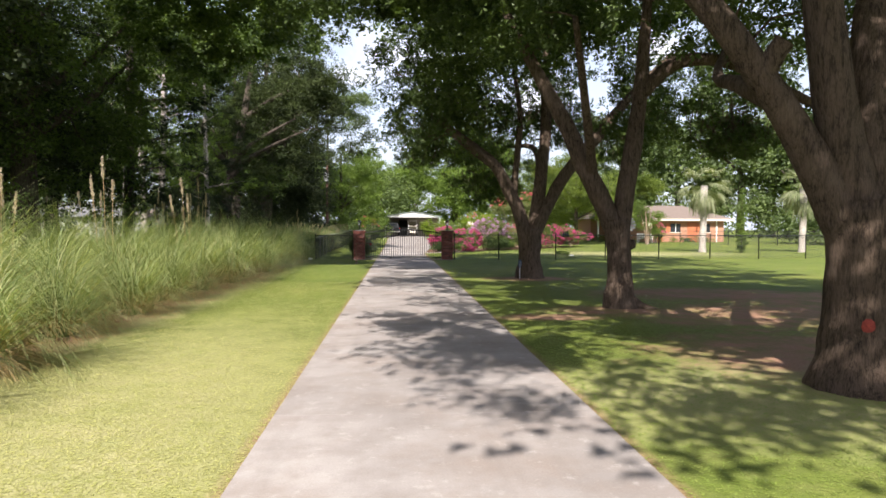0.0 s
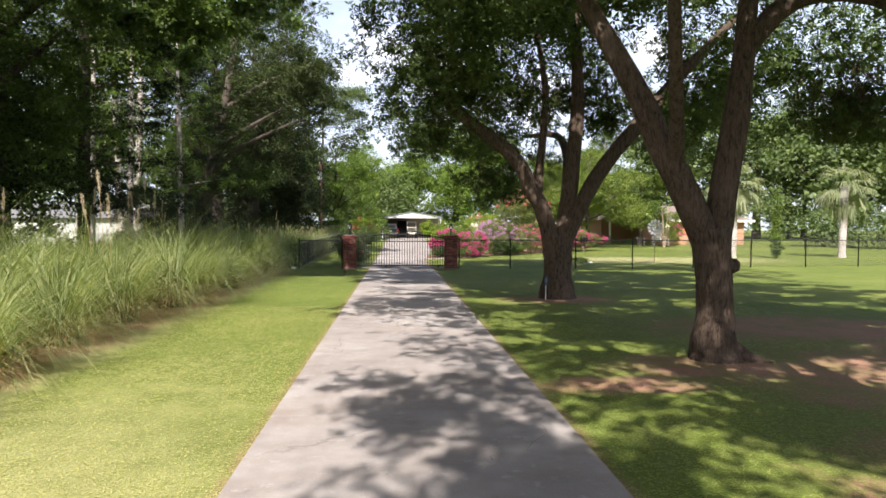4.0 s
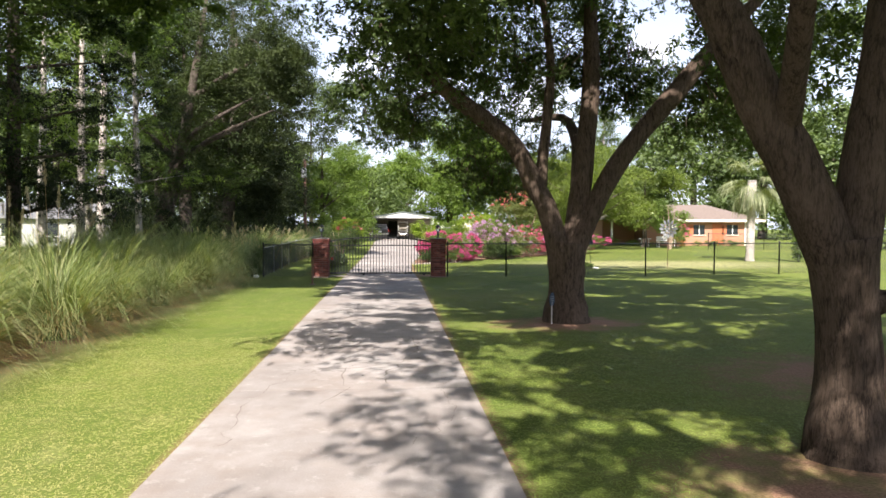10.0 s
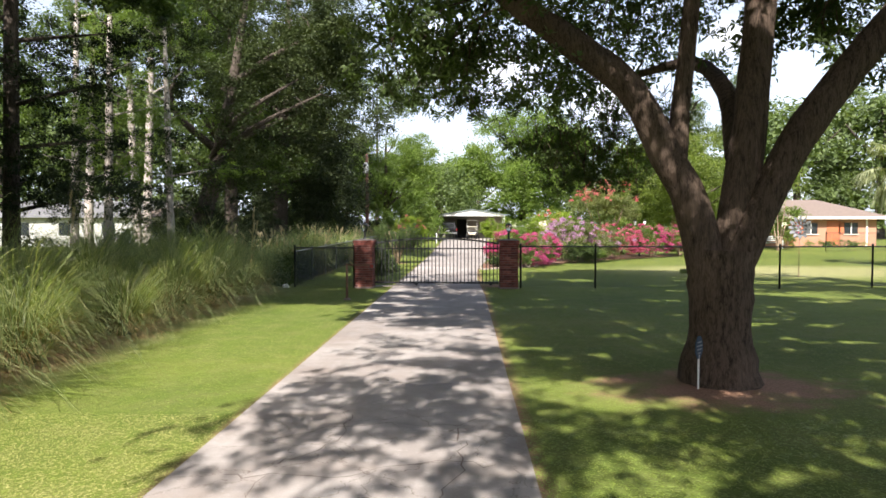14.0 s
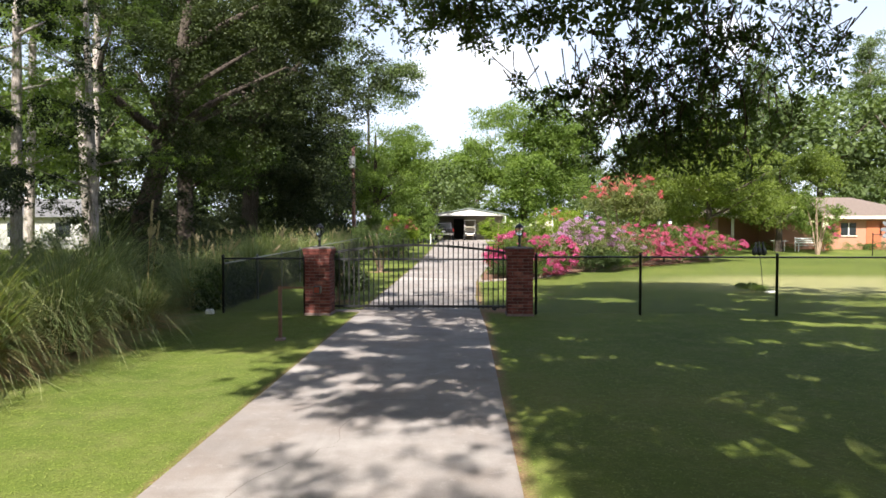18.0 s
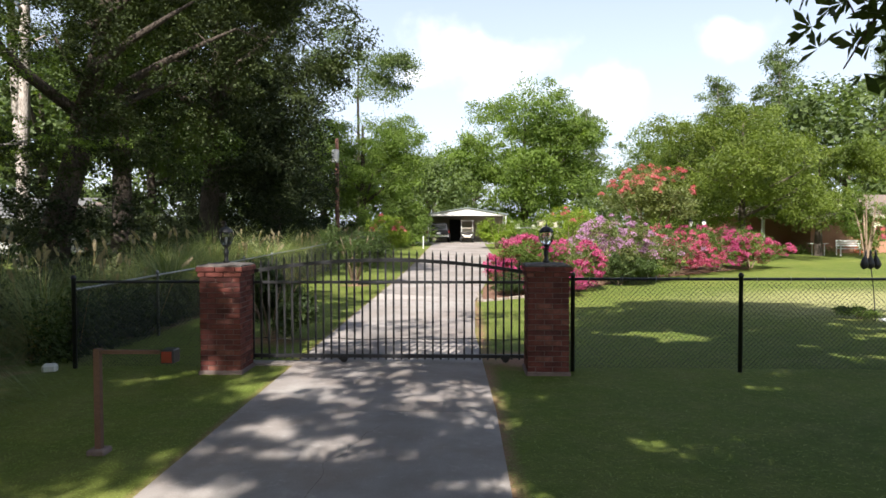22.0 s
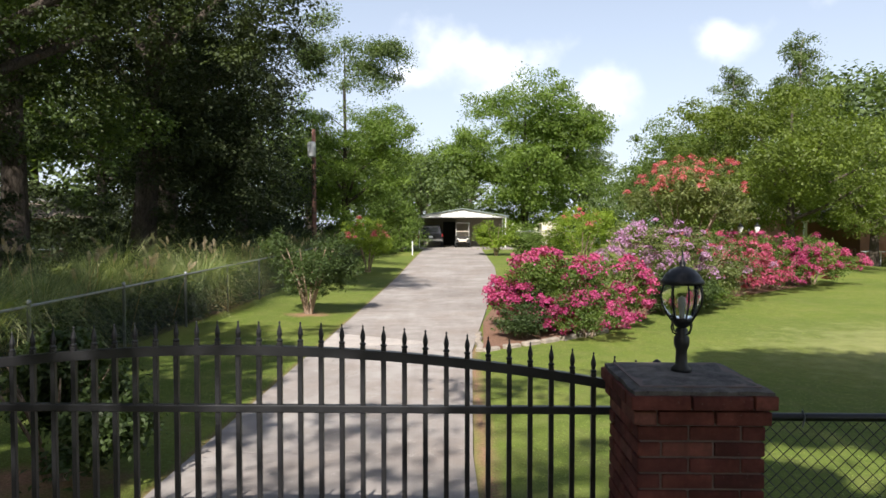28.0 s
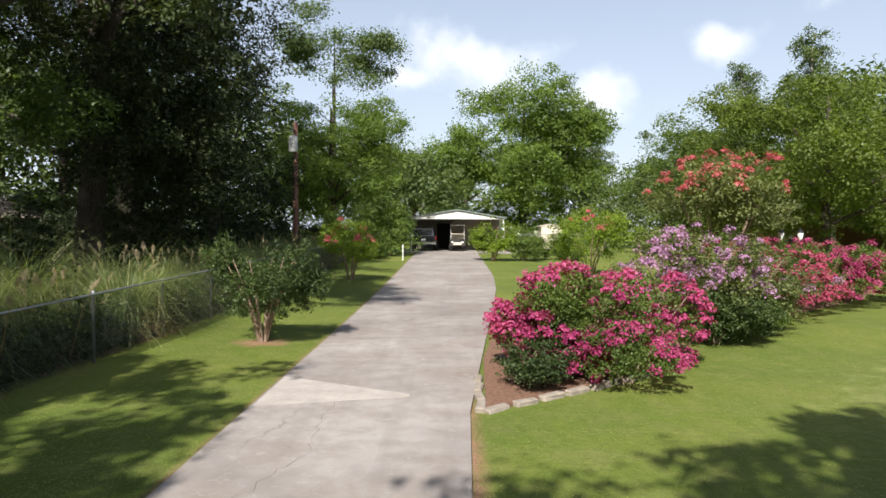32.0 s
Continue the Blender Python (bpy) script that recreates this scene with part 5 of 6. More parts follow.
# ---- trees on the far side of the grass ----
def left_oak(at, label, seed, h, r, n, size=0.2, mat=M_LIVE, lean=(0, 0), bark=M_DARKBARK, low=0.25, group="roadside woods", gaps=-0.4, name="oak_tree", trunk=None, twigs=45, lobes=10, extra=(), spray=100, wide=4.4):
    R = trunk or 0.024 * h + 0.05
    lx, ly = lean
    limbs = [[(0, 0, -0.2, R * 1.3), (lx * 0.1, ly * 0.1, h * 0.12, R), (lx * 0.4, ly * 0.4, h * 0.3, R * 0.8), (lx * 0.7, ly * 0.7, h * 0.55, R * 0.5), (lx, ly, h * 0.85, R * 0.2)]]
    rn = random.Random(seed)
    for k in range(5):
        a, z = rn.uniform(0, 6.28), h * rn.uniform(0.25, 0.5)
        u = z / h
        limbs.append([(lx * u, ly * u, z, R * 0.45), (lx * u + math.cos(a) * r * 0.35, ly * u + math.sin(a) * r * 0.35, z + h * 0.10, R * 0.3), (lx + math.cos(a) * r * 0.6, ly + math.sin(a) * r * 0.6, z + h * 0.2, R * 0.08)])
    zc, rz = h * (1 + low) / 2, h * (1 - low) / 2
    blobs = [(lx, ly, zc, r * 0.7, r * 0.7, rz * 0.92)]
    for k in range(lobes):
        a, zz = rn.uniform(0, 6.28), rn.uniform(-0.8, 0.85)
        q = math.sqrt(1 - zz * zz) * rn.uniform(0.6, 0.95)
        blobs.append((lx + math.cos(a) * r * q, ly + math.sin(a) * r * q, zc + zz * rz, r * rn.uniform(0.32, 0.5), r * rn.uniform(0.32, 0.5), rz * rn.uniform(0.2, 0.32)))
    blobs += list(extra)
    return tree(name, at, label, "tree", limbs, blobs, n, size, mat, bark, spray, size * wide, gaps, 1.5, twigs, seed, 0.55, 0.06, group)


def pine(at, label, seed, h, r, n, crown_from, size=0.3, lean=(0, 0), R=None, group="tall pines", mat=M_PINE, bark=M_PINEBARK, tiers=13, name="pine_tree"):
    rn = random.Random(seed)
    R = R or 0.012 * h + 0.05
    limbs = [[(0, 0, -0.2, R * 1.2), (0, 0, h * 0.1, R), (lean[0] * 0.5, lean[1] * 0.5, h * 0.5, R * 0.75), (lean[0], lean[1], h * 0.97, R * 0.15)]]
    blobs = []
    for k in range(tiers):
        u = crown_from + (1 - crown_from) * (k / (tiers - 1))
        a = k * 2.4 + rn.uniform(-0.4, 0.4)
        q = r * (1.15 - 0.8 * (u - crown_from) / (1 - crown_from)) * rn.uniform(0.5, 1)
        x, y_, z = lean[0] * u + math.cos(a) * q * 0.6, lean[1] * u + math.sin(a) * q * 0.6, h * u
        limbs.append([(lean[0] * u, lean[1] * u, z - 0.5, R * 0.3), (x * 0.6, y_ * 0.6, z - 0.2, R * 0.2), (x, y_, z, R * 0.08)])
        blobs.append((x, y_, z, q * 0.62 + 0.3, q * 0.62 + 0.3, h * 0.035 + 0.25))
    return tree(name, at, label, "tree", limbs, blobs, n, size, mat, bark, 70, size * 2.6, -0.3, 0.9, 40, seed, 0.3, 0.04, group)


DK = "live oak coloured dark for shade, with dense foliage behind the pampas"
A = left_oak((-17.5, 38.0, -0.1), "shady oak with a straight trunk", 21, 13, 5.0, 34000, 0.14, M_LEFT, low=0.22, gaps=-0.1)
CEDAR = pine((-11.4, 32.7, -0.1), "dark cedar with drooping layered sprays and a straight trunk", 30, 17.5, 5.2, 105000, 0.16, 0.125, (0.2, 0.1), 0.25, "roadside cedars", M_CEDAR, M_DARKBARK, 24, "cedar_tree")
# This oak's shade is partly put into its leaf colour.
left_oak((-10.4, 44.2, -0.1), "leaning oak reaching over the tall grass, leaves toned dim for shade", 22, 16.5, 6.2, 92000, 0.115, M_DIM, lean=(2.4, 1.0), low=0.16, gaps=0.1)
left_oak((-11.5, 61.5, 0.1), "huge live oak with heavy spreading limbs, coloured dark for shade", 23, 21, 8.4, 140000, 0.16, M_SHADELIVE, lean=(1.4, -1.0), low=0.04, trunk=0.55, gaps=-0.6)
BROAD = left_oak((-10.2, 21.5, -0.1), "broad shady oak leafed down to the brush", 28, 15.0, 5.4, 88000, 0.125, M_LEFT, low=0.03, gaps=-0.6)
# High boughs, mostly out of view, added to shade hedge, verge and fence.
rg = np.random.default_rng(128)
for boughs, count, gaps in (
        ([(2.9, -7.6, 9.8, 2.0, 2.8, 1.1), (3.1, -4.4, 9.8, 2.1, 3.0, 1.1), (3.4, -1.0, 9.8, 2.2, 3.2, 1.1)], 30000, -1.0),
        ([(6.2, -1.6, 9.6, 2.5, 2.0, 1.1), (5.8, -0.2, 10.0, 2.7, 2.0, 1.1)], 14000, -0.6),
        ([(6.4, 1.4, 10.0, 2.2, 1.4, 0.9), (4.8, 3.5, 9.8, 2.6, 3.0, 1.1), (4.4, 7.5, 9.8, 2.4, 3.0, 1.0), (6.8, 5.2, 9.8, 2.2, 2.2, 1.0), (6.4, 8.6, 9.6, 2.0, 2.0, 0.9), (3.4, 10.6, 9.8, 2.2, 2.2, 1.0), (1.6, 4.6, 9.8, 2.0, 3.0, 1.0), (1.2, 9.4, 9.8, 2.0, 3.0, 1.0), (1.4, 14.0, 9.8, 2.0, 3.0, 1.0)], 37000, -0.35)):
    _, p, q = crown_points(rg, boughs, count, 130, 0.6, gaps, 0.8, 0.5, 128)
    part("overhanging_bough", quads("overhanging_bough", leaves(rg, p, 0.2, 0.6, heart=q, tri=True), M_LEFT), None, BROAD, "high boughs added to shade the grass")
# Oak outside the view, added only to cast shade on drive and lawn.
SHADE_OAK = left_oak((7.0, 1.4, 0), "unseen oak added to shade the start of the driveway", 29, 11.5, 6.6, 20000, 0.22, M_OAK, extra=[(-4.9, -2.6, 8.8, 2.4, 2.8, 1.0), (-3.8, -2.0, 8.4, 2.6, 3.0, 1.2)], low=0.45, gaps=0.2, bark=M_OAKBARK, group="driveway oaks")
# Extra unseen leaf clumps, placed by where their shadows land.
rg = np.random.default_rng(129)
_, p, q = crown_points(rg, [(-6.8, -5.0, 8.8, 0.9, 1.1, 0.5), (-7.2, -3.3, 8.8, 1.3, 1.5, 0.7), (-7.6, -0.8, 8.8, 1.6, 1.6, 0.7), (-6.5, -2.2, 8.7, 1.1, 1.5, 0.6), (-4.3, -7.0, 8.8, 1.3, 1.1, 0.6), (-3.0, -6.8, 8.8, 1.3, 1.2, 0.6)], 7800, 70, 0.45, -0.25, 0.8, 0.6, 129)
part("outer_bough", quads("outer_bough", leaves(rg, p, 0.15, 0.55, heart=q, tri=True), M_OAK), None, SHADE_OAK, "thin unseen boughs added to shade the drive")
B = left_oak((-13.5, 24.0, -0.1), DK, 24, 16, 5.2, 36000, 0.18, M_SHADELIVE, low=0.05, gaps=-0.8)
left_oak((-9.3, 54.5, 0.0), "live oak with low twiggy branches, coloured dark for shade", 25, 17, 5.2, 92000, 0.13, M_SHADELIVE, lean=(0.8, 0), low=0.03, gaps=-0.5)
left_oak((-10.2, 48.5, -0.1), "mid-green maple with airy layered foliage", 26, 14.5, 4.2, 48000, 0.125, M_LEFT, low=0.25, gaps=-0.1)
left_oak((-5.0, 75.0, 0.35), "bright green rounded tree beside the drive", 27, 10.8, 4.6, 90000, 0.16, M_PALE, low=-0.15, gaps=-1.2, lobes=22, spray=220, wide=5.6)
# The B copies at (-13.4, 6) and (-18, 18) are unseen, kept to cast shade.
for m in ((-13.4, 6.0, 200, 1.15, B), (-21.0, 29.0, 100, 1.0, A), (-18, 18, 77, 1.1, B), (-12.8, 15.5, 165, 0.9, B), (-9.2, 66.0, 40, 0.75, B)):
    copy_thing(m[4], pose(m[0], m[1], -0.1, 0, 0, m[2]) @ Matrix.Diagonal((m[3], m[3], m[3], 1)))
copy_thing(CEDAR, pose(-14.5, 28.0, -0.1, 0, 0, 130) @ Matrix.Diagonal((0.95, 0.95, 0.95, 1)))
PINE = pine((-16.7, 52.6, 0), "tall pine with a pale bare trunk", 31, 20, 3.4, 12000, 0.5, 0.26, (0.6, 0), 0.27)
for x, yy, a, s in ((-21.4, 54.6, 40, 1.0), (-19.5, 57.0, 220, 1.05), (-24.0, 48.0, 300, 1.0)):
    copy_thing(PINE, pose(x, yy, 0, 0, 0, a) @ Matrix.Diagonal((s, s, s, 1)))
LOW = pine((-12.5, 40.3, -0.1), "pale-trunked pine with light feathery boughs", 32, 15, 3.8, 15000, 0.28, 0.125, (0.3, 0), 0.19, "roadside pines", M_PALE)
for x, yy, a, s in ((-9.9, 40.4, 250, 0.85), (-15.8, 43.5, 40, 1.05)):
    copy_thing(LOW, pose(x, yy, -0.1, 0, 0, a) @ Matrix.Diagonal((s, s, s, 1)))


def undergrowth(name, label, blobs, n, size, mat, seed, gaps=-0.2):
    rg = np.random.default_rng(seed)
    _, p, q = crown_points(rg, blobs, n, 60, size * 3.2, gaps, 0.9, 0.5, seed)
    ok = p[:, 2] > -0.1
    ob = new(name, quads(name, leaves(rg, p[ok], size, 0.55, heart=q[ok], tri=True), mat))
    return tagged(ob, label, "undergrowth", "", "stuff")


undergrowth("undergrowth", "dark brush growing under the roadside trees", [(-8.5 - (k % 3) * 3.4, 2 + k * 3.1, 0.4 if k > 8 else 1.3, 2.0, 2.2, 0.9 + 0.5 * (k % 2) + (0.9 if k < 9 else 0)) for k in range(26)], 80000, 0.12, M_LIVE, 41)
# The next two reuse the leaf colour darkened for shade.
undergrowth("back_brush", "dark brush that closes the view under the live oaks", [(-8 - k * 1.9, 73 + 1.5 * (k % 2), 1.8, 2.0, 1.4, 2.6) for k in range(12)], 36000, 0.2, M_SHADELIVE, 46, -0.9)
undergrowth("yard_edge_shrubs", "mixed green shrubs at the edge of the yard", [(-6.5 - (k % 2) * 2, 55 + k * 2.6, 1.0, 2.0, 2.0, 1.6) for k in range(10)] + [(-9.5 - (k % 3) * 2.4, 44 + k * 2.2, 1.6, 2.2, 2.0, 2.3) for k in range(12)] + [(-5.6 - (k % 2) * 1.5, 34 + k * 2.0, 0.5, 1.3, 1.4, 0.9) for k in range(14)], 90000, 0.14, M_SHADELIVE, 42)


# ---- trees beyond the gate ----
left_oak((10.0, 104.0, 0.44), "tall full green tree behind the carport", 51, 16.8, 8.4, 110000, 0.29, M_PALE, low=-0.2, gaps=-0.75, lobes=22, spray=210, wide=5.4, twigs=90, group="back woods")
left_oak((17.5, 76.0, 0.4), "rounded green tree behind the crape myrtles", 52, 9.0, 5.0, 50000, 0.16, M_SHRUB, spray=170, wide=5.0, lobes=12, low=0.02, gaps=-0.6, group="yard trees")
left_oak((16.8, 58.5, 0.15), "spreading bright green shade tree on the lawn", 53, 8.2, 5.3, 84000, 0.13, M_YARD, low=0.16, gaps=-0.55, spray=120, wide=4.6, lobes=14, twigs=90, group="yard trees", trunk=0.2)
left_oak((22.5, 62.0, 0.2), "leafy green yard tree near the brick house", 54, 6.4, 3.8, 42000, 0.13, M_YARD, low=0.14, gaps=-0.5, spray=120, wide=4.6, lobes=12, twigs=80, group="yard trees")
FAR = left_oak((-1.5, 122, 0.44), "distant green tree in the back woods", 55, 13, 6.2, 8200, 0.46, M_FAR, low=-0.1, group="back woods", gaps=-0.7, twigs=12, spray=150, wide=5.0)
left_oak((-8.8, 98, 0.44), "tall airy tree with an open crown", 56, 22.5, 5.2, 17000, 0.27, M_FAR, low=0.66, group="back woods", gaps=0.05, trunk=0.26, twigs=110, wide=5.0)
for x, yy, a, s in ((4.5, 128, 30, 0.95), (-7, 112, 80, 0.95), (-13, 100, 200, 1.0), (19, 118, 100, 0.95), (27, 110, 10, 0.85), (36, 104, 300, 0.8), (46, 98, 200, 0.85), (56, 92, 140, 1.0), (66, 84, 20, 1.2), (-22, 92, 60, 1.2), (-32, 84, 100, 1.3), (-42, 76, 10, 1.3), (30, 88, 330, 0.78), (38, 87, 40, 1.25), (45, 84, 300, 1.3), (52, 80, 70, 1.3), (58, 77, 10, 1.2), (24, 92, 170, 0.78), (60, 70, 250, 1.2), (-1.0, 96, 150, 0.75), (-31, 77, 30, 1.3), (-26, 18, 20, 0.8), (-30, 32, 90, 0.75), (-34, 44, 160, 0.7), (-24, 8, 240, 0.9), (-19, 70, 300, 1.0), (-13, 78, 130, 0.95)):
    copy_thing(FAR, pose(x, yy, gz(yy) - 0.1, 0, 0, a) @ Matrix.Diagonal((s, s, s, 1)))
P2 = pine((31.0, 100, 0.44), "tall pine standing above the back woods", 57, 17.5, 3.6, 15000, 0.56, 0.3, group="back pines")
for x, yy, a, s in ((37.8, 100, 70, 1.18), (45.5, 92, 140, 1.2), (19.8, 118, 33, 0.98), (54, 92, 200, 1.1)):
    copy_thing(P2, pose(x, yy, 0.44, 0, 0, a) @ Matrix.Diagonal((s, s, s, 1)))
undergrowth("far_woods", "distant woods that close the view", [(120 * math.sin(k * 0.131), 20 + 125 * math.cos(k * 0.131), 5.0, 9, 9, 7.5) for k in range(48)], 70000, 0.9, M_FAR, 43, -0.8)
undergrowth("back_yard_woods", "dark mixed woods behind the house and lawn", [(17 + k * 3.3, 92 - k * 1.6 + 3 * (k % 2), 3.0 + 0.8 * (k % 3), 3.2, 2.6, 3.6 + (k % 3)) for k in range(17)] + [(38 + k * 2.4, 60 - k * 1.6, 1.6, 2.6, 2.2, 2.4) for k in range(9)] + [(-6 + k * 3.2, 112 + 2 * (k % 2), 2.6, 2.8, 2.4, 3.4) for k in range(8)], 88000, 0.32, M_FAR, 45, -0.6)


# ---- crape myrtles and flower bed ----
def crape(name, at, label, r, h, seed, n, mat, blossom, stems=6, size=0.07, low=0.3, group="crape myrtles", spray=24):
    rn = random.Random(seed)
    limbs = []
    for k in range(stems):
        a = k * 6.28 / stems + rn.uniform(-0.4, 0.4)
        limbs.append([(math.cos(a) * 0.05, math.sin(a) * 0.05, -0.1, 0.022 * h / 1.6 + 0.006), (math.cos(a) * r * 0.22, math.sin(a) * r * 0.22, h * 0.3, 0.016 * h / 1.6 + 0.004), (math.cos(a) * r * 0.6, math.sin(a) * r * 0.6, h * 0.75, 0.006)])
    zc, rz = h * (1 + low) / 2, h * (1 - low) / 2
    blobs = [(0, 0, zc, r * 0.77, r * 0.77, rz * 0.93)]
    for k in range(10):
        a, zz = rn.uniform(0, 6.28), rn.uniform(-0.6, 0.7)
        q = math.sqrt(1 - zz * zz) * 0.78
        blobs.append((math.cos(a) * r * q, math.sin(a) * r * q, zc + zz * rz * 0.8, r * rn.uniform(0.3, 0.45), r * rn.uniform(0.3, 0.45), rz * rn.uniform(0.3, 0.45)))
    return tree(name, at, label, "shrub", limbs, blobs, n, size, mat, M_STEM, 36, size * 2.9, -0.2, 0.5, 40, seed, 0.55, 0.03, group, blossom=blossom, split=True)


PK = "low crape myrtle covered in magenta blossom in the flower bed"
crape("crape_myrtle", (4.4, 42.5, 0), PK, 1.12, 1.62, 61, 15000, M_SHRUB, (M_PINK, 21000, 0.052, 0.1), low=0.0, size=0.055)
crape("crape_myrtle", (5.6, 43.3, 0), PK, 1.25, 1.5, 62, 15000, M_SHRUB, (M_PINK, 23000, 0.052, 0.0), low=0.0, size=0.055)
crape("crape_myrtle", (5.0, 41.85, 0), "small magenta crape myrtle at the front of the bed", 0.85, 0.85, 63, 5500, M_SHRUB, (M_PINK, 9500, 0.042, 0.0), low=0.0, size=0.05)
crape("crape_myrtle", (7.2, 46.2, 0), "lilac crape myrtle in half bloom", 1.7, 2.3, 64, 14000, M_GREYSHRUB, (M_LILAC, 6500, 0.055, 0.9), low=0.05)
crape("crape_myrtle", (8.9, 47.4, 0), "grey-green crape myrtle with few lilac blooms", 1.6, 2.0, 65, 12000, M_GREYSHRUB, (M_LILAC, 2200, 0.055, 0.8), low=0.0)
crape("crape_myrtle", (10.5, 49.6, 0), "rose-pink crape myrtle shrub beside the lawn", 1.7, 1.95, 66, 11000, M_SHRUB, (M_ROSE, 12000, 0.055, 0.2), low=0.0)
crape("crape_myrtle", (12.9, 51.4, 0.02), "bright magenta crape myrtle shrub beside the lawn", 1.75, 1.95, 67, 11000, M_SHRUB, (M_PINK, 13000, 0.055, 0.2), low=0.0)
crape("crape_myrtle", (15.0, 53.2, 0.05), "magenta crape myrtle shrub at the end of the bed", 1.4, 1.6, 68, 9000, M_SHRUB, (M_PINK, 9000, 0.055, 0.2), low=0.0)
crape("crape_myrtle", (10.6, 53.0, 0.05), "tall coral-flowered crape myrtle tree", 2.3, 4.5, 69, 22000, M_GREYSHRUB, (M_RED, 9500, 0.065, 3.1), low=0.3, size=0.09)
crape("crape_myrtle", (8.2, 60.0, 0.15), "orange-flowered crape myrtle behind the bed", 1.9, 3.0, 70, 11000, M_BRIGHT, (M_RED, 800, 0.07, 1.9), low=0.15, size=0.09)
crape("low_shrub", (7.5, 45.2, 0), "dense dark green shrub below the lilac crape myrtle", 1.0, 1.05, 88, 11000, M_LIVE, None, low=0.0, size=0.06)
crape("low_shrub", (8.6, 46.4, 0), "dark leafy shrub at the edge of the bed", 0.8, 0.85, 89, 8000, M_SHRUB, None, low=0.0, size=0.06)
crape("low_shrub", (3.75, 41.5, 0), "low rounded dark green shrub at the corner of the bed", 0.6, 0.74, 71, 9000, M_LIVE, None, low=0.0, size=0.04)
crape("young_crape_myrtle", (-0.95, 45.1, 0), "young grey-green crape myrtle with many slim stems", 1.15, 2.05, 72, 22000, M_LIVE, None, 11, 0.05, 0.12, "driveway crapes")
crape("young_crape_myrtle", (-1.3, 58.4, 0.05), "young crape myrtle topped with coral blossom", 1.15, 2.5, 73, 11000, M_BRIGHT, (M_RED, 2600, 0.06, 1.5), 5, 0.07, 0.2, "driveway crapes")
crape("young_crape_myrtle", (-1.2, 75.0, 0.38), "young crape myrtle with pale pink blossom by the carport", 1.3, 2.9, 74, 8000, M_SHRUB, (M_ROSE, 700, 0.07, 2.0), 4, 0.09, 0.35, "driveway crapes")
crape("garden_shrub", (-0.72, 34.6, 0), "dark twiggy shrub just inside the gate", 0.78, 1.2, 75, 17000, M_LIVE, None, 7, 0.06, 0.0, "driveway crapes")
crape("garden_shrub", (4.9, 70.0, 0.3), "yellow-green shrub beside the carport", 1.2, 2.6, 76, 8000, M_BRIGHT, None, 5, 0.1, 0.0, "carport shrubs")
crape("garden_shrub", (6.6, 70.5, 0.3), "spreading green shrub before the yard fence", 1.4, 1.45, 77, 8000, M_SHRUB, None, 5, 0.09, 0.0, "carport shrubs")
crape("garden_shrub", (8.9, 71.5, 0.3), "loose garden shrub before the yard fence", 1.5, 1.35, 78, 7000, M_SHRUB, (M_ROSE, 500, 0.06, 0.4), 5, 0.09, 0.0, "carport shrubs")
crape("white_crape_myrtle", (23.4, 59.0, 0.15), "leafy crape myrtle with few white blooms beside the house", 1.4, 4.4, 85, 9000, M_SHRUB, (M_WHITEFL, 350, 0.08, 1.6), 5, 0.1, 0.05, "house shrubs")
crape("pink_shrub", (25.6, 62.6, 0.15), "pale pink flowering shrub before the house", 1.0, 2.2, 86, 5000, M_SHRUB, (M_ROSE, 1300, 0.07, 0.8), 5, 0.1, 0.0, "house shrubs")
tree("columnar_conifer", (23.0, 41.6, 0), "slim columnar evergreen beside the palms", "tree", [[(0, 0, -0.1, 0.07), (0, 0, 2.0, 0.05), (0, 0, 3.6, 0.02)]], [(0, 0, 0.5 + 0.55 * k, 0.34 - 0.035 * k, 0.34 - 0.035 * k, 0.45) for k in range(7)], 9000, 0.08, M_SHRUB, M_DARKBARK, 60, 0.16, -2.0, 0.5, 10, 87, 0.4, 0.02, "house shrubs")
crape("white_shrub", (7.6, 80.5, 0.44), "white-flowering shrub behind the yard fence", 1.4, 1.9, 79, 6000, M_SHRUB, (M_WHITEFL, 1600, 0.09, 1.0), 5, 0.11, 0.0, "carport shrubs")

bed = bmesh.new()
outline = [(2.98, 40.35), (4.4, 41.55), (5.5, 42.6), (7.2, 45.4), (9.3, 48.0), (11.8, 50.2), (14.8, 52.9), (15.6, 54.5), (12.0, 54.8), (8.0, 50.0), (5.2, 46.8), (3.5, 46.5), (3.1, 43.5)]
prism(bed, outline, 2, -0.05, 0.03)
bed_ob = part("flower_bed", bed, M_MULCH)
tagged(bed_ob, "bed of reddish pine-bark mulch", "flower bed", "", "structure")
edging = thing("stone_edging", (0, 0, 0), "pale rough stones edging the flower bed", "edging", "", "structure")
re = random.Random(9)
edge = [(2.95, 42.2), (2.93, 40.3), (4.4, 41.45), (5.55, 42.5)]
for (ax, ay), (bx, by) in zip(edge, edge[1:]):
    n = int(math.hypot(bx - ax, by - ay) / 0.42)
    ang = math.degrees(math.atan2(by - ay, bx - ax))
    for k in range(n):
        u = (k + 0.5) / n
        s = re.uniform(0.85, 1.1)
        bm = boxed((-0.2 * s, -0.06, -0.04), (0.2 * s, 0.06 * s, 0.05 + re.uniform(-0.02, 0.015)), 0.02)
        for v in bm.verts:
            v.co += Vector((re.uniform(-1, 1), re.uniform(-1, 1), re.uniform(-1, 1))) * 0.008
        bm.transform(pose(ax + (bx - ax) * u, ay + (by - ay) * u, 0, 0, 0, ang + re.uniform(-8, 8)))
        part("stone", bm, M_STONE, edging)


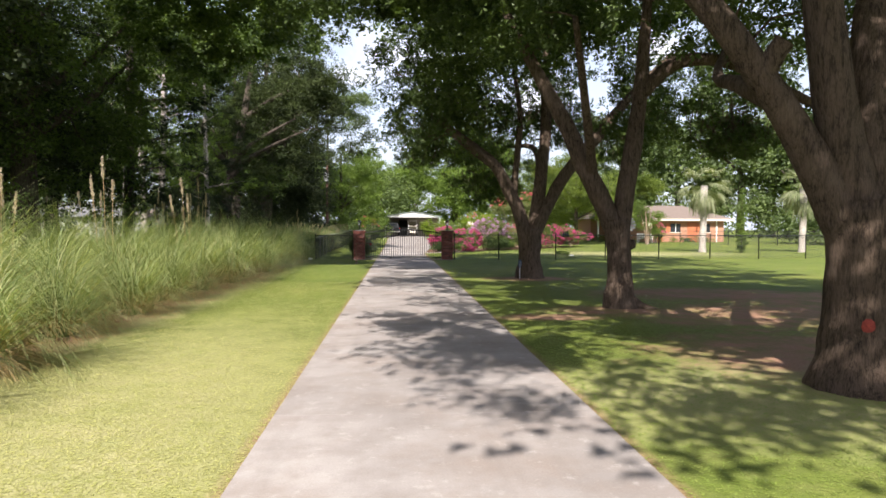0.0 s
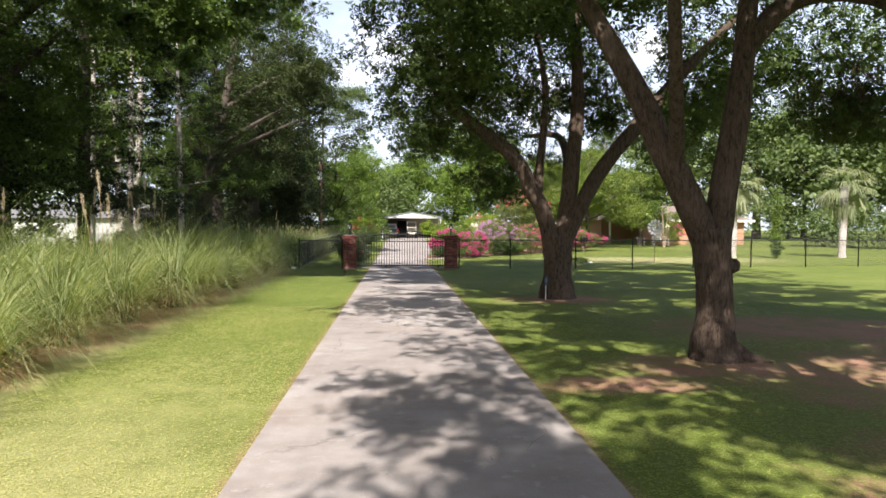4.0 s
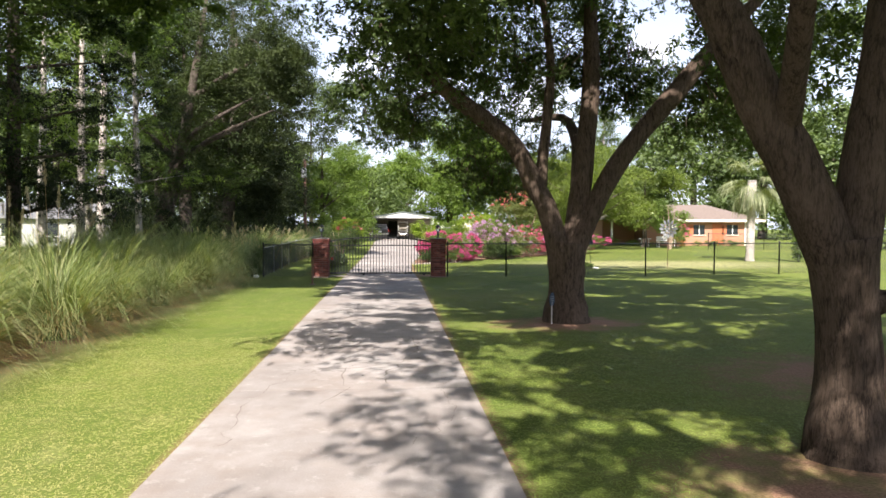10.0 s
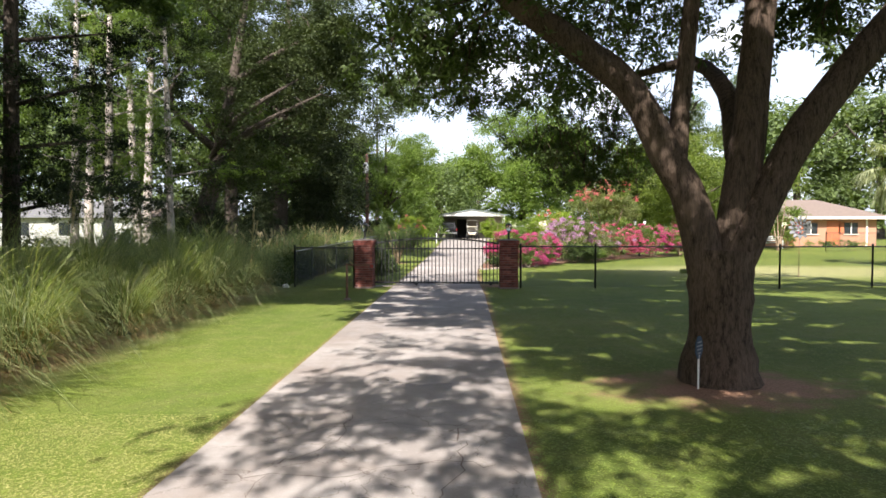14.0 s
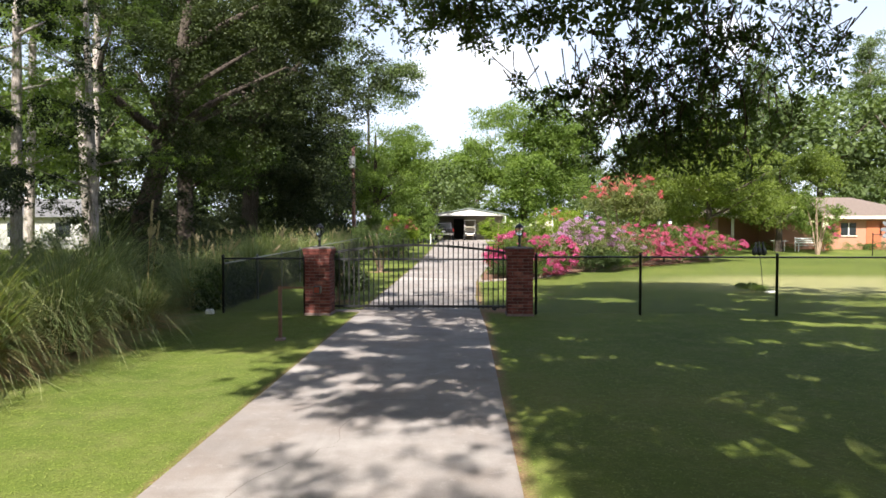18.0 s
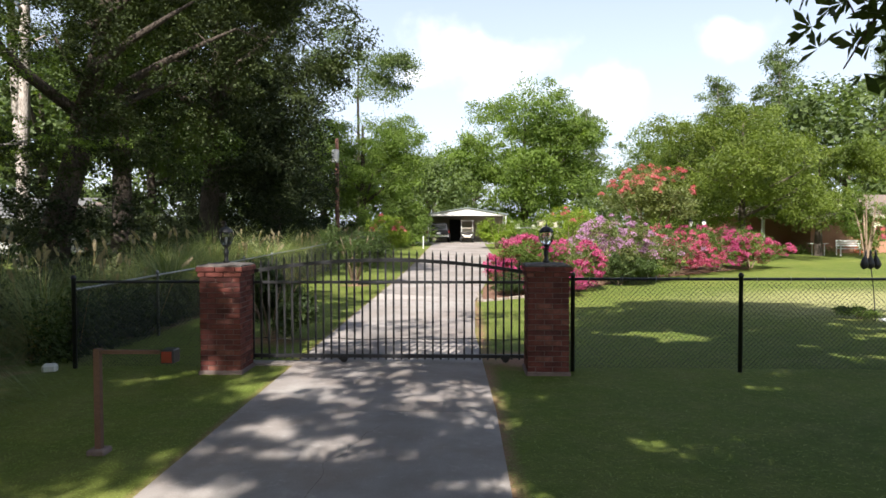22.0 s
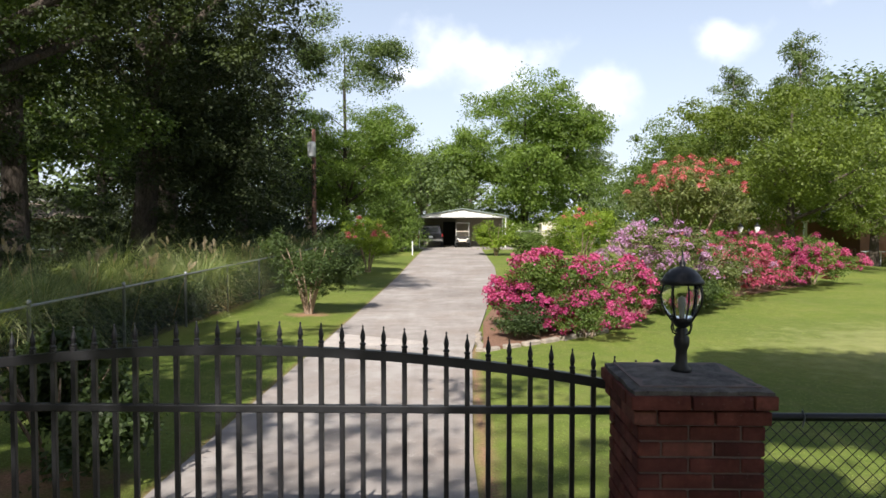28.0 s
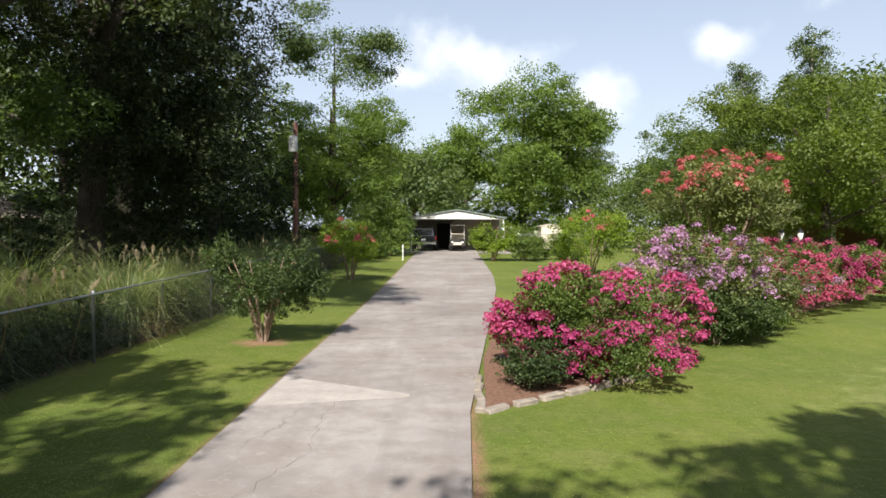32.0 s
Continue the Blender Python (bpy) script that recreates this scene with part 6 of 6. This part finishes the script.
# ---- carport and what stands in it ----
def carport():
    g = gz(80) + 0.03
    c = thing("carport", (2.97, 80.0, g), "open carport with white gable and green metal roof trim", "carport")
    w, e, a = 3.3, 2.28, 2.86
    bm = bmesh.new()
    prism(bm, [(-w, e), (w, e), (w, e + 0.06), (0.0, a), (-w, e + 0.06)], 1, 0.0, 0.06)
    part("gable", bm, M_WHITE, c, "white painted gable board")
    for s in (-1, 1):
        bm = bmesh.new()
        prism(bm, [(s * (w + 0.15), e + 0.05), (0, a + 0.03), (0, a + 0.10), (s * (w + 0.15), e + 0.13)], 1, -0.15, 7.0)
        part("roof_slope", bm, M_ROOFMETAL, c)
    part("ceiling_panel", boxed((-w, 0.07, e - 0.02), (w, 6.9, e)), M_WHITE, c)
    for x in (w - 0.08, -w + 0.05):
        for yy in (0.05, 3.4, 6.8):
            part("post", boxed((x - 0.05, yy, 0), (x + 0.05, yy + 0.1, e), 0.005), M_WHITE, c)
    part("back_wall", boxed((-w, 6.9, 0), (w, 7.02, e)), M_TAN, c)
    part("side_wall", boxed((-0.45, 4.0, 0), (w, 4.1, e)), M_TAN, c)
    part("store_door", boxed((-1.6, 6.82, 0), (-0.55, 6.9, 2.0)), M_DARK, c)
    part("freezer", boxed((1.9, 3.2, 0), (2.6, 3.95, 0.9), 0.02), M_DARK, c)
    return c


carport()


def wheel(parent, x, yy, z, r, w):
    bm = lathe(bmesh.new(), [(r * 0.6, -w / 2), (r * 0.92, -w / 2), (r, -w / 3), (r, w / 3), (r * 0.92, w / 2), (r * 0.6, w / 2)], 20)
    bm.transform(pose(x, yy, z, 0, 90, 0))
    t = part("wheel", bm, M_TYRE, parent, "", True)
    bm = lathe(bmesh.new(), [(r * 0.2, -w * 0.53), (r * 0.6, -w * 0.5), (r * 0.6, w * 0.5), (r * 0.2, w * 0.53)], 14)
    bm.transform(pose(x, yy, z, 0, 90, 0))
    part("rim", bm, M_CHROME, t)


def suv():
    c = thing("parked_vehicle", (0.55, 80.6, gz(80) + 0.035), "black utility vehicle parked nose-in under the carport", "car")
    bm = bmesh.new()
    prism(bm, [(-0.9, 0.42), (0.9, 0.42), (0.96, 0.7), (0.94, 0.98), (0.88, 1.06), (-0.88, 1.06), (-0.94, 0.98), (-0.96, 0.7)], 1, 0.1, 5.0)
    part("body", bm, M_CAR, c)
    bm = bmesh.new()
    prism(bm, [(0.16, 1.05), (4.0, 1.05), (3.1, 1.62), (0.5, 1.68), (0.28, 1.6)], 0, -0.78, 0.78)
    for v in bm.verts:
        if v.co.z > 1.3:
            v.co.x *= 0.86
    part("cabin", bm, M_CAR, c)
    part("rear_window", boxed((-0.6, 0.17, 1.12), (0.6, 0.25, 1.52), 0.01), M_WINDOW, c)
    part("bumper", boxed((-0.93, -0.04, 0.46), (0.93, 0.14, 0.66), 0.04), M_CHROME, c, "chrome rear bumper")
    part("number_plate", boxed((-0.15, 0.08, 0.72), (0.15, 0.1, 0.86)), M_WHITE, c)
    for s in (-1, 1):
        part("tail_light", boxed((s * 0.9 - 0.06, 0.07, 0.78), (s * 0.9 + 0.06, 0.2, 1.04), 0.01), M_TAIL, c)
        for yy in (1.0, 4.0):
            wheel(c, s * 0.84, yy, 0.36, 0.36, 0.24)
    return c


suv()


def golf_cart():
    c = thing("golf_cart", (2.98, 80.5, gz(80) + 0.035), "golf cart with dark body and cream roof frame facing out", "golf cart")
    bm = bmesh.new()
    prism(bm, [(0.0, 0.35), (2.2, 0.35), (2.2, 0.75), (1.3, 0.75), (1.2, 0.5), (0.55, 0.5), (0.4, 0.85), (0.05, 0.75)], 0, -0.55, 0.55)
    part("body", bm, M_DARK, c)
    part("seat", boxed((-0.5, 1.25, 0.75), (0.5, 1.75, 0.9), 0.04), M_CREAM, c)
    part("backrest", boxed((-0.5, 1.75, 0.85), (0.5, 1.87, 1.25), 0.04), M_CREAM, c)
    part("roof", boxed((-0.55, 0.45, 1.82), (0.55, 2.0, 1.87), 0.02), M_WHITE, c)
    part("windscreen_frame", boxed((-0.48, 0.42, 1.2), (0.48, 0.45, 1.24)), M_CREAM, c)
    for s in (-1, 1):
        for yy in (0.45, 1.95):
            part("roof_post", boxed((s * 0.48 - 0.013, yy, 0.5), (s * 0.48 + 0.013, yy + 0.026, 1.84)), M_WHITE, c)
        part("headlight", boxed((s * 0.36 - 0.07, -0.01, 0.6), (s * 0.36 + 0.07, 0.03, 0.68), 0.01), M_WHITE, c)
        for yy in (0.4, 1.85):
            wheel(c, s * 0.5, yy, 0.23, 0.23, 0.2)
    part("front_basket", boxed((-0.3, -0.14, 0.42), (0.3, 0.0, 0.62), 0.02), M_CREAM, c)


golf_cart()
shed = thing("garden_shed", (10.8, 88.5, 0.44), "cream metal garden shed with low gabled roof", "shed")
bm = bmesh.new()
prism(bm, [(-0.85, 0), (0.85, 0), (0.85, 1.85), (0, 2.0), (-0.85, 1.85)], 1, 0, 2.0)
part("walls", bm, M_CREAM, shed)
for k in range(9):
    part("siding_rib", boxed((-0.82 + k * 0.2, -0.012, 0.02), (-0.8 + k * 0.2, 0.0, 1.84)), M_CREAM, shed)
bm = bmesh.new()
prism(bm, [(-0.95, 1.83), (0, 2.0), (0.95, 1.83), (0.95, 1.87), (0, 2.05), (-0.95, 1.87)], 1, -0.08, 2.08)
part("roof", bm, M_CREAM, shed)

pole = thing("utility_pole", (-5.95, 69.4, 0.2), "reddish wooden utility pole with a grey transformer", "utility pole")
t = Tubes()
t.add([Vector((0, 0, -0.3)), Vector((0, 0, 4)), Vector((0, 0, 7.6))], [0.15, 0.135, 0.11], 12)
part("pole", t.mesh("pole", M_POLE), None, pole)
part("transformer", lathe(bmesh.new(), [(0.22, 5.95), (0.25, 6.0), (0.25, 6.72), (0.2, 6.82), (0.03, 6.86)], 14, (-0.05, -0.33, 0)), M_GREYP, pole, "grey steel can", True)
part("bracket", boxed((-0.05, -0.3, 6.2), (0.05, 0, 6.3)), M_STEEL, pole)
lines = thing("power_lines", (0, 0, 0), "sagging black service wires from the utility pole", "cable")
for x1, y1, z1, zz in ((-24, 60, 6.0, 6.9), (-24, 62, 7.4, 7.4), (-30, 57, 3.4, 5.4)):
    t = Tubes()
    a, b = Vector((-5.95, 69.3, zz)), Vector((x1, y1, z1))
    t.add([a.lerp(b, k / 14) - Vector((0, 0, 0.9 * math.sin(math.pi * k / 14))) for k in range(15)], [0.012] * 15, 5)
    part("wire", t.mesh("wire", M_IRON), None, lines)


# ---- brick house ----
def ranch_house():
    h = thing("brick_house", (23.6, 65.0, 0.15), "low orange brick house with brown hipped shingle roof", "house")
    L, D = 9.8, 9.0
    bm = boxed((0, 0, -0.3), (L, D, 2.35))
    part("brick_wall", bm, M_ORANGE, h)
    part("porch_wall", boxed((-2.9, 2.5, -0.3), (0, D, 2.35)), M_ORANGE, h)
    bm = bmesh.new()
    x0, x1, y0, y1, e, r = -3.4, L + 0.7, -0.7, D + 0.6, 2.3, 3.75
    ym = (y0 + y1) / 2
    v = [bm.verts.new(p) for p in ((x0, y0, e), (x1, y0, e), (x1, y1, e), (x0, y1, e), (x0 + 3.5, ym, r), (x1 - 3.0, ym, r))]
    for f in ((0, 1, 5, 4), (1, 2, 5), (2, 3, 4, 5), (3, 0, 4), (3, 2, 1, 0)):
        bm.faces.new([v[k] for k in f])
    part("roof", bm, M_SHINGLE, h)
    part("fascia", boxed((x0, y0 - 0.02, e - 0.18), (x1, y0 + 0.02, e + 0.02)), M_CREAM, h)
    part("soffit", boxed((x0 + 0.1, y0 + 0.02, e - 0.05), (x1, 0.0, e - 0.01)), M_CREAM, h)
    for x in (2.6, 6.1):
        d = part("door", boxed((x, -0.05, 0.0), (x + 1.0, 0.02, 2.0), 0.01), M_RUST, h, "rust-orange painted door")
        part("door_handle", boxed((x + 0.86, -0.09, 0.95), (x + 0.92, -0.05, 1.0)), M_CHROME, d)
    for x in (4.4, 7.4):
        wd = part("window", boxed((x, -0.04, 1.0), (x + 1.0, 0.0, 1.85)), M_WINDOW, h)
        part("window_frame", boxed((x + 0.47, -0.06, 1.0), (x + 0.53, -0.04, 1.85)), M_WHITE, wd)
        part("sill", boxed((x - 0.06, -0.1, 0.93), (x + 1.06, -0.002, 1.0)), M_CREAM, wd)
        part("shutter", boxed((x - 0.42, -0.05, 0.98), (x - 0.04, -0.002, 1.87)), M_RUST, h)
    part("downpipe", boxed((9.0, -0.1, 0), (9.1, -0.02, 2.15)), M_WHITE, h)
    part("porch_post", boxed((-2.9, 0.0, -0.2), (-2.75, 0.15, 2.3)), M_WHITE, h)
    part("porch_slab", boxed((-3.3, -0.6, -0.3), (L, 0.0, -0.02), 0.01), M_CONC, h)


ranch_house()
undergrowth("foundation_shrubs", "low clipped shrubs along the house front", [(19 + k * 1.7, 64.0, 0.35, 1.0, 0.5, 0.45) for k in range(9)], 5000, 0.12, M_SHRUB, 44)


def palm(at, label, seed, h):
    rn = random.Random(seed)
    p = thing("palm_tree", at, label, "palm tree", "yard palms")
    t = Tubes()
    t.add([Vector((0, 0, -0.2)), Vector((0, 0, 0.3)), Vector((0.05, 0, h * 0.5)), Vector((0.08, 0, h))], [0.28, 0.22, 0.20, 0.22], 14, 0.08, rn)
    part("trunk", t.mesh("palm_trunk", M_PALMBARK), None, p)
    for k in range(44):
        a, tilt = k * 2.4, rn.uniform(-0.7, 1.2) if k > 12 else rn.uniform(-1.3, -0.7)
        d = Vector((math.cos(a), math.sin(a), 0))
        side = Vector((-d.y, d.x, 0))
        o = Vector((0.08, 0, h))
        stem = [o, o + d * 0.75 * math.cos(tilt) + Vector((0, 0, 0.75 * math.sin(tilt)))]
        stem.append(stem[1] + d * 0.35 * math.cos(tilt - 0.4) + Vector((0, 0, 0.35 * math.sin(tilt - 0.4))))
        q = []
        for j in range(-15, 16):
            b = j / 15 * 1.7 + rn.uniform(-0.04, 0.04)
            dirn = (d * math.cos(b) * math.cos(tilt - 0.5) + side * math.sin(b) + Vector((0, 0, math.cos(b) * math.sin(tilt - 0.5)))).normalized()
            ln = (1.05 - 0.3 * abs(j) / 15) * rn.uniform(0.8, 1.15)
            w = dirn.cross(Vector((0, 0, 1))).normalized() * 0.019
            m = stem[2] + dirn * ln * 0.55
            e = stem[2] + dirn * ln * 0.85 - Vector((0, 0, (0.12 + 0.4 * rn.random()) * ln))
            q.append([stem[2], m + w, e, m - w])
        part("frond", quads("frond", np.array([[list(c) for c in f] for f in q]), M_FROND), None, p)
    return p


palm((20.9, 42.6, 0), "stout cabbage palm with drooping grey-green fronds", 81, 4.3)
palm((27.6, 42.6, 0), "cabbage palm with a shaggy drooping head", 82, 4.2)


# ---- neighbours beyond the tall grass ----
def cottage(at, label, w, d, wall, roofm, turn):
    h = thing("neighbour_house", at, label, "house", "neighbour houses", "", turn)
    part("wall", boxed((-w / 2, -d / 2, -0.3), (w / 2, d / 2, 2.4)), wall, h)
    bm = bmesh.new()
    prism(bm, [(-d / 2 - 0.5, 2.3), (d / 2 + 0.5, 2.3), (0, 3.7)], 0, -w / 2 - 0.4, w / 2 + 0.4)
    part("roof", bm, roofm, h)
    for k in range(4):
        x = -w / 2 + w * (k + 0.6) / 4
        wd = part("window", boxed((x - 0.5, -d / 2 - 0.03, 0.9), (x + 0.5, -d / 2, 1.9)), M_WINDOW, h)
        part("window_frame", boxed((x - 0.55, -d / 2 - 0.05, 0.84), (x + 0.55, -d / 2 - 0.03, 0.9)), M_WHITE, wd)


cottage((-27.5, 68, 0.1), "white house with dark grey roof behind the trees, walls greyed for shade", 13, 8, M_SHADESIDING, M_GREYROOF, 4)
cottage((-46, 66, 0.2), "long white house with grey roof behind the trees", 12, 7, M_WHITE, M_GREYROOF, 5)
pav = thing("pavilion", (-20.5, 66.5, 0.2), "open pavilion with brown posts, curved braces and dark roof", "pavilion")
for x in (-2.4, 0, 2.4):
    for yy in (-1.9, 1.9):
        post = part("post", boxed((x - 0.1, yy - 0.1, -0.3), (x + 0.1, yy + 0.1, 2.1), 0.01), M_WOOD, pav)
        for side in (-1, 1):
            if abs(x + side) > 2.5:
                continue
            brace = bmesh.new()
            arc = [(x + side * (0.1 + 0.6 * (1 - math.cos(u))), 1.42 + 0.68 * math.sin(u)) for u in (0, 0.4, 0.8, 1.2, 1.57)]
            outline = arc + [(x + side * 0.1, 2.1)]
            prism(brace, outline if side < 0 else outline[::-1], 1, yy - 0.05, yy + 0.05)
            part("brace", brace, M_WOOD, post)
for yy in (-1.9, 1.9):
    part("railing", boxed((-2.4, yy - 0.03, 0.62), (2.4, yy + 0.03, 0.7)), M_WHITE, pav, "white railing")
    part("kickboard", boxed((-2.4, yy - 0.03, 0.2), (2.4, yy + 0.03, 0.55)), M_WOOD, pav)
    part("beam", boxed((-2.7, yy - 0.08, 2.1), (2.7, yy + 0.08, 2.34)), M_WOOD, pav)
bm = bmesh.new()
v = [bm.verts.new(p) for p in ((-3.2, -2.6, 2.3), (3.2, -2.6, 2.3), (3.2, 2.6, 2.3), (-3.2, 2.6, 2.3), (0, 0, 3.3))]
for f in ((0, 1, 4), (1, 2, 4), (2, 3, 4), (3, 0, 4), (3, 2, 1, 0)):
    bm.faces.new([v[k] for k in f])
part("roof", bm, M_SHINGLE, pav)


# ---- small things on the lawn ----
rock = boxed((-0.09, -0.07, -0.03), (0.09, 0.07, 0.09), 0.03)
rock_ob = part("white_rock", rock, M_WHITE)
rock_ob.matrix_basis = pose(-2.9, 32.1, 0, 0, 0, 20)
tagged(rock_ob, "small white rock beside the fence corner", "rock")
crape("low_shrub", (10.5, 37.3, 0), "small clipped shrub on the open lawn", 0.38, 0.26, 91, 2500, M_SHRUB, None, 4, 0.04, 0.0, "lawn shrubs")
hanger = thing("plant_hook", (10.62, 37.0, 0), "dark garden ornament on a thin iron stake", "ornament")
t = Tubes()
t.add([Vector((0, 0, -0.1)), Vector((-0.05, 0, 0.6)), Vector((-0.12, 0, 1.1))], [0.009] * 3, 6)
part("stake", t.mesh("stake", M_IRON), None, hanger)
for s, tilt in ((-1.3, 10), (0, -2), (1.35, -12)):
    bm = lathe(bmesh.new(), [(0.01, -0.02), (0.065, 0.02), (0.09, 0.08), (0.075, 0.16), (0.035, 0.25), (0.022, 0.31), (0.028, 0.35), (0.014, 0.385), (0.003, 0.43)], 10)
    bm.transform(pose(-0.12 + s * 0.11, 0.02 * s, 1.02, 0, tilt * 0.6, 0) @ Matrix.Diagonal((0.95, 0.7, 0.9, 1)))
    part("bird_shape", bm, M_IRON, hanger, "dark metal bird shape", True)
stone_ob = part("white_stone", boxed((-0.12, -0.07, -0.02), (0.12, 0.07, 0.035), 0.015), M_WHITE)
stone_ob.matrix_basis = pose(10.82, 37.0, 0, 0, 0, 12)
tagged(stone_ob, "small flat white stone beside the iron stake", "stone")

spinner = thing("wind_spinner", (13.95, 36.7, 0), "grey metal wind spinner with petal blades on a stake", "garden ornament")
t = Tubes()
t.add([Vector((0, 0, -0.15)), Vector((0, 0, 0.9)), Vector((0, 0, 1.72))], [0.012, 0.011, 0.01], 8)
part("stake", t.mesh("spinner_stake", M_POLE), None, spinner)
part("hub", lathe(bmesh.new(), [(0.02, -0.05), (0.05, -0.03), (0.05, 0.03), (0.015, 0.06)], 12, (0, -0.05, 1.72)), M_STEEL, spinner)
for k in range(20):
    a, outer = k * 2 * math.pi / (12 if k < 12 else 8), k < 12
    r0, r1, w = (0.17, 0.41, 0.075) if outer else (0.06, 0.2, 0.05)
    d, e = Vector((math.cos(a), 0, math.sin(a))), Vector((-math.sin(a), 0, math.cos(a)))
    c = Vector((0, -0.05 if outer else -0.09, 1.72))
    pts = [c + d * r0, c + d * (r0 * 0.6 + r1 * 0.4) + e * w + Vector((0, -0.03, 0)), c + d * r1 + e * w * 0.4, c + d * r1 - e * w * 0.4, c + d * (r0 * 0.6 + r1 * 0.4) - e * w + Vector((0, 0.03, 0))]
    bm = bmesh.new()
    f = bm.faces.new([bm.verts.new(p) for p in pts])
    bmesh.ops.solidify(bm, geom=[f], thickness=0.004)
    part("petal", bm, M_SLATE, spinner)

lamp = thing("garden_lamp_post", (12.4, 52.3, 0.02), "black garden lamp post with two white glass lanterns", "lamp post")
part("post", lathe(bmesh.new(), [(0.06, -0.1), (0.06, 0.1), (0.035, 0.16), (0.03, 1.75), (0.045, 1.8), (0.02, 1.95)], 12), M_IRON, lamp, "", True)
part("crossarm", boxed((-0.3, -0.015, 1.76), (0.3, 0.015, 1.79), 0.004), M_IRON, lamp)
for s in (-0.28, 0.28):
    ln = part("lantern", lathe(bmesh.new(), [(0.03, 1.79), (0.06, 1.84), (0.09, 2.0), (0.07, 2.02), (0.03, 2.03)], 10, (s, 0, 0)), M_BULB, lamp, "white glass lantern", True)
    part("lantern_roof", lathe(bmesh.new(), [(0.11, 2.02), (0.06, 2.08), (0.02, 2.11), (0.006, 2.17)], 10, (s, 0, 0)), M_IRON, ln)
seat = thing("garden_bench", (24.4, 62.2, 0.12), "white slatted garden bench near the brick house", "bench", "patio furniture")
for k in range(4):
    part("seat_slat", boxed((-0.7, -0.22 + k * 0.12, 0.42), (0.7, -0.12 + k * 0.12, 0.45), 0.005), M_WHITE, seat)
for k in range(3):
    part("back_slat", boxed((-0.7, 0.26, 0.56 + k * 0.13), (0.7, 0.29, 0.65 + k * 0.13), 0.005), M_WHITE, seat)
for x in (-0.66, 0.66):
    part("front_leg", boxed((x - 0.03, -0.22, -0.02), (x + 0.03, -0.16, 0.64), 0.006), M_WHITE, seat)
    part("back_leg", boxed((x - 0.03, 0.22, -0.02), (x + 0.03, 0.26, 0.92), 0.006), M_WHITE, seat)
    part("armrest", boxed((x - 0.04, -0.24, 0.64), (x + 0.04, 0.24, 0.67), 0.006), M_WHITE, seat)
table = thing("patio_table", (22.7, 62.4, 0.12), "round white patio table near the brick house", "table", "patio furniture")
part("tabletop", lathe(bmesh.new(), [(0.02, 0.7), (0.5, 0.7), (0.52, 0.715), (0.5, 0.73), (0.01, 0.73)], 24), M_WHITE, table)
for a in (45, 135, 225, 315):
    bm = boxed((0.3, -0.02, -0.02), (0.34, 0.02, 0.7), 0.004)
    bm.transform(pose(0, 0, 0, 0, 0, a))
    part("leg", bm, M_WHITE, table)
marker = part("white_post", boxed((-0.028, -0.025, -0.2), (0.028, 0.025, 0.85), 0.006), M_WHITE)
marker.matrix_basis = pose(-0.15, 70.2, gz(70.2))
tagged(marker, "short white wooden post beside the driveway", "post")


# ---- lawn blades ----
def lawn_blades(name, n, xr, yr, seed, size, mat=M_GRASS, fade=0.5):
    rg = np.random.default_rng(seed)
    x, y_ = rg.uniform(*xr, n), yr[0] + (yr[1] - yr[0]) * rg.uniform(0, 1, n) ** 1.3
    c = np.stack([x, y_, np.full(n, 0.004)], 1)
    c[:, 2] += np.array([gz(v) for v in y_]) - 0.018
    bare = y_ - yr[0] < fade * rg.uniform(0, 1, n)
    for dx, dy, rx, ry in DIRT:
        bare |= ((x - dx) / rx) ** 2 + ((y_ - dy) / ry) ** 2 < rg.uniform(0.4, 1.3, n)
    bare |= (x > 2.9) & (y_ > 40.3) & (x < 3.2 + (y_ - 40.3) * 0.9)
    ob = new(name, quads(name, leaves(rg, c[~bare], size, 0.16, 0.0, 0.05, order=6.0, tri=True), mat))
    return tagged(ob, "short mown grass blades", "grass", "", "stuff")


lawn_blades("verge_grass", 90000, (-2.8, 0.19), (1.2, 19), 95, 0.042, M_DRYGRASS)
lawn_blades("inner_verge_grass", 85000, (-2.8, 0.19), (7, 50), 97, 0.046, fade=10)
lawn_blades("shade_grass", 80000, (2.81, 9), (4.5, 19), 98, 0.06, fade=5)
lawn_blades("lawn_grass", 120000, (2.81, 11), (3.0, 52), 96, 0.05)


# ---- bricks of the gate pillars ----
FULL = brick_mesh(BRICK_L, "brick")
rb = random.Random(8)
for root, w in PILLARS:
    for c in range(20):
        grow_out = 0.0 if c < 18 else (0.018 if c == 18 else 0.036)
        hw = w / 2 + grow_out
        for side in range(4):
            first = -hw + (0 if c % 2 else BRICK_D + 0.01)
            last = hw - (BRICK_D + 0.01 if c % 2 else 0)
            n = max(1, round((last - first + 0.01) / (BRICK_L + 0.01)))
            ln = (last - first - 0.01 * (n - 1)) / n
            for k in range(n):
                ob = new("brick", FULL)
                ob.parent = root
                ob.matrix_basis = pose(0, 0, 0, 0, 0, 90 * side) @ pose(first + k * (ln + 0.01) + ln / 2, -hw + BRICK_D / 2 + rb.uniform(-0.002, 0.002), 0.03 + c * COURSE) @ Matrix.Diagonal((ln / BRICK_L, 1, 1, 1))
